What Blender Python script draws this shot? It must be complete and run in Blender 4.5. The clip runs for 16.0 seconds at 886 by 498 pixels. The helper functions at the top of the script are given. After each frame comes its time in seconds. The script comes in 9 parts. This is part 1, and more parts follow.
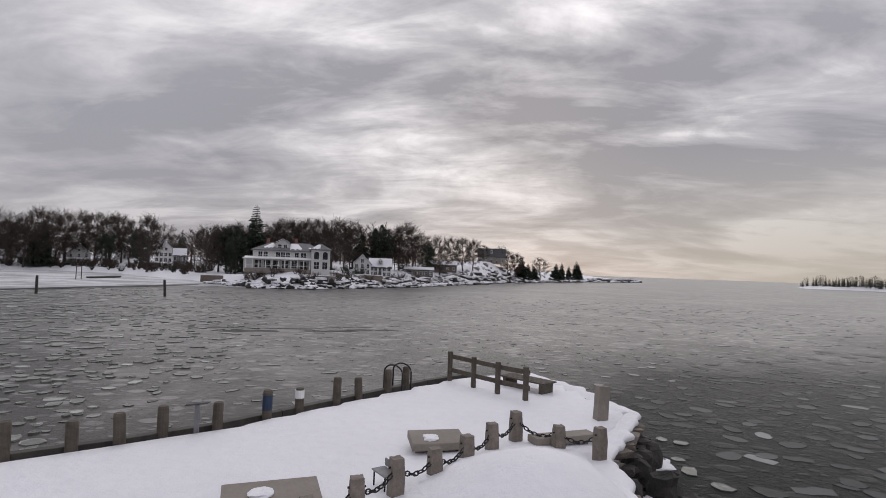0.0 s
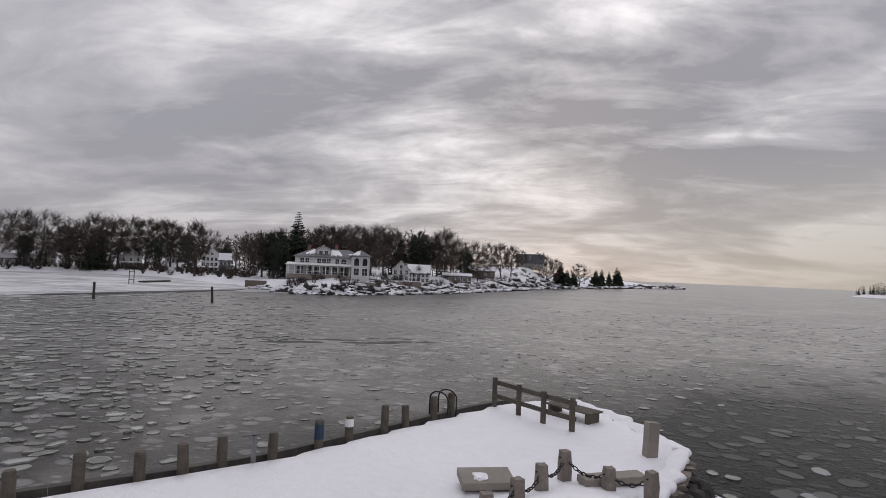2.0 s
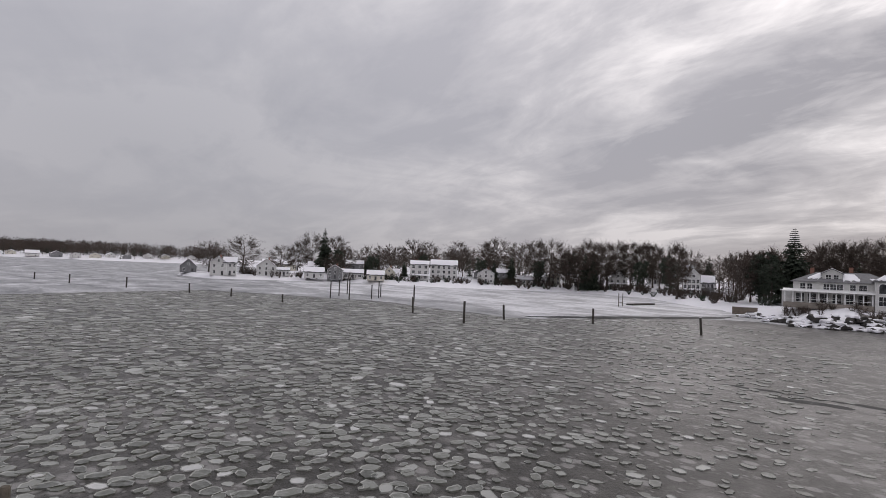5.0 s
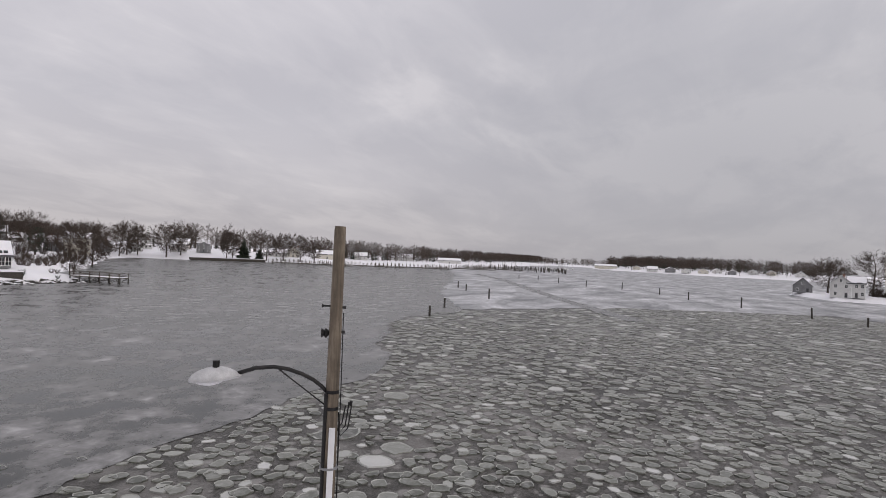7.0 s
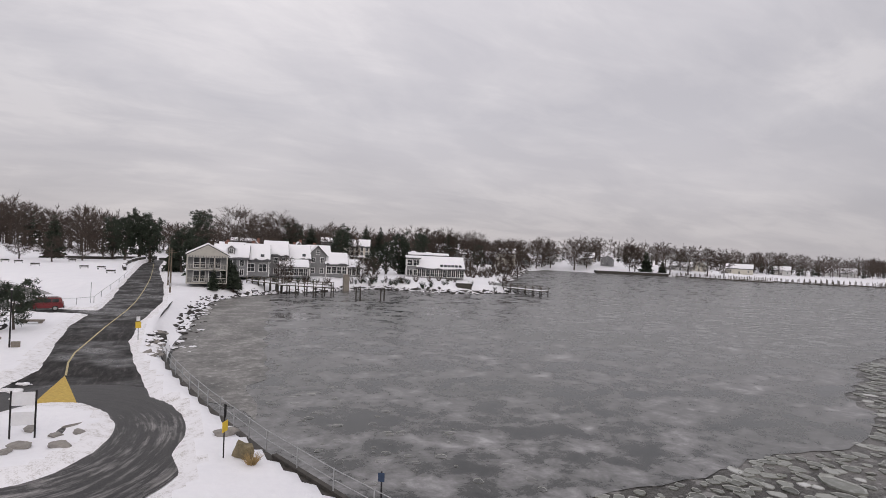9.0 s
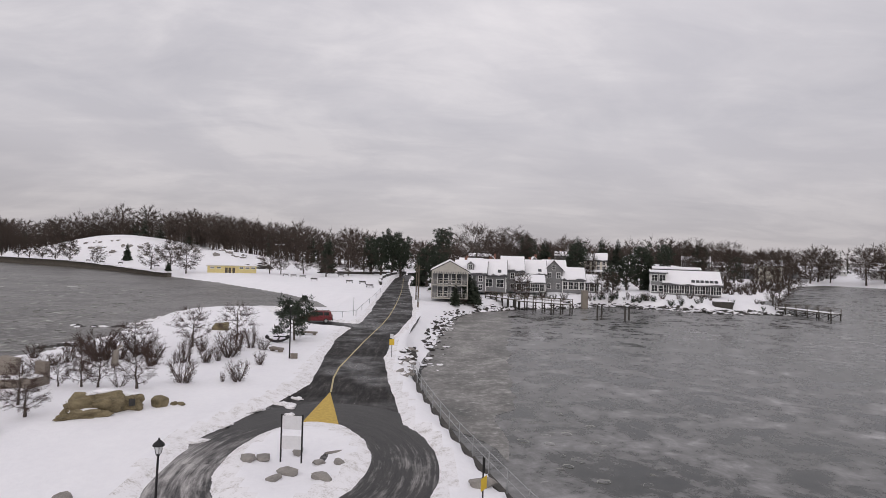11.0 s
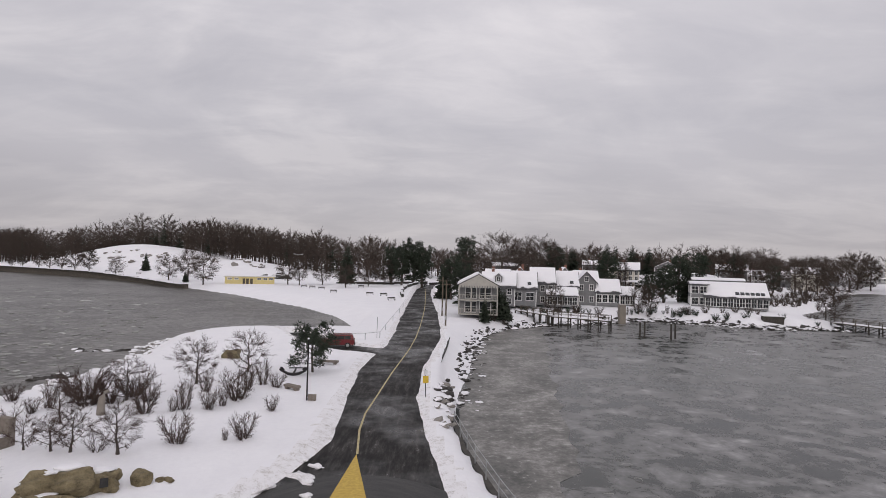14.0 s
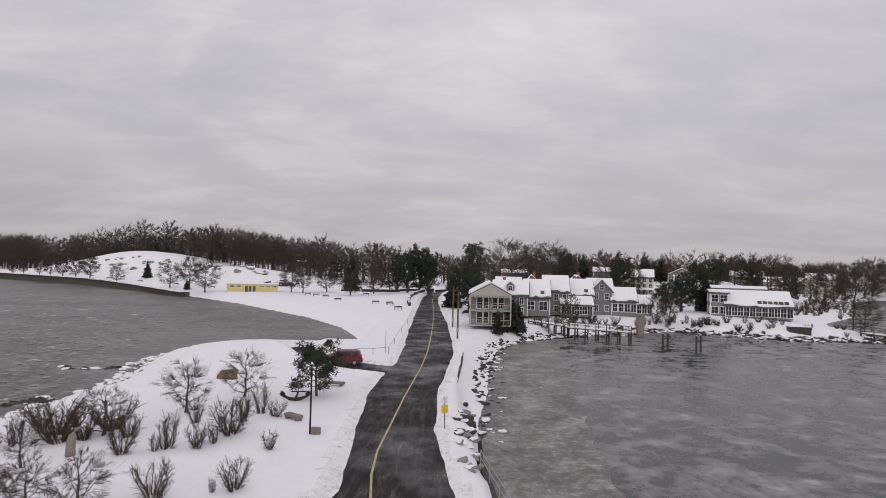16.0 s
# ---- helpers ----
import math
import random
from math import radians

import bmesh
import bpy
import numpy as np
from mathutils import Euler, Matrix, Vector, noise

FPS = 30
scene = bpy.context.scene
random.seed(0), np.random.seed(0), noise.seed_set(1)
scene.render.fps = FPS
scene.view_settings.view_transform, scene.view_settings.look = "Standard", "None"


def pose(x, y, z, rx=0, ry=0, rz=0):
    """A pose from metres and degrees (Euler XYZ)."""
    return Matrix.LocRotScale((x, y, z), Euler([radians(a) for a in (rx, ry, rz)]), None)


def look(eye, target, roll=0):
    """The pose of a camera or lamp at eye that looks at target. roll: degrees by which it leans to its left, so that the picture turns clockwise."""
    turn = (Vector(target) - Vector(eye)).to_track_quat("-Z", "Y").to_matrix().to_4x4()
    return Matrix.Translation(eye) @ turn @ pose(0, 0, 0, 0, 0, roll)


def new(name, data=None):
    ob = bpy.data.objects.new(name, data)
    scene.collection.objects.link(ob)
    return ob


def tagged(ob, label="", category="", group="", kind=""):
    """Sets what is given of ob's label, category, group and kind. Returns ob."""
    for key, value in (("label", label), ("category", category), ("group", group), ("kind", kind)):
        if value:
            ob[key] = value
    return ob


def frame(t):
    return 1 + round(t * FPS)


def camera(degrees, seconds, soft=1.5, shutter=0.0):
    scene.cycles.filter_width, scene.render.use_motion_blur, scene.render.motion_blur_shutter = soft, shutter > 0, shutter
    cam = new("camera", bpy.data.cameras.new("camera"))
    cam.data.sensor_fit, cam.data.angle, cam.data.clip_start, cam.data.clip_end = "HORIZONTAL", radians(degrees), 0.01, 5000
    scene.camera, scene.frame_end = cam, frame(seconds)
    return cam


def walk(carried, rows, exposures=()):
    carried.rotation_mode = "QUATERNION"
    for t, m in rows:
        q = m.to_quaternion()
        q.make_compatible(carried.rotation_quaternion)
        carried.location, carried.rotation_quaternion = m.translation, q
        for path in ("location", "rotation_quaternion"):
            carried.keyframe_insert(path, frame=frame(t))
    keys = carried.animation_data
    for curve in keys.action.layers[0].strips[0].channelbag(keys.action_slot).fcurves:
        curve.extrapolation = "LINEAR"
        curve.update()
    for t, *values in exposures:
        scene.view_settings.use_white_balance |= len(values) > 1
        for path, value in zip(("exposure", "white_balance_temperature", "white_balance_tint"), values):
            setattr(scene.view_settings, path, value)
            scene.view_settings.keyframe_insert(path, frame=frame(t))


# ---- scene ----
# camera and its flight: seconds, place, heading (degrees to the left of +y), tilt up, lean
cam = camera(77.6, 16.0, soft=0.7)
FLIGHT = [
    (0, (-2.66, -26.22, 6.53), -174.19, 2.13, 2.05),
    (0.5, (-2.66, -26.08, 6.72), -174.50, 2.24, 2.09),
    (1, (-2.60, -26.00, 6.89), -173.82, 2.27, 2.12),
    (1.5, (-2.49, -25.96, 7.16), -172.47, 2.25, 2.05),
    (2, (-2.32, -25.93, 7.46), -170.29, 2.38, 2.46),
    (2.5, (-2.17, -25.91, 7.87), -165.10, 2.17, 2.44),
    (3, (-1.87, -25.69, 8.15), -154.44, 2.09, 2.08),
    (3.2, (-1.78, -25.58, 8.28), -150.62, 2.05, 1.92),
    (5.3, (0.15, -26.29, 9.97), -117.56, 1.69, 2.51),
    (5.5, (0.43, -25.92, 10.10), -112.85, 1.43, 2.49),
    (6, (1.08, -25.08, 10.43), -95.74, 1.24, 2.75),
    (6.5, (1.64, -24.28, 10.95), -79.13, 1.02, 2.60),
    (7, (2.21, -23.39, 11.16), -66.05, 0.74, 2.75),
    (7.5, (2.36, -22.19, 11.26), -56.80, 0.72, 2.80),
    (8, (2.50, -21.00, 11.48), -47.13, 0.72, 2.68),
    (8.5, (2.87, -19.87, 11.85), -35.90, 0.40, 2.60),
    (9, (3.05, -18.60, 12.08), -26.30, 0.05, 2.65),
    (9.5, (3.18, -17.01, 12.18), -17.10, -0.08, 2.45),
    (10, (3.13, -15.55, 12.10), -10.09, 0.22, 2.25),
    (10.2, (3.08, -14.97, 12.10), -6.77, 0.30, 2.24),
    (12.3, (2.08, -9.83, 13.09), -1.45, 0.74, 1.71),
    (12.5, (1.98, -9.32, 13.17), -1.52, 0.79, 1.70),
    (13, (1.65, -7.94, 13.37), -1.13, 0.87, 1.69),
    (13.5, (1.33, -6.49, 13.50), -0.90, 1.00, 1.60),
    (14, (1.05, -4.95, 13.65), -0.85, 1.09, 1.58),
    (14.5, (0.76, -3.48, 13.78), -1.17, 1.20, 1.57),
    (15, (0.41, -2.04, 13.88), -1.28, 1.37, 1.60),
    (15.5, (0.10, -0.78, 14.02), -0.99, 1.52, 1.58),
    (16, (-0.17, 0.47, 14.19), -0.44, 1.64, 1.50),
]


def aim(place, heading, tilt, lean):
    h, p = radians(heading), radians(tilt)
    way = Vector((-math.sin(h) * math.cos(p), math.cos(h) * math.cos(p), math.sin(p)))
    return look(place, Vector(place) + 2 * way, lean)


walk(cam, [(t, aim(place, h, p, r)) for t, place, h, p, r in FLIGHT],
     exposures=[(0, -0.2, 6300, 14), (3, -0.25, 6300, 14), (5.5, 0.05, 6450, 14), (7, 0.1, 6500, 13.5), (9, 0.12, 6550, 13.5), (10, 0.1, 6550, 13.5), (12.5, 0.03, 6500, 14), (16, -0.02, 6500, 14)])

# ---- world and sun ----
SUN_HEADING, SUN_HEIGHT = radians(-182), radians(13)
SUN_WAY = Vector((-math.sin(SUN_HEADING) * math.cos(SUN_HEIGHT), math.cos(SUN_HEADING) * math.cos(SUN_HEIGHT), math.sin(SUN_HEIGHT)))


class Nodes:
    """Short hand for building a node tree."""

    def __init__(self, tree):
        self.tree = tree
        tree.nodes.clear()

    def add(self, kind):
        return self.tree.nodes.new(kind)

    def put(self, socket, value):
        if isinstance(value, bpy.types.NodeSocket):
            self.tree.links.new(value, socket)
        else:
            socket.default_value = value

    def math(self, operation, *values, clamp=False):
        node = self.tree.nodes.new("ShaderNodeMath")
        node.operation, node.use_clamp = operation, clamp
        for socket, value in zip(node.inputs, values):
            self.put(socket, value)
        return node.outputs[0]

    def noise(self, vector, scale, detail=4.0, rough=0.55, distortion=0.0):
        node = self.add("ShaderNodeTexNoise")
        if vector is not None:
            self.put(node.inputs["Vector"], vector)
        for key, value in (("Scale", scale), ("Detail", detail), ("Roughness", rough), ("Distortion", distortion)):
            node.inputs[key].default_value = value
        return node.outputs["Fac"]

    def ramp(self, fac, *stops):
        node = self.add("ShaderNodeValToRGB")
        self.put(node.inputs["Fac"], fac)
        ramp = node.color_ramp
        while len(ramp.elements) < len(stops):
            ramp.elements.new(0.5)
        for element, (place, colour) in zip(ramp.elements, stops):
            element.position = place
            element.color = (*colour, 1) if isinstance(colour, tuple) else (colour, colour, colour, 1)
        return node.outputs["Color"]

    def mix(self, fac, a, b):
        node = self.add("ShaderNodeMix")
        node.data_type = "RGBA"
        for index, value in ((0, fac), (6, a), (7, b)):
            if isinstance(value, tuple):
                value = (*value, 1)
            self.put(node.inputs[index], value)
        return node.outputs[2]

    def stretch(self, vector, x, y, z):
        node = self.add("ShaderNodeMapping")
        self.put(node.inputs["Vector"], vector)
        node.inputs["Scale"].default_value = (x, y, z)
        return node.outputs["Vector"]


world = bpy.data.worlds.new("overcast_sky")
scene.world = world
world.use_nodes = True
w = Nodes(world.node_tree)
way = w.add("ShaderNodeTexCoord").outputs["Generated"]
xyz = w.add("ShaderNodeSeparateXYZ")
w.put(xyz.inputs[0], way)
# the cloud deck is a flat layer: the way is spread out over it
up = w.math("MAXIMUM", xyz.outputs["Z"], 0.0)
lift = w.math("ADD", up, 0.20)
deck = w.add("ShaderNodeCombineXYZ")
w.put(deck.inputs[0], w.math("DIVIDE", xyz.outputs["X"], lift))
w.put(deck.inputs[1], w.math("DIVIDE", xyz.outputs["Y"], lift))
deck = deck.outputs[0]
large = w.noise(w.stretch(deck, 0.8, 1.0, 1.0), 0.8, 7.0, 0.55, 0.7)
small = w.noise(w.stretch(deck, 0.8, 1.5, 1.0), 2.6, 6.0, 0.6, 0.5)
cover = w.math("ADD", w.math("MULTIPLY", large, 0.70), w.math("MULTIPLY", small, 0.30))


def facing(direction, power):
    """One towards a direction of the sky, falling to nothing away from it."""
    toward = w.add("ShaderNodeVectorMath")
    toward.operation = "DOT_PRODUCT"
    w.put(toward.inputs[0], way)
    toward.inputs[1].default_value = direction
    return w.math("POWER", w.math("MAXIMUM", w.math("MULTIPLY_ADD", toward.outputs["Value"], 0.5, 0.5), 0.0), power)


near_sun = facing(SUN_WAY, 4.0)
# thin cloud lets more light through, most of all before the sun
thin = w.ramp(cover, (0.42, 0.0), (0.50, 0.35), (0.585, 1.0))
thin = w.math("MULTIPLY", thin, w.math("MULTIPLY_ADD", near_sun, 0.75, 0.25))
wide_grey = w.mix(w.ramp(w.noise(deck, 0.45, 2.0), (0.35, 0.0), (0.65, 1.0)), (0.41, 0.41, 0.44), (0.53, 0.525, 0.55))
grey = w.mix(near_sun, wide_grey, (0.32, 0.315, 0.33))
clouds = w.mix(thin, grey, (1.0, 0.965, 0.935))
low = w.math("SUBTRACT", 1.0, w.math("MULTIPLY", up, 4.5, clamp=True))
clouds = w.mix(w.math("MULTIPLY", low, 0.45), clouds, (0.50, 0.465, 0.465))
# the yellowish gleam under the cloud's edge over the open sea
clouds = w.mix(w.math("MULTIPLY", w.math("MULTIPLY", low, facing(Vector((-0.5, -0.86, 0.06)), 40.0)), 0.75), clouds, (0.66, 0.60, 0.47))
# a heavier mass of cloud stands over the harbour
clouds = w.mix(w.math("MULTIPLY", facing(Vector((0.975, -0.1, 0.2)), 14.0), 0.62), clouds, (0.31, 0.32, 0.345))
bright = w.math("MULTIPLY_ADD", up, 0.75, 0.95)
sky = w.add("ShaderNodeTexSky")
sky.sky_type, sky.sun_disc, sky.sun_elevation, sky.sun_rotation = "NISHITA", False, SUN_HEIGHT, -SUN_HEADING
cloud_light = w.add("ShaderNodeBackground")
w.put(cloud_light.inputs["Color"], clouds)
w.put(cloud_light.inputs["Strength"], bright)
clear_light = w.add("ShaderNodeBackground")
w.put(clear_light.inputs["Color"], sky.outputs["Color"])
clear_light.inputs["Strength"].default_value = 0.05
both = w.add("ShaderNodeMixShader")
both.inputs[0].default_value = 0.94
w.put(both.inputs[1], clear_light.outputs[0])
w.put(both.inputs[2], cloud_light.outputs[0])
end = w.add("ShaderNodeOutputWorld")
w.put(end.inputs["Surface"], both.outputs[0])

sun_lamp = new("sun", bpy.data.lights.new("sun", "SUN"))
sun_lamp.data.energy, sun_lamp.data.angle, sun_lamp.data.color = 0.8, radians(80), (1.0, 0.95, 0.9)
sun_lamp.matrix_world = look((0, 0, 60), Vector((0, 0, 60)) - SUN_WAY)

# ---- materials ----
MATERIALS = {}


def material(name, build):
    """Makes a material once: build gets the nodes, the place in the world, and the shader to fill in."""
    if name in MATERIALS:
        return MATERIALS[name]
    m = bpy.data.materials.new(name)
    m.use_nodes = True
    n = Nodes(m.node_tree)
    shader = n.add("ShaderNodeBsdfPrincipled")
    n.put(n.add("ShaderNodeOutputMaterial").inputs["Surface"], shader.outputs[0])
    build(n, n.add("ShaderNodeNewGeometry").outputs["Position"], shader)
    MATERIALS[name] = m
    return m


def relief(n, shader, height, strength=0.3, distance=0.05):
    bump = n.add("ShaderNodeBump")
    bump.inputs["Strength"].default_value, bump.inputs["Distance"].default_value = strength, distance
    n.put(bump.inputs["Height"], height)
    n.put(shader.inputs["Normal"], bump.outputs[0])


def plain(name, dark, light, rough=0.7, scale=3.0, metal=0.0, bump=0.2, distance=0.02, fine=9.0):
    """A surface whose colour wanders between two, with stains and grain."""

    def build(n, place, shader):
        broad, grain = n.noise(place, scale, 5.0, 0.6), n.noise(place, scale * fine, 4.0, 0.6)
        both = n.math("ADD", n.math("MULTIPLY", broad, 0.6), n.math("MULTIPLY", grain, 0.4))
        n.put(shader.inputs["Base Color"], n.ramp(both, (0.32, dark), (0.68, light)))
        n.put(shader.inputs["Roughness"], n.math("MULTIPLY_ADD", grain, 0.25, rough - 0.12))
        shader.inputs["Metallic"].default_value = metal
        relief(n, shader, both, bump, distance)

    return material(name, build)


def snow_build(n, place, shader):
    drift, grain, fine = n.noise(place, 0.35, 4.0), n.noise(place, 2.6, 5.0, 0.65), n.noise(place, 26.0, 3.0, 0.7)
    colour = n.ramp(n.math("ADD", n.math("MULTIPLY", drift, 0.5), n.math("MULTIPLY", grain, 0.5)),
                    (0.3, (0.80, 0.795, 0.83)), (0.7, (0.88, 0.875, 0.90)))
    n.put(shader.inputs["Base Color"], colour)
    shader.inputs["Roughness"].default_value = 0.65
    height = n.math("ADD", n.math("MULTIPLY", grain, 1.0), n.math("MULTIPLY", fine, 0.25))
    relief(n, shader, height, 0.5, 0.14)


snow = material("snow", snow_build)


def snow_worn_build(n, place, shader):
    """Ploughed snow with grit in it."""
    grain, fine = n.noise(place, 1.7, 6.0, 0.7), n.noise(place, 14.0, 4.0, 0.75)
    grit = n.ramp(n.math("MULTIPLY", grain, fine), (0.25, 0.0), (0.40, 1.0))
    n.put(shader.inputs["Base Color"], n.mix(grit, (0.82, 0.81, 0.83), (0.40, 0.37, 0.34)))
    shader.inputs["Roughness"].default_value = 0.7
    relief(n, shader, n.math("ADD", grain, n.math("MULTIPLY", fine, 0.4)), 0.5, 0.07)


snow_worn = material("ploughed_snow", snow_worn_build)


def asphalt_build(n, place, shader):
    along = n.stretch(place, 1.0, 0.16, 1.0)
    wet, streak, grit = n.noise(place, 0.22, 4.0, 0.6), n.noise(along, 2.2, 9.0, 0.74), n.noise(place, 30.0, 3.0, 0.7)
    colour = n.ramp(streak, (0.34, (0.008, 0.0077, 0.0078)), (0.47, (0.022, 0.0207, 0.0202)), (0.57, (0.045, 0.0415, 0.040)), (0.70, (0.105, 0.10, 0.096)))
    salt = n.ramp(n.math("MULTIPLY", streak, n.noise(place, 5.0, 6.0, 0.75)), (0.35, 0.0), (0.47, 1.0))
    n.put(shader.inputs["Base Color"], n.mix(salt, colour, (0.45, 0.44, 0.46)))
    n.put(shader.inputs["Roughness"], n.ramp(wet, (0.38, 0.25), (0.58, 0.8)))
    shader.inputs["Specular IOR Level"].default_value = 0.2
    relief(n, shader, grit, 0.25, 0.015)


asphalt = material("wet_asphalt", asphalt_build)


def rutted_build(n, place, shader):
    """Asphalt of the turning circle under slush drawn out in rings by tyres."""
    split = n.add("ShaderNodeSeparateXYZ")
    n.put(split.inputs[0], place)
    x, y = n.math("MULTIPLY_ADD", split.outputs["X"], 1 / 6.5, 2.4 / 6.5), n.math("MULTIPLY_ADD", split.outputs["Y"], 1 / 9.6, -14.2 / 9.6)
    ring = n.add("ShaderNodeCombineXYZ")
    radius = n.math("SQRT", n.math("ADD", n.math("MULTIPLY", x, x), n.math("MULTIPLY", y, y)))
    n.put(ring.inputs[0], n.math("MULTIPLY", radius, 16.0))
    n.put(ring.inputs[1], n.math("MULTIPLY", n.math("ARCTAN2", y, x), 1.6))
    rut, patch, grit = n.noise(ring.outputs[0], 1.5, 6.0, 0.7), n.noise(place, 0.5, 5.0, 0.65), n.noise(place, 22.0, 3.0, 0.7)
    snowy = n.math("ADD", n.math("MULTIPLY", rut, 0.65), n.math("MULTIPLY", patch, 0.35))
    west = n.math("MULTIPLY", n.math("MULTIPLY_ADD", x, -0.5, 0.2, clamp=True), 0.16)
    north = n.math("MULTIPLY", n.math("MULTIPLY_ADD", y, 1.4, -0.25, clamp=True), 0.3)
    slushy = n.ramp(n.math("SUBTRACT", n.math("ADD", snowy, west), north), (0.50, 0.0), (0.58, 0.35), (0.69, 1.0))
    wet = n.ramp(rut, (0.35, (0.014, 0.0135, 0.014)), (0.65, (0.045, 0.042, 0.040)))
    n.put(shader.inputs["Base Color"], n.mix(slushy, wet, n.ramp(grit, (0.3, (0.30, 0.28, 0.265)), (0.7, (0.66, 0.645, 0.64)))))
    n.put(shader.inputs["Roughness"], n.math("MULTIPLY_ADD", slushy, 0.3, 0.45))
    shader.inputs["Specular IOR Level"].default_value = 0.3
    relief(n, shader, n.math("ADD", slushy, n.math("MULTIPLY", grit, 0.15)), 0.6, 0.08)


rutted = material("rutted_slush", rutted_build)


def slush_build(n, place, shader, open_sea=True, richer=0.0):
    """Sea water thick with slush and thin flakes; seawards it lies open and dark."""
    broad, fine = n.noise(place, 0.035, 5.0, 0.62), n.noise(n.stretch(place, 1.0, 0.7, 1.0), 1.1, 6.0, 0.7)
    grain = n.noise(place, 4.5, 5.0, 0.75)
    cell = n.add("ShaderNodeTexVoronoi")
    n.put(cell.inputs["Vector"], n.stretch(place, 1.0, 1.3, 1.0))
    cell.inputs["Scale"].default_value = 0.8
    flake = n.math("MULTIPLY", n.ramp(cell.outputs["Distance"], (0.30, 1.0), (0.44, 0.0)), n.ramp(cell.outputs["Color"], (0.46, 0.0), (0.56, 1.0)))
    chip = n.add("ShaderNodeTexVoronoi")
    n.put(chip.inputs["Vector"], n.stretch(place, 0.8, 1.2, 1.0))
    chip.inputs["Scale"].default_value = 2.3
    flake = n.math("MAXIMUM", flake, n.math("MULTIPLY", n.ramp(chip.outputs["Distance"], (0.26, 1.0), (0.40, 0.0)), n.ramp(chip.outputs["Color"], (0.60, 0.0), (0.66, 0.8))))
    thick = n.math("ADD", 1.0, 0.0)
    if open_sea:
        split = n.add("ShaderNodeSeparateXYZ")
        n.put(split.inputs[0], place)
        # the slush ends along a loose line that runs out from the pier corner
        line = n.math("ADD", n.math("MULTIPLY_ADD", split.outputs["X"], 0.0224, 0.18), n.math("MULTIPLY_ADD", split.outputs["Y"], -0.0332, -1.78))
        harbour = n.math("MULTIPLY_ADD", split.outputs["X"], 0.1, -0.3, clamp=True)
        thick = n.math("MAXIMUM", harbour, n.ramp(n.math("ADD", line, n.math("MULTIPLY_ADD", broad, 1.6, -0.8)), (0.0, 0.0), (0.75, 1.0)))
    raft = n.add("ShaderNodeTexVoronoi")
    n.put(raft.inputs["Vector"], n.stretch(place, 0.8, 1.0, 1.0))
    raft.inputs["Scale"].default_value = 0.36
    pack = n.math("MULTIPLY", n.ramp(raft.outputs["Distance"], (0.34, 1.0), (0.52, 0.0)), n.ramp(raft.outputs["Color"], (0.30, 0.0), (0.75, 1.0)))
    both = n.math("ADD", n.math("MULTIPLY", broad, 0.35), n.math("ADD", n.math("MULTIPLY", fine, 0.35), n.math("MULTIPLY_ADD", grain, 0.30, richer)))
    rich = n.ramp(both, (0.40, (0.018, 0.017, 0.0145)), (0.50, (0.055, 0.051, 0.045)), (0.59, (0.21, 0.201, 0.192)))
    bare = n.ramp(both, (0.40, (0.004, 0.0065, 0.0065)), (0.65, (0.014, 0.0185, 0.018)))
    rich = n.mix(n.math("MULTIPLY", pack, 0.55), n.mix(0.25, rich, (0.02, 0.019, 0.017)), (0.215, 0.205, 0.195))
    colour = n.mix(thick, bare, rich)
    n.put(shader.inputs["Base Color"], n.mix(n.math("MULTIPLY", flake, n.math("MULTIPLY_ADD", thick, 0.54, 0.08)), colour, (0.31, 0.30, 0.29)))
    n.put(shader.inputs["Roughness"], n.math("MULTIPLY_ADD", grain, 0.35, 0.15))
    n.put(shader.inputs["Specular IOR Level"], n.math("MULTIPLY_ADD", thick, 0.14, 0.02))
    relief(n, shader, n.math("ADD", n.math("ADD", fine, n.math("MULTIPLY", grain, 0.4)), n.math("MULTIPLY", flake, 0.4)), 0.5, 0.12)


slush = material("slush_water", slush_build)


def thin_ice_build(n, place, shader):
    """Smooth grey ice with paler frozen-in patches and dusted snow."""
    bands = n.noise(n.stretch(place, 0.8, 1.0, 1.0), 0.2, 6.0, 0.66, 0.4)
    patch, broad = n.noise(place, 0.55, 6.0, 0.7, 0.4), n.noise(place, 0.035, 3.0)
    mixed = n.math("ADD", n.math("MULTIPLY", bands, 0.55), n.math("MULTIPLY", patch, 0.45))
    colour = n.ramp(mixed, (0.41, (0.012, 0.014, 0.0125)), (0.47, (0.042, 0.043, 0.041)), (0.515, (0.14, 0.138, 0.137)), (0.56, (0.23, 0.226, 0.228)), (0.64, (0.40, 0.395, 0.40)))
    n.put(shader.inputs["Base Color"], n.mix(n.ramp(broad, (0.4, 0.0), (0.65, 0.3)), colour, (0.075, 0.082, 0.073)))
    n.put(shader.inputs["Roughness"], n.ramp(mixed, (0.42, 0.10), (0.6, 0.6)))
    shader.inputs["Specular IOR Level"].default_value = 0.36
    relief(n, shader, patch, 0.12, 0.05)


thin_ice = material("thin_grey_ice", thin_ice_build)


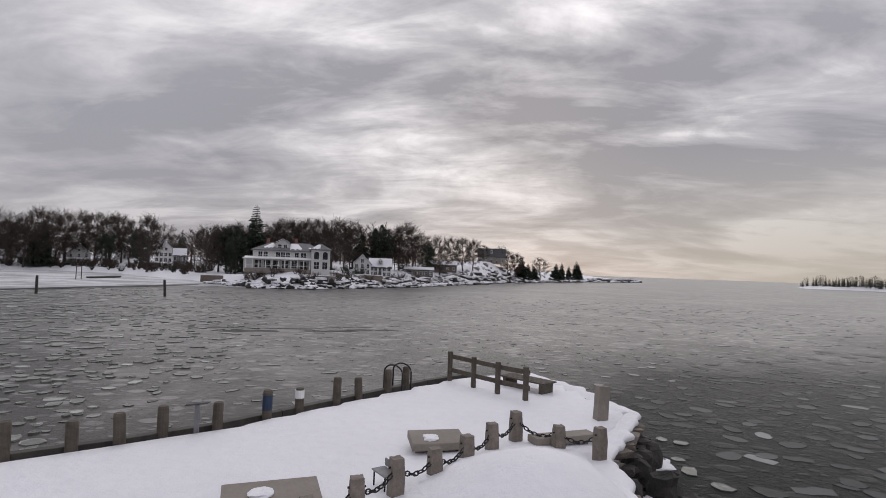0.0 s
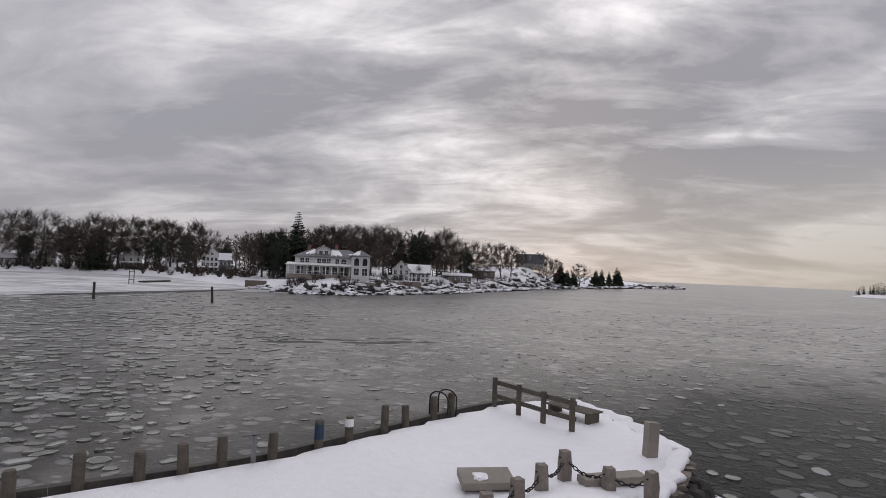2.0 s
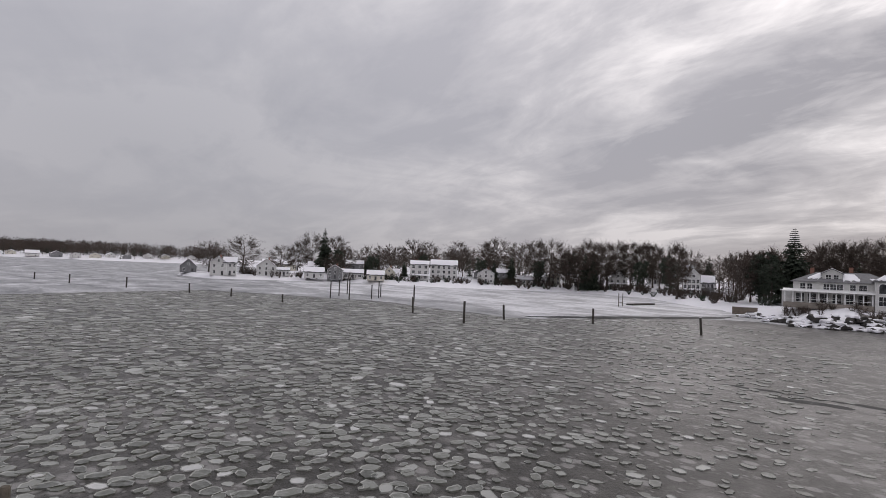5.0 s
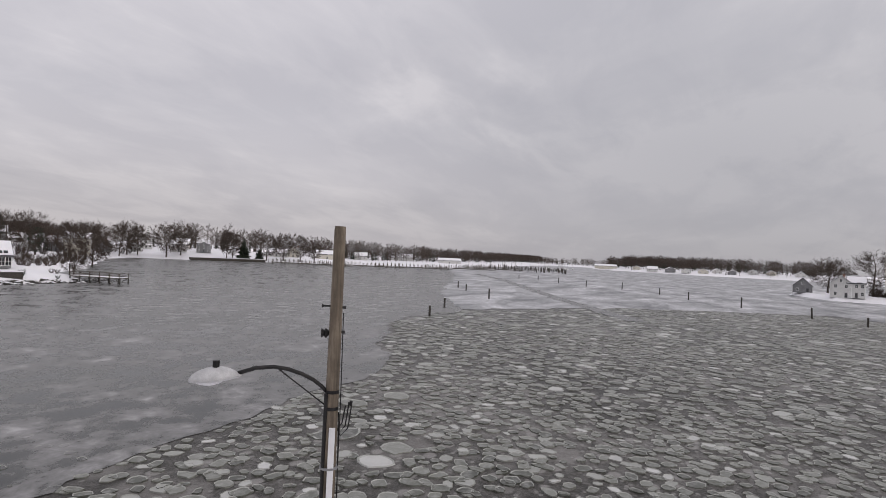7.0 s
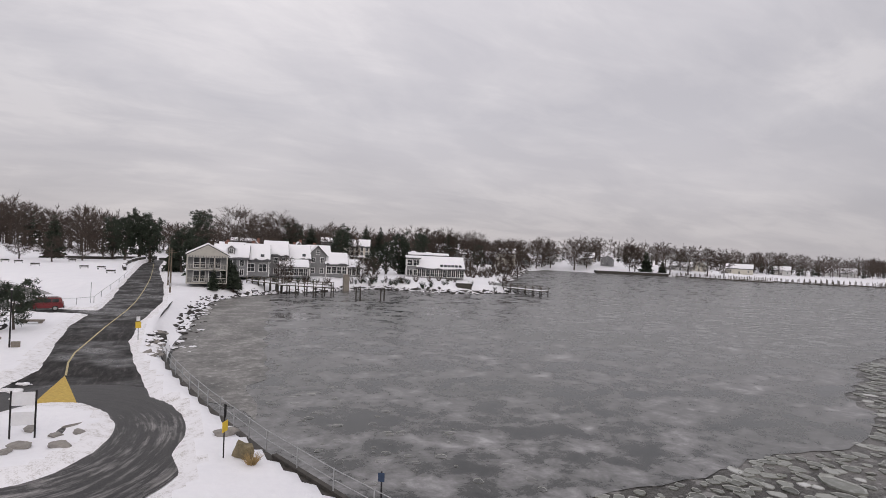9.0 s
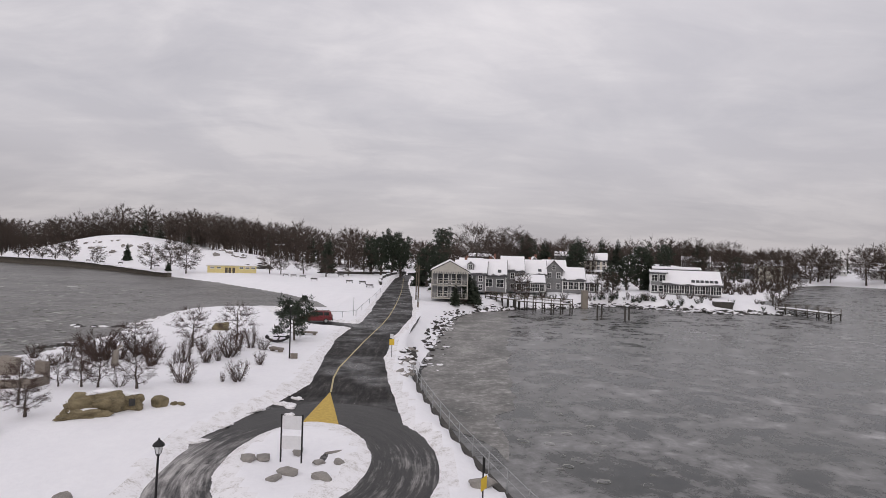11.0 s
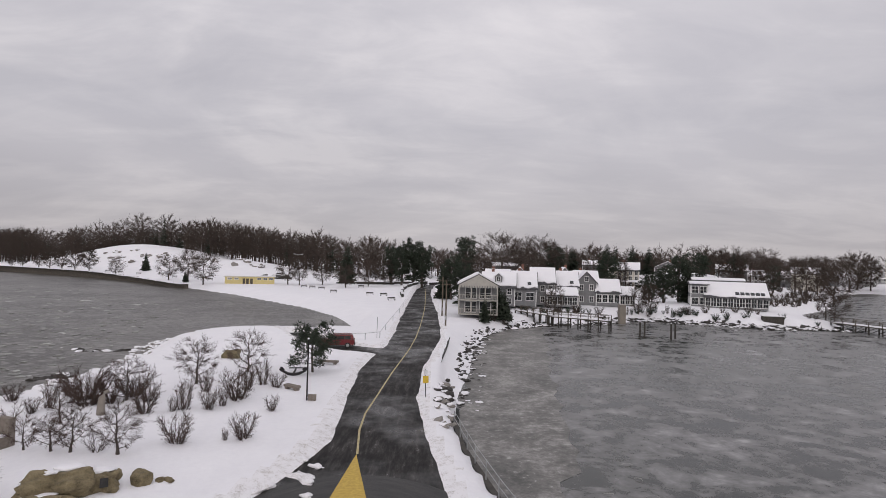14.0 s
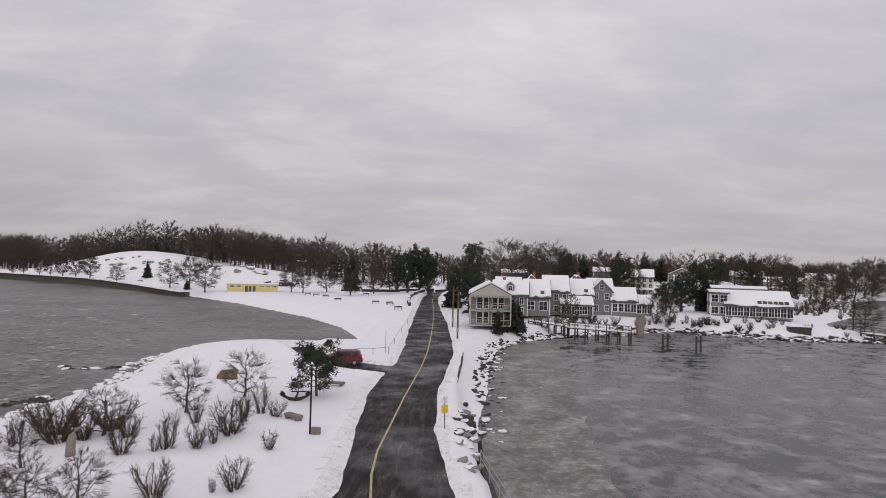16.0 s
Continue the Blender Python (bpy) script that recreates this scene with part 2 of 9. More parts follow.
def shore_slush_build(n, place, shader):
    """Frozen brown slush with lumps of snow in it."""
    lump, stain = n.noise(place, 1.6, 6.0, 0.75), n.noise(place, 0.25, 4.0, 0.6)
    colour = n.ramp(n.math("MULTIPLY_ADD", lump, 0.5, n.math("MULTIPLY", stain, 0.5)), (0.38, (0.06, 0.06, 0.055)), (0.50, (0.15, 0.144, 0.134)), (0.60, (0.30, 0.29, 0.275)))
    n.put(shader.inputs["Base Color"], n.mix(n.ramp(lump, (0.60, 0.0), (0.70, 0.85)), colour, (0.46, 0.45, 0.44)))
    shader.inputs["Roughness"].default_value = 0.5
    relief(n, shader, lump, 0.4, 0.06)


shore_slush = material("shore_slush", shore_slush_build)


def lead_build(n, place, shader):
    ripple = n.noise(place, 0.9, 5.0, 0.65)
    n.put(shader.inputs["Base Color"], n.ramp(ripple, (0.4, (0.008, 0.010, 0.010)), (0.62, (0.022, 0.024, 0.024)), (0.74, (0.12, 0.12, 0.12))))
    shader.inputs["Roughness"].default_value = 0.4
    shader.inputs["Specular IOR Level"].default_value = 0.03
    relief(n, shader, ripple, 0.5, 0.1)


lead_water = material("open_black_water", lead_build)
masonry = plain("dark_masonry", (0.055, 0.048, 0.04), (0.16, 0.142, 0.12), 0.9, 1.2, bump=0.5, distance=0.05)


def snow_ice_build(n, place, shader, snowier=0.0):
    """Snow-dusted sheet ice."""
    bands, fine = n.noise(n.stretch(place, 0.5, 1.0, 1.0), 0.09, 8.0, 0.7, 0.6), n.noise(place, 0.8, 6.0, 0.75)
    mixed = n.math("ADD", n.math("MULTIPLY_ADD", bands, 0.75, snowier), n.math("MULTIPLY", fine, 0.25))
    n.put(shader.inputs["Base Color"], n.ramp(mixed, (0.39, (0.13, 0.134, 0.14)), (0.47, (0.26, 0.263, 0.272)), (0.55, (0.42, 0.42, 0.435)), (0.64, (0.68, 0.68, 0.70))))
    shader.inputs["Roughness"].default_value = 0.5
    relief(n, shader, fine, 0.2, 0.08)


snow_ice = material("snow_dusted_ice", snow_ice_build)
shore_snow = material("snowy_shore_ice", lambda n, place, shader: snow_ice_build(n, place, shader, 0.085))


def floe_build(n, place, shader, pick):
    """Pancake ice: each floe its own wet grey, frosted."""
    frost = n.noise(place, 2.2, 5.0, 0.7)
    colour = n.ramp(pick, (0.0, (0.050, 0.053, 0.042)), (0.4, (0.106, 0.111, 0.092)), (0.8, (0.20, 0.205, 0.182)), (0.93, (0.34, 0.345, 0.325)), (1.0, (0.56, 0.56, 0.55)))
    n.put(shader.inputs["Base Color"], n.mix(n.ramp(frost, (0.45, 0.0), (0.72, 0.6)), colour, (0.36, 0.365, 0.35)))
    shader.inputs["Roughness"].default_value = 0.36
    relief(n, shader, frost, 0.3, 0.04)


floe_ice = material("pancake_ice", lambda n, place, shader: floe_build(n, place, shader, n.add("ShaderNodeNewGeometry").outputs["Random Per Island"]))
single_floe = material("pancake_floe", lambda n, place, shader: floe_build(n, place, shader, n.add("ShaderNodeObjectInfo").outputs["Random"]))


def drowned_floe_build(n, place, shader):
    """Thin waterlogged ice, hardly paler than the sea."""
    pick, frost = n.add("ShaderNodeNewGeometry").outputs["Random Per Island"], n.noise(place, 2.6, 5.0, 0.7)
    colour = n.ramp(pick, (0.0, (0.020, 0.0235, 0.023)), (0.6, (0.042, 0.047, 0.0455)), (0.95, (0.080, 0.086, 0.084)), (1.0, (0.27, 0.275, 0.27)))
    n.put(shader.inputs["Base Color"], n.mix(n.ramp(frost, (0.45, 0.0), (0.75, 0.35)), colour, (0.105, 0.11, 0.107)))
    shader.inputs["Roughness"].default_value = 0.45
    shader.inputs["Specular IOR Level"].default_value = 0.1
    relief(n, shader, frost, 0.3, 0.03)


drowned_floe = material("drowned_floe", drowned_floe_build)
thin_floe = material("thin_grey_floe", lambda n, place, shader: floe_build(n, place, shader, n.math("MULTIPLY", n.add("ShaderNodeNewGeometry").outputs["Random Per Island"], 0.45)))
floe_rim = plain("frosted_floe_rim", (0.17, 0.178, 0.155), (0.50, 0.505, 0.485), 0.6, 2.0, bump=0.3)


def bark_build(n, place, shader):
    long = n.noise(n.stretch(place, 6.0, 6.0, 1.2), 2.0, 5.0, 0.7)
    n.put(shader.inputs["Base Color"], n.ramp(long, (0.3, (0.035, 0.028, 0.024)), (0.7, (0.115, 0.095, 0.082))))
    shader.inputs["Roughness"].default_value = 0.9
    relief(n, shader, long, 0.5, 0.03)


bark = material("bark", bark_build)
twig_brown = plain("bare_twigs", (0.036, 0.027, 0.022), (0.088, 0.064, 0.051), 0.9, 0.5, bump=0.0)
twig_red = plain("reddish_twigs", (0.035, 0.022, 0.018), (0.085, 0.052, 0.042), 0.9, 1.0, bump=0.0)
needles = plain("dark_needles", (0.012, 0.020, 0.013), (0.045, 0.060, 0.036), 0.8, 1.2, bump=0.0)
granite = plain("granite", (0.12, 0.10, 0.085), (0.27, 0.235, 0.20), 0.85, 5.0, bump=0.5, distance=0.02)
sandstone = plain("smooth_stone", (0.20, 0.175, 0.15), (0.29, 0.26, 0.225), 0.8, 2.0, bump=0.15)
boulder_stone = plain("mossy_boulder", (0.05, 0.04, 0.02), (0.27, 0.22, 0.13), 0.9, 2.2, bump=0.7, distance=0.08)
wet_rock = plain("wet_dark_rock", (0.012, 0.0115, 0.011), (0.080, 0.073, 0.066), 0.82, 2.0, bump=0.7, distance=0.08)
pale_rock = plain("grey_rock", (0.15, 0.14, 0.13), (0.33, 0.31, 0.285), 0.85, 2.0, bump=0.6, distance=0.06)
old_wood = plain("weathered_timber", (0.045, 0.037, 0.028), (0.135, 0.115, 0.09), 0.85, 4.0, bump=0.4)
pile_wood = plain("dark_wet_timber", (0.02, 0.018, 0.016), (0.075, 0.066, 0.055), 0.7, 3.0, bump=0.4)


def pole_build(n, place, shader):
    grain, knot = n.noise(n.stretch(place, 14.0, 14.0, 0.8), 1.0, 6.0, 0.75), n.noise(place, 2.2, 4.0, 0.6)
    mixed = n.math("ADD", n.math("MULTIPLY", grain, 0.65), n.math("MULTIPLY", knot, 0.35))
    n.put(shader.inputs["Base Color"], n.ramp(mixed, (0.36, (0.045, 0.036, 0.027)), (0.52, (0.135, 0.108, 0.08)), (0.66, (0.26, 0.215, 0.165))))
    shader.inputs["Roughness"].default_value = 0.85
    relief(n, shader, grain, 0.5, 0.02)


pole_wood = material("utility_pole_timber", pole_build)
iron = plain("black_iron", (0.012, 0.012, 0.013), (0.04, 0.038, 0.038), 0.5, 6.0, metal=0.6, bump=0.1)
steel = plain("galvanised_steel", (0.28, 0.285, 0.29), (0.5, 0.505, 0.51), 0.45, 3.0, metal=0.7, bump=0.05)
white_paint = plain("white_clapboard", (0.52, 0.515, 0.505), (0.66, 0.655, 0.64), 0.6, 1.0, bump=0.1)
grey_shingle = plain("grey_shingles", (0.14, 0.142, 0.147), (0.25, 0.252, 0.258), 0.85, 1.5, bump=0.3)
brown_shingle = plain("brown_shingles", (0.10, 0.08, 0.065), (0.20, 0.165, 0.135), 0.85, 1.5, bump=0.3)
cream_paint = plain("cream_siding", (0.50, 0.47, 0.40), (0.66, 0.63, 0.55), 0.7, 1.0, bump=0.1)
yellow_paint = plain("yellow_painted_block", (0.56, 0.47, 0.20), (0.68, 0.58, 0.28), 0.7, 1.0, bump=0.15)
roof_dark = plain("dark_roof", (0.035, 0.035, 0.038), (0.10, 0.10, 0.105), 0.85, 1.5, bump=0.3)
trim_white = plain("white_trim", (0.70, 0.70, 0.70), (0.82, 0.82, 0.81), 0.5, 2.0, bump=0.05)
brick_red = plain("brick", (0.16, 0.075, 0.055), (0.30, 0.16, 0.12), 0.9, 4.0, bump=0.4)
road_yellow = plain("worn_yellow_paint", (0.36, 0.24, 0.04), (0.62, 0.43, 0.09), 0.7, 6.0, bump=0.2)
road_line = plain("worn_line_paint", (0.30, 0.23, 0.08), (0.58, 0.52, 0.34), 0.7, 5.0, bump=0.2)
car_red = plain("red_car_paint", (0.12, 0.008, 0.011), (0.17, 0.013, 0.017), 0.3, 1.0, bump=0.0)
rubber = plain("rubber", (0.012, 0.012, 0.012), (0.03, 0.03, 0.03), 0.8, 8.0, bump=0.1)
dry_grass = plain("dry_grass", (0.25, 0.17, 0.07), (0.48, 0.35, 0.17), 0.9, 6.0, bump=0.2)
sign_white = plain("white_sign_board", (0.60, 0.60, 0.62), (0.74, 0.74, 0.76), 0.5, 1.0, bump=0.03)
sign_yellow = plain("yellow_sign", (0.62, 0.42, 0.03), (0.74, 0.52, 0.06), 0.5, 3.0, bump=0.03)

dark_blue = plain("dark_blue_paint", (0.010, 0.024, 0.055), (0.02, 0.045, 0.095), 0.6, 4.0, bump=0.1)
old_steel = plain("dull_zinc", (0.16, 0.16, 0.165), (0.27, 0.27, 0.28), 0.6, 5.0, metal=0.3, bump=0.05)
pale_metal = plain("pale_cast_aluminium", (0.34, 0.34, 0.35), (0.60, 0.60, 0.61), 0.5, 9.0, metal=0.2, bump=0.1)
beige_trim = plain("weathered_beige_trim", (0.36, 0.345, 0.31), (0.50, 0.48, 0.44), 0.7, 1.5, bump=0.05)


def glass_build(n, place, shader):
    n.put(shader.inputs["Base Color"], n.ramp(n.noise(place, 0.8, 2.0), (0.35, (0.015, 0.017, 0.02)), (0.7, (0.06, 0.065, 0.07))))
    shader.inputs["Roughness"].default_value = 0.08
    shader.inputs["Specular IOR Level"].default_value = 0.6


window_glass = material("window_glass", glass_build)

# ---- ways of building ----


def part(name, bm, mat, parent, label="", smooth=False):
    """Links a bmesh as one mesh object under a thing or a part."""
    mesh = bpy.data.meshes.new(name)
    bm.to_mesh(mesh)
    bm.free()
    return part_mesh(name, mesh, mat, parent, label, smooth)


def part_mesh(name, mesh, mat, parent, label="", smooth=False):
    if mat is not None and not mesh.materials:
        mesh.materials.append(mat)
    if smooth:
        mesh.polygons.foreach_set("use_smooth", [True] * len(mesh.polygons))
    ob = new(name, mesh)
    ob.parent = parent
    if label:
        tagged(ob, label)
    return ob


def thing(name, m, label, category, group="", kind=""):
    ob = new(name)
    ob.empty_display_size = 0.2
    ob.matrix_world = m
    return tagged(ob, label, category, group, kind)


def raw_mesh(name, verts, faces):
    mesh = bpy.data.meshes.new(name)
    mesh.from_pydata([tuple(v) for v in verts], [], [tuple(f) for f in faces])
    mesh.update()
    return mesh


def box(bm, x0, x1, y0, y1, z0, z1, m=None, bevel=0.0):
    c = [(x, y, z) for x in (x0, x1) for y in (y0, y1) for z in (z0, z1)]
    vs = [bm.verts.new(m @ Vector(v) if m else v) for v in c]
    fs = [bm.faces.new([vs[i] for i in f]) for f in ((0, 1, 3, 2), (4, 6, 7, 5), (0, 4, 5, 1), (2, 3, 7, 6), (0, 2, 6, 4), (1, 5, 7, 3))]
    if bevel:
        bmesh.ops.bevel(bm, geom=list({e for f in fs for e in f.edges}), offset=bevel, segments=2, affect="EDGES", profile=0.6)
    return vs


def boxed(*args, bevel=0.0, m=None):
    bm = bmesh.new()
    box(bm, *args, m=m, bevel=bevel)
    return bm


def prism(bm, outline, y0, y1, m=None):
    """A closed outline in x and z, drawn out along y."""
    a = [bm.verts.new(m @ Vector((x, y0, z)) if m else (x, y0, z)) for x, z in outline]
    b = [bm.verts.new(m @ Vector((x, y1, z)) if m else (x, y1, z)) for x, z in outline]
    k = len(outline)
    bm.faces.new(a)
    bm.faces.new(list(reversed(b)))
    for i in range(k):
        bm.faces.new([a[i], b[i], b[(i + 1) % k], a[(i + 1) % k]])


def tube(bm, points, radii, sides=8, cap=True):
    """A round bar through points, each with its radius."""
    points = [Vector(p) for p in points]
    if not isinstance(radii, (list, tuple)):
        radii = [radii] * len(points)
    rings = []
    for i, (p, r) in enumerate(zip(points, radii)):
        way = (points[min(i + 1, len(points) - 1)] - points[max(i - 1, 0)]).normalized()
        side = way.orthogonal().normalized() if abs(way.z) > 0.9 else way.cross(Vector((0, 0, 1))).normalized()
        other = way.cross(side)
        rings.append([bm.verts.new(p + r * (math.cos(2 * math.pi * k / sides) * side + math.sin(2 * math.pi * k / sides) * other)) for k in range(sides)])
    for a, b in zip(rings, rings[1:]):
        for k in range(sides):
            bm.faces.new([a[k], a[(k + 1) % sides], b[(k + 1) % sides], b[k]])
    if cap:
        bm.faces.new(list(reversed(rings[0])))
        bm.faces.new(rings[-1])
    bmesh.ops.recalc_face_normals(bm, faces=bm.faces[:]) if len(bm.faces) < 400 else None


def tubed(points, radii, sides=8):
    bm = bmesh.new()
    tube(bm, points, radii, sides)
    return bm


def stone(bm, size, centre, seed, rough=0.25, detail=2):
    """A rough stone with its own lumps."""
    made = bmesh.ops.create_icosphere(bm, subdivisions=detail, radius=1.0)["verts"]
    off = Vector((seed * 3.7, seed * 1.3, seed * 7.1))
    for v in made:
        p = v.co.copy()
        k = 1 + rough * noise.noise(p * 1.1 + off) * 1.6 + rough * 0.5 * noise.noise(p * 2.7 + off)
        p = Vector((max(-0.8, min(0.8, p.x)), max(-0.8, min(0.8, p.y)), max(-0.75, min(0.75, p.z)))) * k
        v.co = Vector((p.x * size[0], p.y * size[1], p.z * size[2])) + Vector(centre)
    return made


# ---- the lie of the land ----
PARK = np.array([
    (0.2, -49.4), (2.2, -46.3), (4.1, -43.4), (5.3, -41.6), (7.0, -39.75), (9.2, -37.8), (12.9, -34.3), (17.0, -29.7), (21.0, -24.9), (20.0, -18), (16.6, -12), (12.9, -4), (10.1, 3), (8.1, 9), (6.9, 14),
    (5.7, 19), (4.6, 25), (3.5, 31), (3.1, 38), (3.4, 46), (4.8, 55), (6.2, 63), (7.4, 76), (9.7, 90), (13, 101), (19, 109), (25, 115),
    (38, 119), (46, 126), (58, 128), (67, 123), (73, 117), (88, 119), (96, 117), (99, 123), (98, 134), (106, 152)])
COVE = np.array([
    (130, 176), (170, 225), (220, 290), (262, 325), (284, 291), (325, 268), (375, 226), (430, 200), (560, 190), (760, 215), (1100, 270),
    (2600, 400), (2600, 2400), (-2600, 2400), (-2600, 800), (-900, 500), (-450, 395), (-250, 318)])
BAY = np.array([
    (-150, 259), (-100, 214), (-64, 178), (-47, 157), (-33, 140), (-21, 120), (-15.6, 104), (-13.8, 96), (-17, 92.5), (-24, 91.5), (-31, 89.5), (-37, 84), (-40, 77),
    (-36.5, 66), (-35.5, 57), (-36.8, 50), (-36, 45.5), (-39, 36), (-38, 18), (-29, 0), (-18, -16), (-9.5, -30), (-5.9, -38.3),
    (-5.8, -41), (-7.7, -45.7), (-6.6, -48.9), (-5.7, -50.7), (-4.2, -52.4), (-1.8, -51.8)])
HOME = np.concatenate([PARK, COVE, BAY])
OPPOSITE = np.array([
    (-150, -632), (-80, -520), (-39, -437), (-4, -352), (17, -268), (29, -216), (39, -189), (48, -170), (57, -163), (72, -176), (100, -200), (129, -219),
    (160, -246), (192, -247), (212, -227), (229, -186), (250, -165), (276, -146), (277, -113), (285, -80), (331, -70), (348, -78), (336, -100),
    (350, -130), (405, -190), (600, -240), (900, -215), (950, -120), (955, -40), (975, 35), (1030, 95), (1120, 150), (2600, 260), (2600, -2400), (500, -2400), (60, -800)])
ISLE = np.array([(-318, -650), (-336, -700), (-440, -690), (-560, -560), (-520, -520), (-430, -582), (-370, -628)])


def depth_inside(x, y, outline):
    """How far a place lies inside an outline; outside it is negative."""
    far, inside = np.full(x.shape, 1e9), np.zeros(x.shape, bool)
    for (ax, ay), (bx, by) in zip(outline, np.roll(outline, -1, 0)):
        ex, ey = bx - ax, by - ay
        k = np.clip(((x - ax) * ex + (y - ay) * ey) / (ex * ex + ey * ey), 0, 1)
        far = np.minimum(far, np.hypot(x - ax - k * ex, y - ay - k * ey))
        crosses = (ay > y) != (by > y)
        if by != ay:
            inside ^= crosses & (x < (bx - ax) * (y - ay) / (by - ay) + ax)
    return np.where(inside, far, -far)


def away(x, y, line):
    """The distance from an open line."""
    far = np.full(x.shape, 1e9)
    for (ax, ay), (bx, by) in zip(line, line[1:]):
        ex, ey = bx - ax, by - ay
        k = np.clip(((x - ax) * ex + (y - ay) * ey) / (ex * ex + ey * ey), 0, 1)
        far = np.minimum(far, np.hypot(x - ax - k * ex, y - ay - k * ey))
    return far


def step(v, low, high):
    k = np.clip((v - low) / (high - low), 0, 1)
    return k * k * (3 - 2 * k)


def waves(x, y, size, seed):
    """Soft unevenness out of a few crossing waves."""
    r = np.random.RandomState(seed)
    total = np.zeros(x.shape)
    for _ in range(7):
        a, k, p = r.uniform(0, 6.28), r.uniform(0.6, 1.9) / size, r.uniform(0, 6.28)
        total += np.sin((x * math.cos(a) + y * math.sin(a)) * k * 2 + p)
    return total / 7


# the middle line of the road, from the turning circle to the bend among the trees, and half its width
ROAD = [(0.4, 8, 3.4), (-0.6, 14, 3.3), (-0.9, 20, 3.2), (-1.6, 26, 3.2), (-2.6, 34, 3.0), (-3.1, 42, 2.9), (-3.2, 52, 3.2), (-2.7, 60, 3.4), (-1.7, 70, 3.3),
        (-1.3, 80, 3.5), (-1.4, 92, 3.6), (-1.6, 108, 3.7), (-1.9, 130, 3.5), (-2.3, 150, 3.4), (-2.8, 180, 3.3), (-2.6, 212, 3.3), (0.5, 245, 3.2), (8, 275, 3.2), (26, 296, 3.2)]
ISLAND = (-2.75, 14.9, 3.6, 6.5)


def road_reach(x, y):
    """How far a place lies outside the driven surface (negative on it)."""
    line = [(a, b) for a, b, _ in ROAD]
    half = np.interp(y, [b for _, b, _ in ROAD], [c for *_, c in ROAD])
    main = away(x, y, line) - half
    circle = np.hypot((x + 2.4) / 6.5, (y - 14.2) / 9.6) * 7.6 - 7.6
    side = away(x, y, [(-4.5, 64.5), (-9, 66.5), (-14, 70), (-20, 80)]) - 1.9
    link = away(x, y, [(-3, 34), (-5.2, 25), (-7.6, 17)]) - 1.4
    reach = np.minimum(np.minimum(main, circle), np.minimum(side, link))
    ax, ay, rx, ry = ISLAND
    island = (1 - np.hypot((x - ax) / rx, (y - ay) / ry)) * rx
    return np.where(island > -1.5, np.maximum(reach, island), reach)


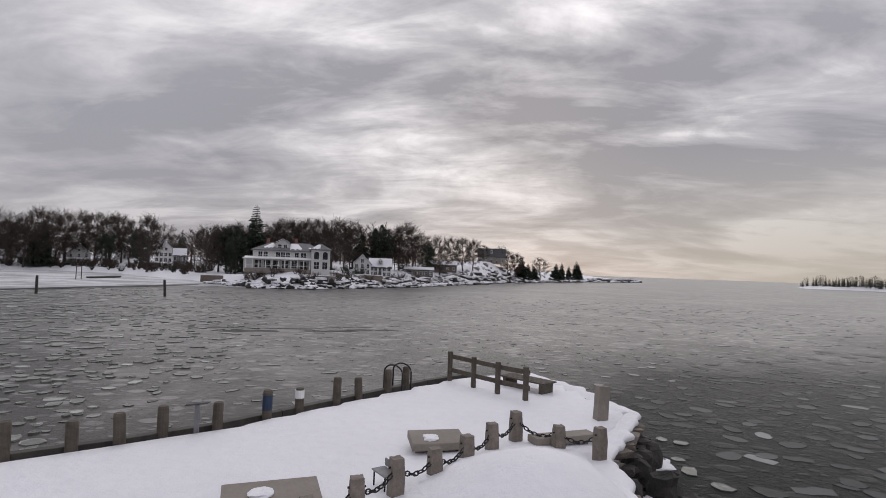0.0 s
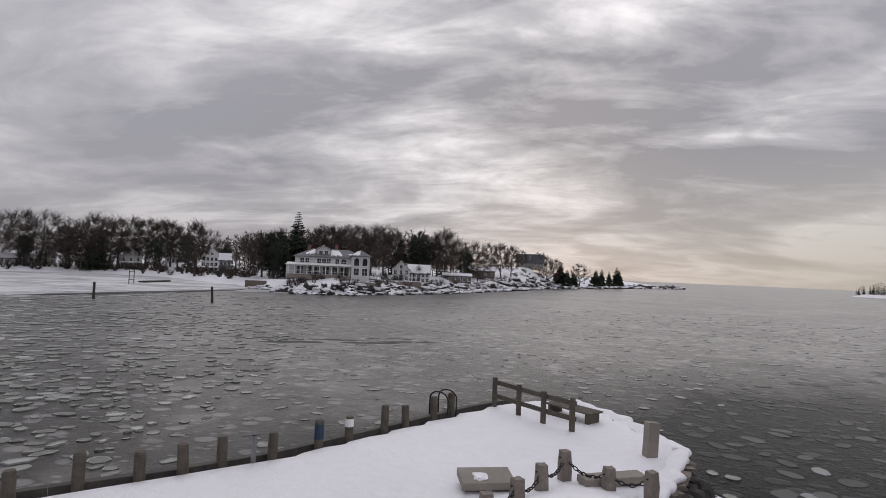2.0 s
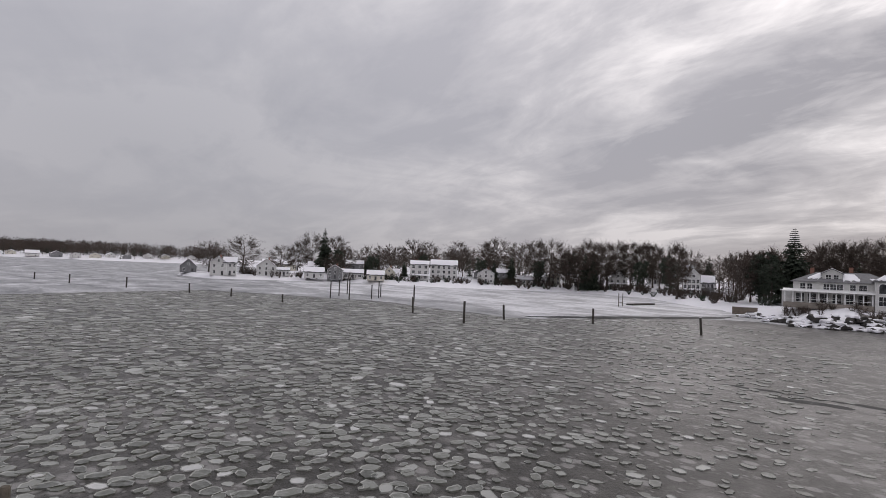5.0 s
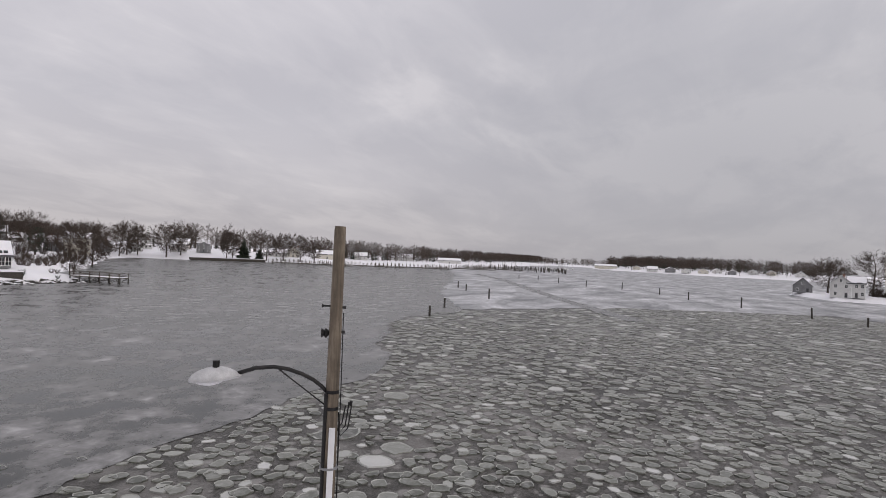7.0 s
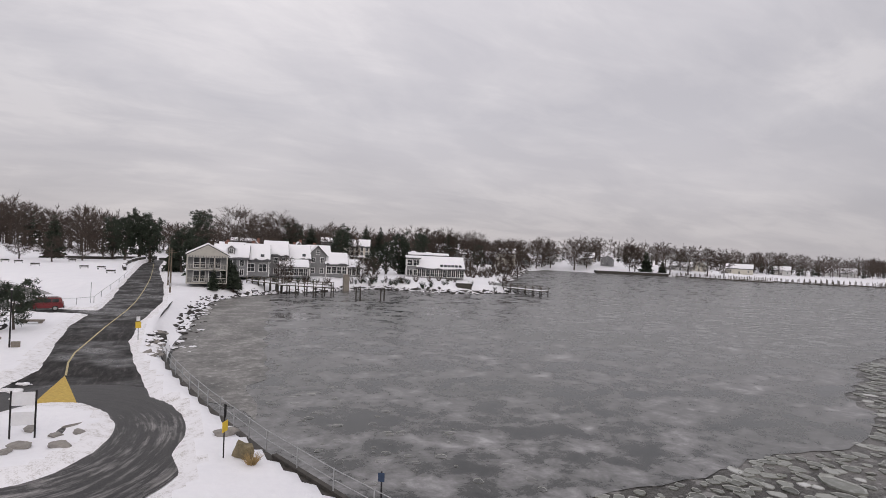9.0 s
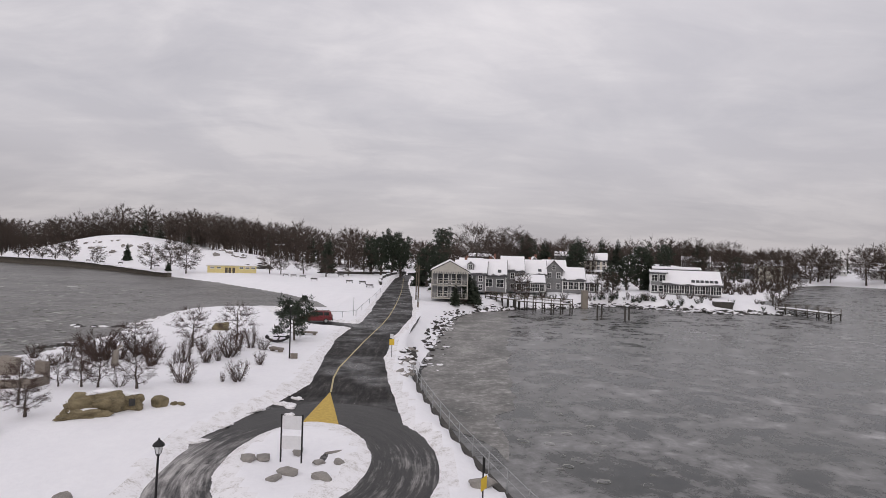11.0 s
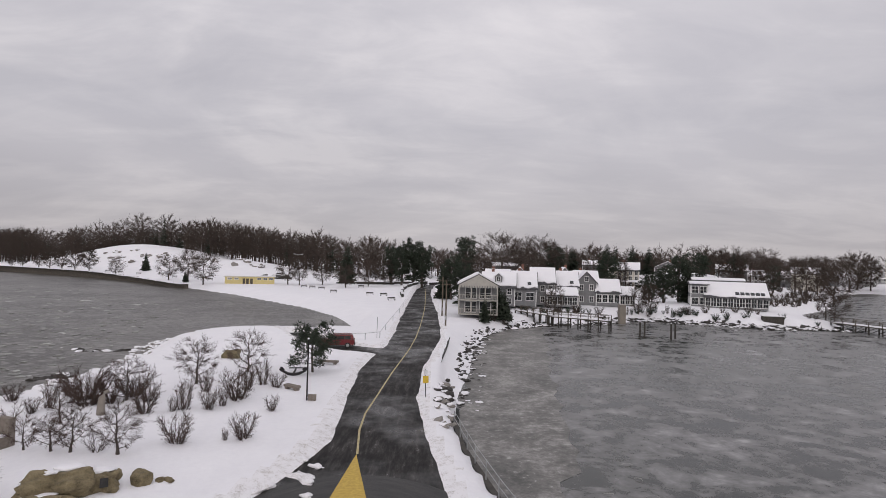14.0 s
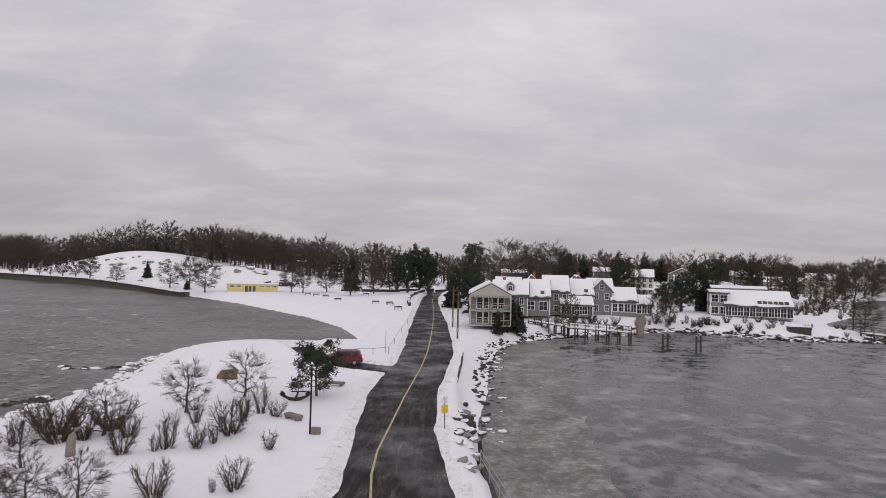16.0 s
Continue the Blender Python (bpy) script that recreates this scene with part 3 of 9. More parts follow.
def ground(x, y):
    x, y = np.asarray(x, float), np.asarray(y, float)
    home, opposite, isle = depth_inside(x, y, HOME), depth_inside(x, y, OPPOSITE), depth_inside(x, y, ISLE)
    # how steep the shore is: walls fall straight, stone banks slope, beaches run out
    bank = np.where((y > 47) & (y < 140) & (x > 2), 5.0, 0.9)
    bank = np.where((x < -12) & (y > 90) & (y < 260), 9.0, bank)
    bank = np.where((x < -18) & (y < 90), 5.0, bank)
    bank = np.where((y < 47) & (x > -8), 0.5, bank)
    bank = np.where(y > 200, 10.0, bank)
    z = -1.2 + 1.2 * step(home, -bank * 0.5, 0.0) + 1.85 * step(home, 0.0, bank)
    z = z + np.where(home > 0, 0.10 * waves(x, y, 5.0, 3) + 0.05 * waves(x, y, 1.4, 4), 0) * step(home, 0, 2)
    # rising ground behind
    z = z + step(home, 0, 60) * (16.0 * np.exp(-((x + 190) / 70) ** 2 - ((y - 345) / 42) ** 2) + 6.5 * np.exp(-((x + 105) / 40) ** 2 - ((y - 300) / 30) ** 2))
    z = z + step(home, 10, 120) * (7 * step(y, 260, 520) + 1.5 * np.exp(-((x - 60) / 60) ** 2 - ((y - 190) / 50) ** 2))
    z = z + step(home, 4, 50) * 5.5 * np.exp(-((x - 150) / 75) ** 2 - ((y - 235) / 60) ** 2) + step(home, 4, 50) * 5 * np.exp(-((x - 330) / 120) ** 2 - ((y - 330) / 70) ** 2)
    z = z + np.where(home > 6, 0.9 * np.exp(-((x + 26) / 9) ** 2 - ((y - 76) / 9) ** 2) + 0.7 * np.exp(-((x + 17) / 8) ** 2 - ((y - 30) / 14) ** 2), 0)
    # the heap by the chained posts
    z = z + 1.15 * np.exp(-((x + 3.6) / 1.9) ** 2 - ((y + 37.4) / 2.5) ** 2) * step(home, 0.2, 1.2)
    z = z + step(home, 2, 11) * (1.0 * np.exp(-((x - 38) / 26) ** 2 - ((y - 146) / 16) ** 2) + 1.3 * np.exp(-((x - 80) / 24) ** 2 - ((y - 143) / 14) ** 2))
    z = z + step(home, 6, 50) * 5.5 * np.exp(-((x - 105) / 75) ** 2 - ((y - 212) / 42) ** 2)
    reach = road_reach(x, y)
    lumps = 0.22 * waves(x, y, 2.6, 9) + 0.05 * waves(x, y, 0.9, 10)
    cleared = 1 - step(reach + lumps, -0.5, 0.45)
    on_land = step(home, 0.3, 1.2)
    berm = (0.26 + 0.10 * waves(x, y, 3.3, 12) + 0.06 * waves(x, y, 1.1, 13)) * np.exp(-((reach - 1.1) / 0.8) ** 2)
    z = np.where(y < 330, z * (1 - cleared * on_land) + 1.78 * cleared * on_land + berm * on_land * (1 - cleared), z)
    # the opposite shore, its knolls, and the isle
    away_shore = np.where((x > 60) & (x < 260) & (y < -150), 8.0, 3.0)
    z2 = -1.2 + 1.2 * step(opposite, -2.0, 0.0) + 1.9 * step(opposite, 0.0, away_shore)
    z2 = z2 + step(opposite, 1, 14) * (2.0 * np.exp(-((x - 60) / 22) ** 2 - ((y + 186) / 20) ** 2) + 3.0 * np.exp(-((x - 40) / 20) ** 2 - ((y + 245) / 30) ** 2)
                                       + 10 * np.exp(-((x - 8) / 34) ** 2 - ((y + 365) / 50) ** 2) + 4 * np.exp(-((x + 40) / 40) ** 2 - ((y + 480) / 60) ** 2))
    z2 = z2 + step(opposite, 4, 75) * (6.5 + 2 * waves(x, y, 60, 21)) + step(opposite, 0.5, 3) * (0.5 * waves(x, y, 4.0, 22) + 0.25 * waves(x, y, 1.7, 23))
    z3 = -1.2 + 3.2 * step(isle, -1.0, 14.0) + 2.5 * step(isle, 5, 40)
    # low land closes the head of the harbour
    z4 = np.where((y > 60) & (y < 520), -1.2 + 4.0 * step(x, 1380, 1460), -1.2)
    return np.maximum(np.maximum(z, z2), np.maximum(z3, z4))


def ground_at(x, y):
    return float(ground(np.array([x]), np.array([y]))[0])


def graded(low, high, fine, near, far):
    """Grid lines: evenly spaced from low to high, then ever wider out to near and far."""
    lines = list(np.arange(low, high + fine, fine))
    gap, v = fine, lines[-1]
    while v < far:
        gap *= 1.045
        v += gap
        lines.append(v)
    gap, v, before = fine, low, []
    while v > near:
        gap *= 1.045
        v -= gap
        before.append(v)
    return np.array(before[::-1] + lines)


gx, gy = graded(-44, 24, 0.5, -2600, 2600), graded(-54, 78, 0.5, -2400, 2400)
GX, GY = np.meshgrid(gx, gy)
GZ = ground(GX, GY)
nx, ny = len(gx), len(gy)
cells = (np.arange(ny - 1)[:, None] * nx + np.arange(nx - 1)[None, :]).ravel()
keep = np.maximum.reduce([GZ[:-1, :-1], GZ[1:, :-1], GZ[:-1, 1:], GZ[1:, 1:]]).ravel() > -1.15
cells = cells[keep]
quads = np.stack([cells, cells + 1, cells + nx + 1, cells + nx], 1)
used, where = np.unique(quads, return_inverse=True)
land_mesh = raw_mesh("ground", np.stack([GX.ravel(), GY.ravel(), GZ.ravel()], 1)[used].tolist(), where.reshape(-1, 4).tolist())
land = part_mesh("ground", land_mesh, snow, None, smooth=True)
# the ploughed strip beside the road is gritty
land_mesh.materials.append(snow_worn)
mid_x, mid_y = [(v.ravel()[cells] + v.ravel()[cells + nx + 1]) / 2 for v in (GX, GY)]
reach = road_reach(mid_x, mid_y) + 0.5 * waves(mid_x, mid_y, 1.1, 31)
land_mesh.polygons.foreach_set("material_index", ((reach < 1.0) & (mid_y < 330) & (mid_y > 2) & (depth_inside(mid_x, mid_y, HOME) > 0.5)).astype(int).tolist())
tagged(land, "snow-covered ground of park, shores and low hills", "ground", kind="structure")


from mathutils import geometry


def sheet(name, outline, z, mat, label, category):
    points, _, tris, *_ = geometry.delaunay_2d_cdt([Vector(p) for p in outline], [], [list(range(len(outline)))], 1, 0.001)
    bm = bmesh.new()
    corners = [bm.verts.new((p.x, p.y, z)) for p in points]
    for t in tris:
        bm.faces.new([corners[k] for k in t])
    bmesh.ops.recalc_face_normals(bm, faces=bm.faces[:])
    return tagged(part(name, bm, mat, None), label, category, kind="structure")


def ragged(outline, step_length, amount, seed):
    """The outline with its sides broken up."""
    rng, out = random.Random(seed), []
    for (ax, ay), (bx, by) in zip(outline, outline[1:] + outline[:1]):
        n = max(1, min(60, round(math.hypot(bx - ax, by - ay) / step_length)))
        for k in range(n):
            d = amount if 0 < k else amount * 0.3
            out.append((ax + (bx - ax) * k / n + rng.uniform(-d, d), ay + (by - ay) * k / n + rng.uniform(-d, d)))
    return out


sheet("water", [(-4500, -4500), (4500, -4500), (4500, 4500), (-4500, 4500)], 0.0, slush, "slushy grey sea water with drifting ice", "water")
sheet("ice_sheet", ragged([(3, 4), (14, 1.5), (24, 2.8), (29, 2.5), (38, 3.2), (44, 2.0), (50, 3.6), (56, 6.0), (60, 10.5), (69, 14), (80, 20), (92, 22), (104, 18), (150, 30), (200, 55), (300, 92), (430, 150), (560, 185),
                        (300, 330), (100, 200), (60, 140), (5, 120)], 1.6, 0.45, 1), 0.03, thin_ice, "smooth thin grey ice on the bay", "ice")
sheet("ice_sheet", ragged([(112, 20), (150, -8), (180, -60), (135, -95), (104, -100), (87, -104), (84, -120), (82, -137), (78, -152), (71, -163), (56, -162),
                        (75, -210), (200, -260), (300, -140), (400, -215), (620, -270), (980, -240), (1010, -60), (1150, 120), (1385, 160), (1385, 320), (600, 195), (430, 160), (300, 100), (200, 62), (150, 42)], 4.0, 1.4, 2), 0.05, snow_ice,
      "snow-dusted sheet ice along the far shore", "ice")
sheet("shore_ice", ragged([(25.4, 118.3), (19.9, 84.5), (16.3, 65.2), (13.7, 49.5), (12.4, 40.0), (12.0, 35.1), (9, 28), (8.5, 20), (4, 30), (3.6, 45), (5.5, 60), (7, 76), (10, 92), (15, 104)], 1.8, 0.55, 8), 0.045, shore_slush, "brownish slush ice trapped along the bank", "ice")
sheet("shore_ice", ragged([(223, -99), (173, -102), (151, -112), (133, -120), (98, -115), (91, -138), (87, -161), (84, -184), (75, -200), (140, -245), (200, -262), (225, -200), (255, -170), (285, -150), (287, -112)], 5.0, 1.8, 11), 0.062, shore_snow, "snow-covered shore ice below the cottages", "ice")
sheet("open_lead", ragged([(92, -108), (88, -124), (87, -136), (84, -152), (80, -175), (77, -156), (81.5, -138), (83.5, -124), (86, -115), (89, -108)], 3.0, 0.9, 9), 0.072, lead_water, "strip of open black water before the shore ice", "water")
for i, (x, y, long, wide) in enumerate(((26, -78.2, 3.6, 0.5), (21, -77.0, 3.0, 0.9), (18.5, -80.4, 4.2, 0.6), (14, -79.8, 3.0, 0.7), (10.5, -82.2, 3.4, 0.6), (13, -84.0, 2.6, 0.4))):
    sheet("open_lead", ragged([(x + long * math.cos(a), y + 0.35 * long * math.cos(a) + wide * math.sin(a)) for a in np.linspace(0, 6.2832, 9)[:-1]], 0.8, 0.35, 15 + i), 0.006 + 0.0015 * i, lead_water,
          "streak of open black water in the slush", "water")
# the channel that boats keep broken through the harbour ice
CHANNEL = [(355, 107), (288, 68), (203, 28), (161, 8), (140, -3.5), (127, -10), (118, -15)]
sheet("ice_channel", ragged([(x + 0.8, y - 2.2) for x, y in CHANNEL] + [(x - 0.8, y + 2.2) for x, y in CHANNEL[::-1]], 3.0, 0.7, 5), 0.07, thin_ice, "darker refrozen boat channel through the ice", "ice")
sheet("ice_sheet", [(-13, 85), (-13, 110), (-60, 185), (-150, 265), (-460, 410), (-1200, 620), (-1200, -40), (-300, -60), (-60, 20), (-36, 40)], 0.02,
      material("slush_ice", lambda n, place, shader: slush_build(n, place, shader, False, 0.045)), "dull grey slush ice in the beach cove", "ice")
# carriageway under the cleared strip
bm = bmesh.new()
rows = []
for a, b, c in ROAD:
    rows.append([bm.verts.new((a + k * (c + 1.6), b, 1.86)) for k in (-1, -0.5, 0, 0.5, 1)])
for r0, r1 in zip(rows, rows[1:]):
    for k in range(4):
        bm.faces.new([r0[k], r0[k + 1], r1[k + 1], r1[k]])
for ring in ([(-2.4 + 7.8 * math.cos(a), 14.2 + 11 * math.sin(a), 1.865) for a in np.linspace(0, 6.2832, 41)[:-1]],
             [(-4, 61, 1.852), (-8, 62.5, 1.852), (-16, 66, 1.852), (-24, 78, 1.852), (-16, 82, 1.852), (-10, 71, 1.852), (-4, 69.5, 1.852)],
             [(-2, 28, 1.856), (-2, 40, 1.856), (-6.5, 29, 1.856), (-10, 17, 1.856), (-6, 15, 1.856)]):
    f = bm.faces.new([bm.verts.new(p) for p in ring])
    f.material_index = int(len(ring) == 40)
bmesh.ops.recalc_face_normals(bm, faces=bm.faces[:])
for f in bm.faces:
    if f.normal.z < 0:
        f.normal_flip()
road = tagged(part("road", bm, asphalt, None), "wet dark asphalt road ploughed between snowbanks", "road", kind="structure")
road.data.materials.append(rutted)

# ---- trees ----


class Shape:
    """Gathers corners and faces for one mesh."""

    def __init__(self):
        self.verts, self.faces = [], []

    def bar(self, a, b, ra, rb, sides=3):
        way = (b - a)
        if way.length < 1e-6:
            return
        side = way.orthogonal().normalized()
        other = way.cross(side).normalized()
        first = len(self.verts)
        for p, r in ((a, ra), (b, rb)):
            for k in range(sides):
                t = 2 * math.pi * k / sides
                self.verts.append(p + r * (math.cos(t) * side + math.sin(t) * other))
        for k in range(sides):
            j = (k + 1) % sides
            self.faces.append((first + k, first + j, first + sides + j, first + sides + k))

    def blade(self, a, b, width, side):
        first = len(self.verts)
        self.verts += [a - side * width, a + side * width, b]
        self.faces.append((first, first + 1, first + 2))

    def mesh(self, name):
        return raw_mesh(name, self.verts, self.faces)


def random_way(rng):
    return Vector((rng.gauss(0, 1), rng.gauss(0, 1), rng.gauss(0, 1))).normalized()


def grow_bare(seed, height, spread=0.36, first_limb=0.28, limbs=12, branches=340, twigs=6, slivers=2, trunk_r=0.017, fine=0.0019, deep=0.44):
    """A leafless tree: one mesh for trunk and limbs, one for the fine wood that fills the crown."""
    rng = random.Random(seed)
    wood, fine_wood = Shape(), Shape()
    lean = Vector((rng.uniform(-0.05, 0.05), rng.uniform(-0.05, 0.05), 1)).normalized()
    knots = [Vector((0, 0, -0.03 * height))]
    for k in range(1, 6):
        knots.append(knots[0] + lean * height * 0.80 * k / 5 + Vector((rng.uniform(-1, 1), rng.uniform(-1, 1), 0)) * height * 0.018)
    radius = lambda k: height * trunk_r * (1 - 0.85 * k / 5) + 0.001 * height  # noqa: E731
    for k in range(5):
        wood.bar(knots[k], knots[k + 1], radius(k) * (1.35 if k == 0 else 1), radius(k + 1), 6)

    def along(f):
        k = min(int(f * 5), 4)
        return knots[k].lerp(knots[k + 1], f * 5 - k)

    heart = Vector((0, 0, height * (1.0 - deep)))
    lobes = [(rng.uniform(0, 6.28), rng.uniform(0.8, 1.12)) for _ in range(5)]

    def within(q):
        """A place in the lobed egg of the crown; q runs from the heart to the rim."""
        d = random_way(rng)
        t = math.atan2(d.y, d.x)
        bulge = 1.0 + sum((k - 0.96) * math.cos(t * (n + 1) + p) for n, (p, k) in enumerate(lobes))
        low = 0.92 if d.z < 0 else 1.0
        return heart + Vector((d.x * spread * bulge, d.y * spread * bulge, d.z * deep * low)) * height * q

    nodes = []
    for i in range(limbs):
        f = first_limb + (0.97 - first_limb) * (i + rng.random() * 0.6) / limbs
        turn = i * 2.4 + rng.uniform(-0.5, 0.5)
        a = along(f)
        rise = 0.25 + 0.75 * f
        reach = height * spread * (0.80 - 0.35 * f) * rng.uniform(0.8, 1.1)
        b = a + Vector((math.cos(turn), math.sin(turn), rise)).normalized() * reach * 0.5
        c = b + (Vector((math.cos(turn) * 0.8, math.sin(turn) * 0.8, rise + 0.5)) + 0.3 * random_way(rng)).normalized() * reach * 0.6
        r = height * trunk_r * 0.40 * (1.1 - 0.6 * f)
        wood.bar(a, b, r, r * 0.65, 5)
        wood.bar(b, c, r * 0.65, r * 0.25, 4)
        nodes += [a.lerp(b, k / 3) for k in range(1, 4)] + [b.lerp(c, k / 3) for k in range(1, 4)]
    nodes += [along(0.6), along(0.75), along(0.9), along(1.0)]
    for _ in range(branches):
        tip = within(rng.uniform(0.12, 1.0) ** 0.33 * rng.uniform(0.9, 1.0))
        start = min(nodes, key=lambda n: (n - tip).length + 1.4 * max(0.0, n.z - tip.z + 0.03 * height))
        bend = start.lerp(tip, 0.55) + random_way(rng) * (tip - start).length * 0.12
        r = height * trunk_r * 0.085
        fine_wood.bar(start, bend, r, r * 0.7, 3)
        fine_wood.bar(bend, tip, r * 0.7, r * 0.25, 3)
        grow = (tip - heart + Vector((0, 0, 0.12 * height))).normalized()
        for _ in range(twigs):
            s = start.lerp(tip, rng.uniform(0.1, 1.0))
            w3 = (grow * 0.9 + random_way(rng) * 0.55).normalized()
            e = s + w3 * height * rng.uniform(0.06, 0.12)
            fine_wood.blade(s, e, height * fine, random_way(rng).cross(w3).normalized())
            for _ in range(slivers):
                s2 = s.lerp(e, rng.uniform(0.1, 0.75))
                w4 = (w3 * 0.9 + random_way(rng) * 0.55).normalized()
                fine_wood.blade(s2, s2 + w4 * height * rng.uniform(0.035, 0.07), height * fine * 0.7, random_way(rng).cross(w4).normalized())
    return wood.mesh("trunk"), fine_wood.mesh("crown")


def grow_spruce(seed, height, wide=0.2, whorls=36, droop=0.25, gap=0.06):
    rng = random.Random(seed)
    wood, green = Shape(), Shape()
    wood.bar(Vector((0, 0, -0.3)), Vector((0, 0, height * 0.97)), height * 0.016, 0.02, 6)
    for i in range(whorls):
        f = gap + (0.985 - gap) * i / whorls
        reach = height * wide * (1 - f) ** 0.85 * rng.uniform(0.75, 1.15) + 0.12
        for k in range(11):
            t = k * 0.571 + i * 1.1 + rng.uniform(-0.25, 0.25)
            long = reach * rng.uniform(0.6, 1.12)
            out = Vector((math.cos(t), math.sin(t), -droop + 0.2 * f))
            a = Vector((0, 0, height * f))
            b = a + out * long
            wood.bar(a, b, 0.02, 0.008, 3)
            across = Vector((-math.sin(t), math.cos(t), 0))
            for m in range(9):
                s = a.lerp(b, 0.15 + 0.1 * m + rng.uniform(-0.04, 0.04))
                w = (out.normalized() * 0.7 + across * rng.uniform(-1.1, 1.1) + Vector((0, 0, rng.uniform(-0.55, 0.12)))).normalized()
                green.blade(s, s + w * long * rng.uniform(0.28, 0.5), long * 0.15, random_way(rng).cross(w).normalized())
    return wood.mesh("trunk"), green.mesh("crown")


def grow_pine(seed, height, wide=0.45, limbs=24, puffs=5, blades=34, low=0.24):
    """A shore pine: bare lower trunk, tufts of needles at the ends of crooked limbs."""
    rng = random.Random(seed)
    wood, green = Shape(), Shape()
    a = Vector((0, 0, -0.2))
    top = Vector((0.05 * height, 0.02 * height, height * 0.9))
    mid = Vector((-0.03 * height, 0.02 * height, height * 0.45))
    wood.bar(a, mid, height * 0.028, height * 0.018, 6)
    wood.bar(mid, top, height * 0.018, height * 0.006, 6)
    for i in range(limbs):
        f = low + (1 - low) * (i + 0.5 * rng.random()) / limbs
        s = a.lerp(mid, f * 2) if f < 0.5 else mid.lerp(top, f * 2 - 1)
        t = i * 2.4 + rng.uniform(-0.4, 0.4)
        out = Vector((math.cos(t), math.sin(t), rng.uniform(0.05, 0.55))).normalized()
        reach = height * wide * math.sqrt(max(0.12, 1 - ((f - 0.6) / 0.55) ** 2)) * rng.uniform(0.75, 1.1)
        e = s + out * reach
        wood.bar(s, e, height * 0.008, height * 0.003, 4)
        for k in range(puffs):
            c = s.lerp(e, 0.4 + 0.6 * (k + 1) / puffs) + random_way(rng) * reach * 0.26
            for _ in range(blades):
                w = (random_way(rng) + Vector((0, 0, 0.35))).normalized()
                root = c + random_way(rng) * reach * 0.15
                green.blade(root, root + w * reach * rng.uniform(0.16, 0.30), reach * 0.022, random_way(rng).cross(w).normalized())
    return wood.mesh("trunk"), green.mesh("crown")


def grow_shrub(seed, height, stems=9, fan=0.55, forks=7):
    """A bare many-stemmed shrub."""
    rng = random.Random(seed)
    wood, fine_wood = Shape(), Shape()
    for i in range(stems):
        t = i * 2.4 + rng.uniform(-0.4, 0.4)
        out = fan * rng.uniform(0.35, 1.15)
        p = Vector((math.cos(t), math.sin(t), 0)) * rng.uniform(0.02, 0.08) * height + Vector((0, 0, -0.15))
        way = Vector((math.cos(t) * out, math.sin(t) * out, 1)).normalized()
        long = height * rng.uniform(0.7, 1.05)
        r = 0.012 * height + 0.006
        for k in range(3):
            q = p + way * long / 3
            wood.bar(p, q, r * (1 - 0.28 * k), r * (0.72 - 0.28 * k), 4)
            for _ in range(forks):
                s = p.lerp(q, rng.random())
                w = (way + random_way(rng) * 0.7).normalized()
                e = s + w * long * rng.uniform(0.14, 0.34)
                fine_wood.bar(s, e, r * 0.34, r * 0.1, 3)
                for _ in range(3):
                    s2 = s.lerp(e, rng.uniform(0.2, 0.95))
                    w2 = (w + random_way(rng) * 0.8).normalized()
                    fine_wood.blade(s2, s2 + w2 * long * rng.uniform(0.08, 0.2), r * 0.22, random_way(rng).cross(w2).normalized())
            way = (way + random_way(rng) * 0.22 + Vector((0, 0, 0.1))).normalized()
            p = q
    return wood.mesh("framework"), fine_wood.mesh("crown")


BARE = [grow_bare(s, 10.0, spread=sp, first_limb=fl, limbs=lb, deep=dp) for s, sp, fl, lb, dp in
        ((1, 0.40, 0.18, 13, 0.44), (2, 0.34, 0.20, 13, 0.43), (3, 0.44, 0.16, 14, 0.45), (4, 0.26, 0.22, 12, 0.42), (5, 0.30, 0.20, 12, 0.43))]
SPRUCE = [grow_spruce(11, 10.0), grow_spruce(12, 10.0, wide=0.25, droop=0.1), grow_spruce(13, 10.0, wide=0.30, whorls=30, droop=-0.05, gap=0.03)]
SHRUBS = [grow_shrub(21, 1.0, 11, 0.5, 9), grow_shrub(22, 1.0, 15, 0.75, 9), grow_shrub(23, 1.0, 8, 0.35, 9), grow_shrub(24, 1.0, 6, 0.9, 10)]
PINES = [grow_pine(51, 10.0, 0.20, 40, 6, 34, 0.06), grow_pine(52, 10.0, 0.25, 38, 6, 34, 0.1)]
BUSH_TREES = [grow_bare(31, 1.0, spread=0.50, first_limb=0.14, limbs=11, branches=190, twigs=6, slivers=2, trunk_r=0.028, fine=0.0026, deep=0.43),
              grow_bare(32, 1.0, spread=0.56, first_limb=0.12, limbs=12, branches=200, twigs=6, slivers=2, trunk_r=0.028, fine=0.0026, deep=0.45)]


def plant(name, meshes, x, y, height, wide, turn, label, category, group, coat, z=None, built=10.0):
    z = ground_at(x, y) if z is None else z
    k = height / built
    ob = thing(name, pose(x, y, z, 0, 0, turn), label, category, group)
    ob.scale = (k * wide, k * wide, k)
    part_mesh(meshes[0].name, meshes[0], bark, ob)
    part_mesh(meshes[1].name, meshes[1], coat, ob)
    return ob


def bare_tree(x, y, height, form=0, wide=1.0, z=None):
    return plant("bare_tree", BARE[form], x, y, height, wide, (x * 37 + y * 11) % 360, "leafless brown winter tree standing in the snow", "tree", "bare trees", twig_brown, z)


def spruce_tree(x, y, height, form=0, wide=1.0, z=None):
    return plant("spruce_tree", SPRUCE[form], x, y, height, wide, (x * 53) % 360, "dark green conifer standing in the snow", "tree", "conifers", needles, z)


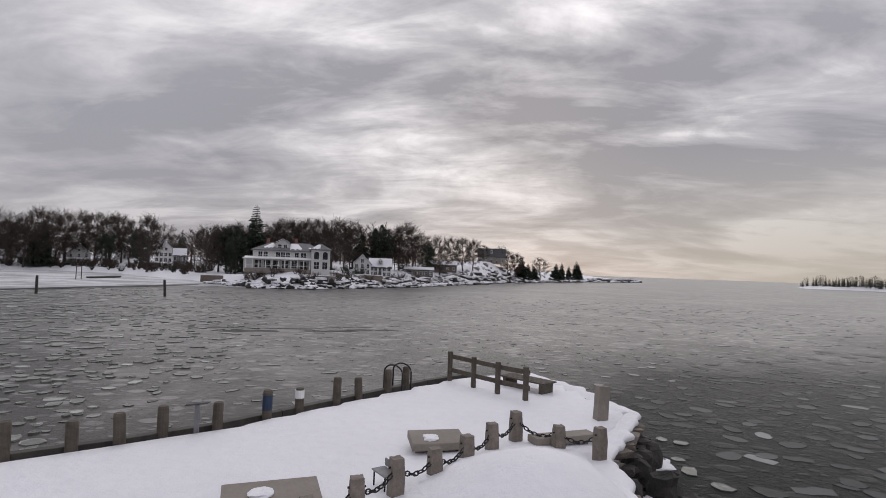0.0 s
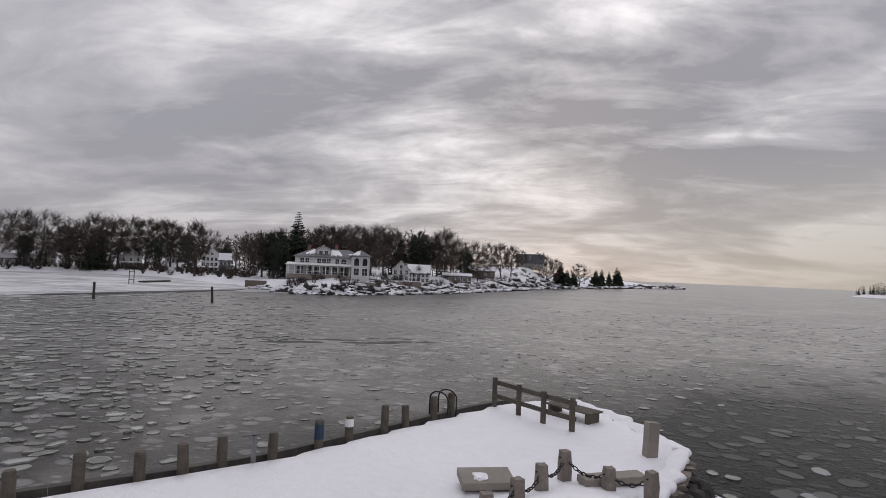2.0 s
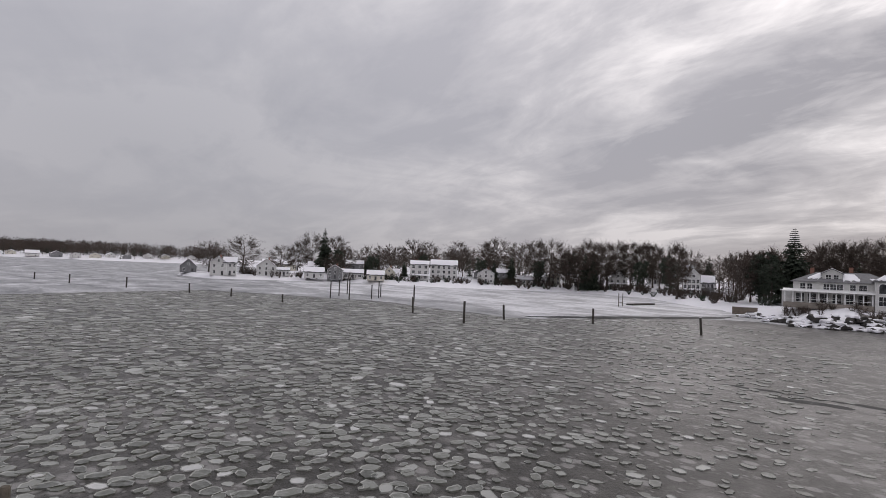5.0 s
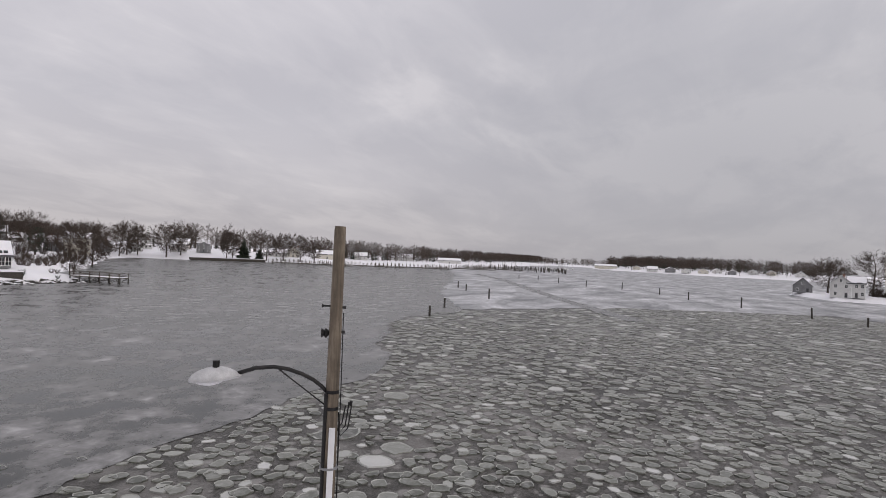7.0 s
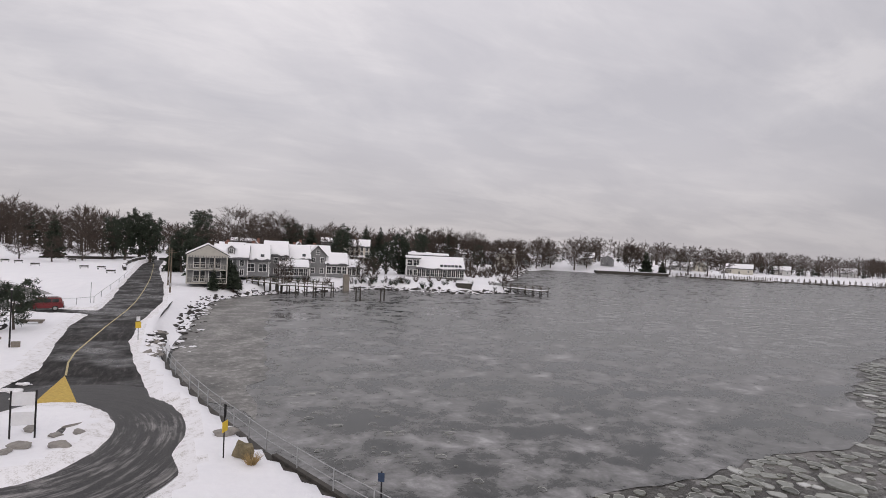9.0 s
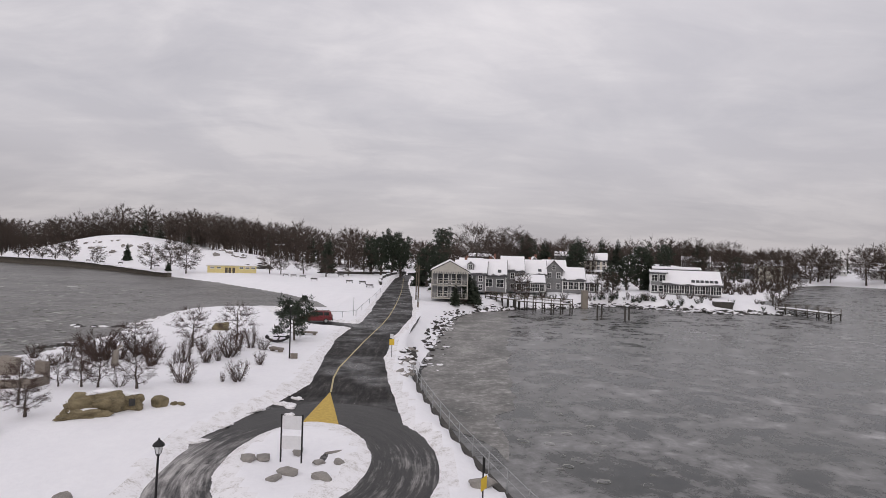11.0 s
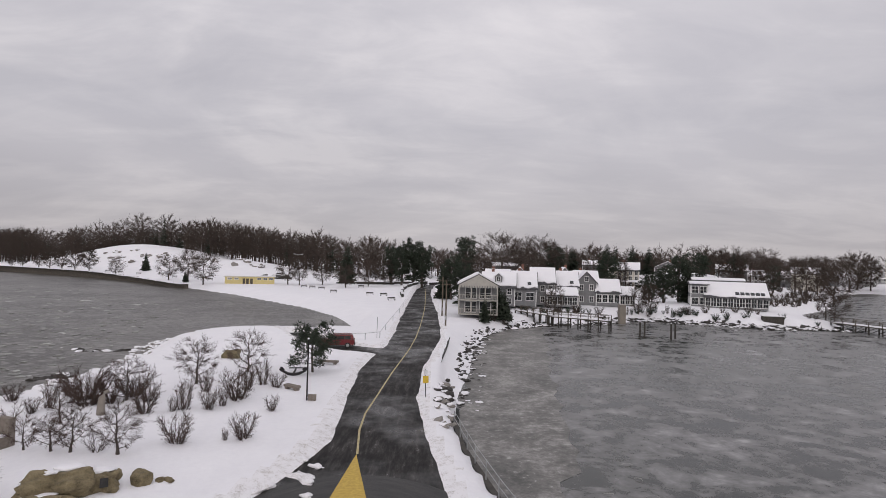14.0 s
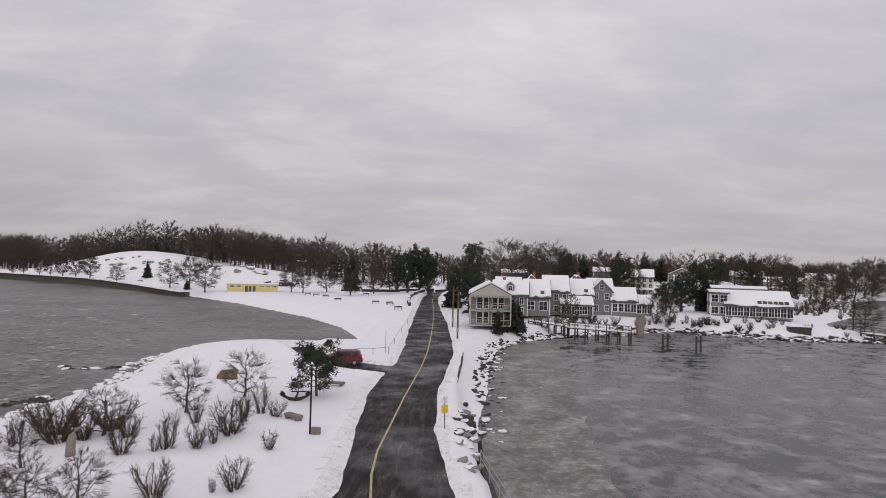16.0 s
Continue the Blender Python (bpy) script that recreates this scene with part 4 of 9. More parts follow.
def tall_pine(x, y, height, form=0, wide=1.0, z=None):
    return plant("pine_tree", PINES[form], x, y, height, wide, (x * 53 + y * 17) % 360, "tall dark pine with a dense ragged crown", "tree", "conifers", needles, z)


def shrub(x, y, height, form=0, wide=1.0):
    return plant("shrub", SHRUBS[form], x, y, height, wide, (x * 71 + y * 29) % 360, "bare reddish-brown shrub growing out of the snow", "shrub", "park shrubs", twig_red, None, 1.0)


def small_tree(x, y, height, form=0, wide=1.0):
    return plant("small_tree", BUSH_TREES[form], x, y, height, wide, (x * 71 + y * 29) % 360, "small bare bushy tree rising from the snow", "tree", "park shrubs", twig_red, None, 1.0)


def woods(name, outline, count, low, high, seed, label, conifers=0.06):
    """Far woodland, too dense to count: many slim trees joined into one mesh."""
    rng = np.random.RandomState(seed)
    lo, hi = outline.min(0), outline.max(0)
    places = []
    while len(places) < count:
        x, y = rng.uniform(lo[0], hi[0], 400), rng.uniform(lo[1], hi[1], 400)
        good = depth_inside(x, y, outline) > 0
        places += list(zip(x[good], y[good]))
    places = np.array(places[:count])
    heights = ground(places[:, 0], places[:, 1])
    kinds = []
    for m in (WOOD_TREES[0], WOOD_TREES[1], WOOD_TREES[2], SMALL_SPRUCE):
        co = np.empty(len(m.vertices) * 3)
        m.vertices.foreach_get("co", co)
        kinds.append((co.reshape(-1, 3), [tuple(p.vertices) for p in m.polygons]))
    verts, faces, slots, total = [], [], [], 0
    for i, ((x, y), z) in enumerate(zip(places, heights)):
        green = rng.rand() < conifers
        co, fs = kinds[3] if green else kinds[rng.randint(3)]
        k, a = rng.uniform(low, high) / 10 * (0.8 if green else (0.32 + 0.3 * rng.rand()) if i % 2 == 0 else 1), rng.uniform(0, 6.28)
        c, s = math.cos(a), math.sin(a)
        moved = np.stack([(co[:, 0] * c - co[:, 1] * s) * k + x, (co[:, 0] * s + co[:, 1] * c) * k + y, co[:, 2] * k + z], 1)
        verts.append(moved)
        faces += [tuple(v + total for v in f) for f in fs]
        slots += [int(green)] * len(fs)
        total += len(co)
    mesh = raw_mesh(name, np.concatenate(verts).tolist(), faces)
    mesh.materials.append(twig_brown)
    mesh.materials.append(needles)
    mesh.polygons.foreach_set("material_index", slots)
    ob = new(name, mesh)
    return tagged(ob, label, "woods", kind="stuff")


def joined(pair, name):
    """Trunk and crown of a grown tree as one mesh, for the far woods."""
    verts, faces = [], []
    for m in pair:
        first = len(verts)
        verts += [v.co.copy() for v in m.vertices]
        faces += [tuple(i + first for i in p.vertices) for p in m.polygons]
    return raw_mesh(name, verts, faces)


def grow_far(seed, height, spread, low):
    """A tree of the far woods: trunk, limbs that fill a round crown, and short twigs along its rim."""
    rng = random.Random(seed)
    made = Shape()
    made.bar(Vector((0, 0, -0.3)), Vector((0, 0, height * 0.75)), height * 0.015, height * 0.004, 3)
    heart = Vector((0, 0, height * (low + 1.0) / 2))
    for i in range(15):
        f = (i + rng.random()) / 15
        t = i * 2.4 + rng.uniform(-0.4, 0.4)
        up = -0.75 + 1.75 * f
        flat = math.sqrt(max(0.05, 1 - up * up))
        tip = heart + Vector((math.cos(t) * flat * spread * height, math.sin(t) * flat * spread * height, up * height * (1.0 - low) / 2)) * rng.uniform(0.75, 1.0)
        root = Vector((0, 0, max(height * 0.12, min(height * 0.72, tip.z - height * 0.16))))
        made.bar(root, tip, height * 0.0048, height * 0.0018, 3)
        out = (tip - heart).normalized()
        for _ in range(15):
            q = root.lerp(tip, rng.uniform(0.3, 1.0) ** 0.7)
            w = (out * 0.6 + Vector((0, 0, 0.25)) + random_way(rng) * 0.75).normalized()
            made.blade(q, q + w * height * rng.uniform(0.07, 0.15), height * 0.0052, random_way(rng).cross(w).normalized())
    return made.mesh("far_tree")


WOOD_TREES = [grow_far(41, 10.0, 0.36, 0.2), grow_far(42, 10.0, 0.30, 0.3), grow_far(43, 10.0, 0.42, 0.15)]


def grow_far_spruce(seed, height, wide):
    """A conifer of the far woods."""
    rng = random.Random(seed)
    made = Shape()
    made.bar(Vector((0, 0, -0.3)), Vector((0, 0, height * 0.9)), height * 0.015, height * 0.004, 3)
    for i in range(11):
        f = 0.08 + 0.9 * i / 11
        reach = height * wide * (1 - f) ** 0.85 + 0.1
        for k in range(8):
            t = k * 0.785 + i * 0.5 + rng.uniform(-0.2, 0.2)
            out = Vector((math.cos(t), math.sin(t), rng.uniform(-0.45, 0.05)))
            root = Vector((0, 0, height * (f + 0.03)))
            made.blade(root, root + out * reach * rng.uniform(0.8, 1.2), reach * 0.28, Vector((-math.sin(t), math.cos(t), rng.uniform(-0.6, 0.6))).normalized())
    return made.mesh("far_spruce")


SMALL_SPRUCE = grow_far_spruce(44, 10.0, 0.22)

# ---- houses ----
SHARED = {}


def shared(key, make):
    """One mesh for all alike pieces."""
    if key not in SHARED:
        bm = make()
        mesh = bpy.data.meshes.new(key)
        bm.to_mesh(mesh)
        bm.free()
        SHARED[key] = mesh
    return SHARED[key]


def framed(w, h):
    """A window frame with its cross bars, in one piece."""
    bm = bmesh.new()
    t, d = 0.12, 0.1
    xs, zs = [-w / 2 - t, -w / 2, -0.03, 0.03, w / 2, w / 2 + t], [-h / 2 - t, -h / 2, -0.03, 0.03, h / 2, h / 2 + t]
    rows = [[[bm.verts.new((x, y, z)) for x in xs] for z in zs] for y in (-d, 0.0)]
    solid = lambda i, k: 0 <= i < 5 and 0 <= k < 5 and not (i in (1, 3) and k in (1, 3))  # noqa: E731
    for i in range(5):
        for k in range(5):
            if not solid(i, k):
                continue
            near, far = rows
            bm.faces.new([near[k][i], near[k][i + 1], near[k + 1][i + 1], near[k + 1][i]])
            for di, dk, (a, b) in ((-1, 0, ((k, i), (k + 1, i))), (1, 0, ((k + 1, i + 1), (k, i + 1))), (0, -1, ((k, i + 1), (k, i))), (0, 1, ((k + 1, i), (k + 1, i + 1)))):
                if not solid(i + di, k + dk):
                    bm.faces.new([near[a[0]][a[1]], near[b[0]][b[1]], far[b[0]][b[1]], far[a[0]][a[1]]])
    bmesh.ops.delete(bm, geom=[v for v in bm.verts if not v.link_faces], context="VERTS")
    bmesh.ops.recalc_face_normals(bm, faces=bm.faces[:])
    return bm


def window(parent, m, w, h, frame_paint=None):
    """A framed window with its pane, set on a wall that looks along the local -y."""
    ob = part_mesh("window", shared("window_%.1f_%.1f" % (w, h), lambda: framed(w, h)), None, parent)
    if not ob.data.materials:
        ob.data.materials.append(frame_paint or trim_white)
    ob.matrix_local = m
    pane = part_mesh("pane", shared("pane_%.1f_%.1f" % (w, h), lambda: boxed(-w / 2, w / 2, -0.045, 0.0, -h / 2, h / 2)), window_glass, ob)
    return pane


def gable_outline(w, eave, rise):
    return [(-w / 2, 0), (w / 2, 0), (w / 2, eave), (0, eave + rise), (-w / 2, eave)]


def roof_slabs(bm, w, length, eave, rise, over, thick, lift=0.0, inset=0.0, ragged=None, m=None):
    """A folded sheet of even thickness with its ridge along y; a ragged one has slid a little at its eaves."""
    slope, half = rise / (w / 2), w / 2 + over - inset
    y0, y1 = -length / 2 - over + inset, length / 2 + over - inset
    steps, m, rings = (9 if ragged else 1), m or Matrix(), []
    for k in range(steps + 1):
        y = y0 + (y1 - y0) * k / steps
        a, b = [half * (1 - (ragged.uniform(0.0, 0.12) if ragged else 0.0)) for _ in range(2)]
        fold = [(-a, eave + rise - slope * a), (0, eave + rise), (b, eave + rise - slope * b)]
        rings.append([bm.verts.new(m @ Vector((x, y, z + lift))) for x, z in fold] + [bm.verts.new(m @ Vector((x, y, z + lift + thick))) for x, z in fold[::-1]])
    for p, q in zip(rings, rings[1:]):
        for k in range(6):
            bm.faces.new([p[k], p[(k + 1) % 6], q[(k + 1) % 6], q[k]])
    bm.faces.new(rings[0][::-1])
    bm.faces.new(rings[-1])
    bmesh.ops.recalc_face_normals(bm, faces=bm.faces[:])


def house(name, x, y, turn, w, d, eave, rise, wall, label, ridge="x", cols=4, rows=2, porch=0.0, chimney=True, dormers=0, z=None, snowed=True,
          side_cols=2, pane=(0.9, 1.4), skylights=0, gable_window=True, roof_coat=None, door=True, group="shore houses", over=0.45):
    """A timber house whose front looks along its local -y."""
    rng = random.Random(int(x * 13 + y * 7))
    z = (ground_at(x, y) if z is None else z) - 0.15
    ob = thing(name, pose(x, y, z, 0, 0, turn), label, "house", group)
    W, L = (d, w) if ridge == "x" else (w, d)
    m = pose(0, 0, 0, 0, 0, 90) if ridge == "x" else Matrix()
    bm = bmesh.new()
    prism(bm, gable_outline(W, eave, rise), -L / 2, L / 2, m)
    bmesh.ops.recalc_face_normals(bm, faces=bm.faces[:])
    part("wall", bm, wall, ob)
    bm = bmesh.new()
    roof_slabs(bm, W, L, eave, rise, over, 0.16, 0.02, m=m)
    roof = part("roof", bm, roof_coat or roof_dark, ob)
    if snowed:
        bm = bmesh.new()
        roof_slabs(bm, W, L, eave, rise, over, 0.2, 0.19, 0.12, rng, m=m)
        part("roof_snow", bm, snow, roof, "layer of snow on the roof")
    pw, ph = pane
    storey = eave / rows
    for r in range(rows):
        zc = storey * (r + 0.55)
        for c in range(cols):
            xc = -w / 2 + w * (c + 0.5) / cols
            if door and r == 0 and c == cols // 2:
                dm = part_mesh("door", shared("house_door", lambda: boxed(-0.5, 0.5, -0.08, 0, 0, 2.05, bevel=0.02)), roof_dark, ob)
                dm.matrix_local = pose(xc, -d / 2, 0.2)
                continue
            window(ob, pose(xc, -d / 2, zc), pw, min(ph, storey * 0.7))
        for c in range(side_cols):
            yc = -d / 2 + d * (c + 0.5) / side_cols
            window(ob, pose(-w / 2, yc, zc, 0, 0, -90), pw, min(ph, storey * 0.7))
            window(ob, pose(w / 2, yc, zc, 0, 0, 90), pw, min(ph, storey * 0.7))
    if ridge == "y" and gable_window and rise > 1.6:
        window(ob, pose(0, -d / 2, eave + rise * 0.32), pw, min(1.2, rise * 0.45))
    for sx in (-1, 1):
        board = part_mesh("corner_board", shared("corner_board_%.1f" % eave, lambda: boxed(-0.09, 0.09, -0.06, 0.06, 0, eave)), trim_white, ob)
        board.matrix_local = pose(sx * w / 2, -d / 2, 0)
    if chimney:
        bm = bmesh.new()
        cx = W * 0.12
        box(bm, cx - 0.35, cx + 0.35, L * 0.2 - 0.35, L * 0.2 + 0.35, eave + rise * 0.3, eave + rise + 0.9, m=m)
        box(bm, cx - 0.42, cx + 0.42, L * 0.2 - 0.42, L * 0.2 + 0.42, eave + rise + 0.9, eave + rise + 1.02, m=m)
        part("chimney", bm, brick_red, roof)
    for k in range(dormers):
        xc = -w / 2 + w * (k + 0.5) / dormers
        bm = bmesh.new()
        yc = -d * 0.28 if ridge == "x" else 0
        dw, dh = 1.7, rise * 0.45
        prism(bm, gable_outline(dw, dh, 0.7), -1.2, 1.6, pose(xc, yc, eave + rise * 0.35))
        bmesh.ops.recalc_face_normals(bm, faces=bm.faces[:])
        dormer = part("dormer", bm, wall, ob)
        bm = bmesh.new()
        roof_slabs(bm, dw, 2.8, dh, 0.7, 0.25, 0.2, 0.02, m=pose(xc, yc + 0.2, eave + rise * 0.35))
        part("roof_snow", bm, snow if snowed else roof_dark, dormer)
        window(ob, pose(xc, yc - 1.2, eave + rise * 0.35 + dh * 0.5), 0.9, max(0.5, dh * 0.7))
    for k in range(skylights):
        xc = -w * 0.02 + w * 0.48 * (k + 0.5) / skylights
        f = 0.82
        bm = boxed(-0.45, 0.45, -0.5, 0.5, 0, 0.16)
        sk = part("skylight", bm, window_glass, roof)
        sk.matrix_local = pose(xc, -d / 2 * f, eave + rise * (1 - f) + 0.40, math.degrees(math.atan2(rise, d / 2)))
    if porch:
        ph = min(storey * 0.92, 2.9)
        part("porch_floor", boxed(-w / 2, w / 2, -d / 2 - porch, -d / 2, 0.1, 0.35), trim_white, ob)
        bm = bmesh.new()
        prism(bm, [(0, ph), (0, ph + 0.75), (-porch - 0.3, ph + 0.12), (-porch - 0.3, ph)], -w / 2 - 0.2, w / 2 + 0.2, pose(0, -d / 2, 0) @ pose(0, 0, 0, 0, 0, 90))
        bmesh.ops.recalc_face_normals(bm, faces=bm.faces[:])
        part("porch_roof", bm, snow if snowed else roof_dark, ob)
        posts = max(3, int(w / 2.6) + 1)
        for k in range(posts):
            px = -w / 2 + 0.15 + (w - 0.3) * k / (posts - 1)
            post = part_mesh("porch_post", shared("porch_post_%.1f" % ph, lambda: boxed(-0.11, 0.11, -0.11, 0.11, 0.3, ph, bevel=0.02)), trim_white, ob)
            post.matrix_local = pose(px, -d / 2 - porch + 0.15, 0)
        bm = bmesh.new()
        box(bm, -w / 2, w / 2, -d / 2 - porch + 0.1, -d / 2 - porch + 0.18, 1.05, 1.13)
        for k in range(int(w / 0.5)):
            box(bm, -w / 2 + k * 0.5, -w / 2 + k * 0.5 + 0.06, -d / 2 - porch + 0.11, -d / 2 - porch + 0.17, 0.35, 1.05)
        part("porch_rail", bm, trim_white, ob)
    return ob

# ---- the pier end ----
PIER_POSTS = [(0.9, -48.3), (1.4, -47.25), (2.2, -45.9), (2.8, -45.1), (3.65, -43.8), (4.25, -42.65), (5.15, -41.35), (6.2, -40.45), (6.75, -39.5), (7.55, -38.85), (8.6, -38.05), (9.4, -36.95),
              (10.25, -35.95), (11.5, -35.0), (12.6, -34.2), (14.1, -32.5), (15.7, -30.7), (17.4, -28.8), (19.1, -26.8), (20.9, -24.8)]


def timber_post(x, y, high, seed, label="weathered round timber mooring post at the pier edge"):
    rng = random.Random(seed)
    z = 1.2
    ob = thing("mooring_post", pose(x, y, z, rng.uniform(-1.5, 1.5), rng.uniform(-1.5, 1.5), rng.uniform(0, 360)), label, "post", "pier edge posts")
    part("post_shaft", tubed([(0, 0, -2.2), (0, 0, 0.7), (0.01, 0, high - 0.06), (0.01, 0, high)], [0.15, 0.145, 0.14, 0.115], 12), old_wood, ob)
    return ob


for i, (px, py) in enumerate(PIER_POSTS):
    ob = timber_post(px, py, 1.38 + 0.08 * math.sin(i * 2.7), i)
    if i == 5:
        part("post_band", tubed([(0, 0, 0.85), (0, 0, 1.3)], 0.15, 12), dark_blue, ob, "blue painted band")
        tagged(ob, "timber mooring post painted dark blue at the pier edge")
    if i == 4:
        part("post_band", tubed([(0, 0, 0.98), (0, 0, 1.24)], 0.155, 12), trim_white, ob, "white band")
        tagged(ob, "timber mooring post with a white band at the pier edge")

# timber kerb along the pier, and the wall below it
EDGE = [(-1.7, -51.7), (0.25, -49.35), (2.22, -46.25), (4.1, -43.35), (5.3, -41.55), (6.97, -39.7), (9.15, -37.75), (12.85, -34.25), (16.95, -29.65), (20.9, -24.85), (19.9, -18), (16.5, -12), (12.8, -4), (10.0, 3), (8.0, 9)]
kerb = thing("pier_kerb", Matrix(), "dark weathered timber kerb along the pier edge", "kerb")
for (ax, ay), (bx, by) in zip(EDGE, EDGE[1:]):
    run = math.hypot(bx - ax, by - ay)
    n = max(1, round(run / 3.5))
    for k in range(n):
        mx, my = ax + (bx - ax) * (k + 0.5) / n, ay + (by - ay) * (k + 0.5) / n
        beam = part("beam", boxed(-run / n / 2 + 0.01, run / n / 2 - 0.01, -0.13, 0.13, -0.14, 0.14, bevel=0.02), pile_wood, kerb)
        beam.matrix_local = pose(mx, my, 1.74 if my < -8 else 1.6, 0, 0, math.degrees(math.atan2(by - ay, bx - ax)))
bm = bmesh.new()
prev = None
for x, y in EDGE + [(6.8, 14), (5.6, 19), (4.5, 25), (3.4, 31), (3.0, 38)]:
    pair = [bm.verts.new((x, y, -1.0)), bm.verts.new((x, y, 1.58))]
    if prev:
        bm.faces.new([prev[0], pair[0], pair[1], prev[1]])
    prev = pair
bmesh.ops.recalc_face_normals(bm, faces=bm.faces[:])
bmesh.ops.solidify(bm, geom=bm.faces[:], thickness=0.35)
tagged(part("sea_wall", bm, pile_wood, None), "dark timber and stone sea wall under the snow", "wall", kind="structure")

# rail fence across the pier end
FENCE = [(0.1, -50.1), (-0.75, -49.7), (-1.8, -48.65), (-2.77, -47.75), (-3.8, -46.95)]
fence = thing("fence", Matrix(), "weathered two-rail timber fence across the pier end", "fence")
for i, (x, y) in enumerate(FENCE):
    z = ground_at(x, y) - 0.1
    post = part("fence_post", boxed(-0.08, 0.08, -0.08, 0.08, 0, 1.32, bevel=0.015), old_wood, fence)
    post.matrix_local = pose(x, y, z, 0, 0, 32)
for (ax, ay), (bx, by) in zip(FENCE, FENCE[1:]):
    run, turn = math.hypot(bx - ax, by - ay), math.degrees(math.atan2(by - ay, bx - ax))
    for h in (0.55, 1.12):
        rail = part("rail", boxed(-run / 2 - 0.12, run / 2 + 0.12, -0.045, 0.0, -0.09, 0.09, bevel=0.01), old_wood, fence)
        rail.matrix_local = pose((ax + bx) / 2, (ay + by) / 2, ground_at((ax + bx) / 2, (ay + by) / 2) - 0.1 + h, 0, 0, turn) @ pose(0, 0.11, 0)
# low timber platform behind the fence
deck = thing("bench", pose(-4.0, -49.1, ground_at(-4.0, -49.1) - 0.05, 0, 0, -40), "low weathered timber platform bench behind the fence", "bench")
for k in range(5):
    part("plank", boxed(-1.1, 1.1, -0.42 + 0.18 * k, -0.26 + 0.18 * k, 0.42, 0.48, bevel=0.008), old_wood, deck)
for sx in (-0.9, 0.9):
    part("leg", boxed(sx - 0.08, sx + 0.08, -0.35, 0.4, 0, 0.42, bevel=0.01), old_wood, deck)

# ladder hoops
ladder = thing("boat_ladder", pose(1.15, -47.8, 1.7, 0, 0, 62), "black steel ladder hoops at the pier edge", "ladder")
for s in (-0.28, 0.28):
    part("hoop", tubed([(s, -0.45, -0.1)] + [(s, -0.45 + 0.45 * (1 - math.cos(a)), 0.75 + 0.3 * math.sin(a)) for a in np.linspace(0, math.pi, 9)] + [(s, 0.45, -1.6)], 0.03, 8), iron, ladder)
for k in range(3):
    part("rung", tubed([(-0.28, 0.45, -0.3 - 0.35 * k), (0.28, 0.45, -0.3 - 0.35 * k)], 0.02, 6), iron, ladder)


for x, y in ((5.4, -40.7), (13.0, -33.6)):
    ob = thing("plaque_stand", pose(x, y, ground_at(x, y) - 0.1), "small grey plaque on a slim post at the pier edge", "sign", "pier plaques")
    part("shaft", boxed(-0.06, 0.06, -0.04, 0.04, 0, 0.85, bevel=0.01), old_steel, ob)
    part("plate", boxed(-0.3, 0.3, -0.2, 0.2, 0, 0.03, bevel=0.008, m=pose(0, 0, 0.86, 20, 0, 40)), old_steel, ob, "small tilted grey plaque")

# granite posts with iron chain
BOLLARDS = [(0.43, -35.41), (-0.2, -36.3), (-0.74, -37.35), (-1.43, -38.29), (-2.05, -39.36), (-2.64, -40.49), (-3.28, -41.68), (-4.38, -41.18), (-5.38, -40.84)]
TOPS = []
for i, (x, y) in enumerate(BOLLARDS):
    rng = random.Random(i + 50)
    z = 1.55
    high = [1.05, 1.12, 1.15, 1.1, 1.1, 1.12, 1.15, 0.98, 1.08][i]
    ob = thing("granite_post", pose(x, y, z, rng.uniform(-1, 1), rng.uniform(-1, 1), rng.uniform(20, 40)), "rough-hewn granite post carrying an iron chain", "post", "chained granite posts")
    bm = bmesh.new()
    box(bm, -0.14, 0.14, -0.13, 0.13, -0.3, high)
    bmesh.ops.subdivide_edges(bm, edges=bm.edges[:], cuts=3, use_grid_fill=True)
    for v in bm.verts:
        v.co += Vector((rng.uniform(-1, 1), rng.uniform(-1, 1), rng.uniform(-1, 1))) * 0.009
        if v.co.z > high - 0.05:
            v.co.x, v.co.y = v.co.x * 0.86, v.co.y * 0.86
    part("shaft", bm, granite, ob)
    part("eye_bolt", tubed([(-0.17, 0, high - 0.18), (0.17, 0, high - 0.18)], 0.022, 6), iron, ob)
    TOPS.append(Vector((x, y, z + high - 0.18)))


def link_ring():
    bm = bmesh.new()
    n, m = 10, 5
    rings = []
    for k in range(n):
        a = 2 * math.pi * k / n
        c = Vector((0.085 * math.cos(a), 0.045 * math.sin(a), 0))
        o = Vector((math.cos(a), math.sin(a), 0))
        rings.append([bm.verts.new(c + 0.017 * (math.cos(2 * math.pi * j / m) * o + math.sin(2 * math.pi * j / m) * Vector((0, 0, 1)))) for j in range(m)])
    for k in range(n):
        for j in range(m):
            bm.faces.new([rings[k][j], rings[(k + 1) % n][j], rings[(k + 1) % n][(j + 1) % m], rings[k][(j + 1) % m]])
    bmesh.ops.recalc_face_normals(bm, faces=bm.faces[:])
    return bm


for a, b in zip(TOPS, TOPS[1:]):
    run = (b - a).length
    chain = thing("chain", pose(a.x, a.y, a.z), "sagging black iron chain between granite posts", "chain", "chains between the posts")
    n = max(6, int(run * 1.12 / 0.135))
    way = (b - a) / run
    for k in range(n):
        f = (k + 0.5) / n
        sag = -0.34 * run / 1.6 * (1 - (2 * f - 1) ** 2)
        slope = -0.34 * run / 1.6 * (-4 * (2 * f - 1)) / run
        p = (b - a) * f + Vector((0, 0, sag))
        ob = part_mesh("link", shared("chain_link", link_ring), iron, chain)
        turn = Vector((way.x, way.y, way.z + slope)).to_track_quat("X", "Z").to_matrix().to_4x4()
        ob.matrix_local = Matrix.Translation(p) @ turn @ pose(0, 0, 0, 0 if k % 2 else 90)


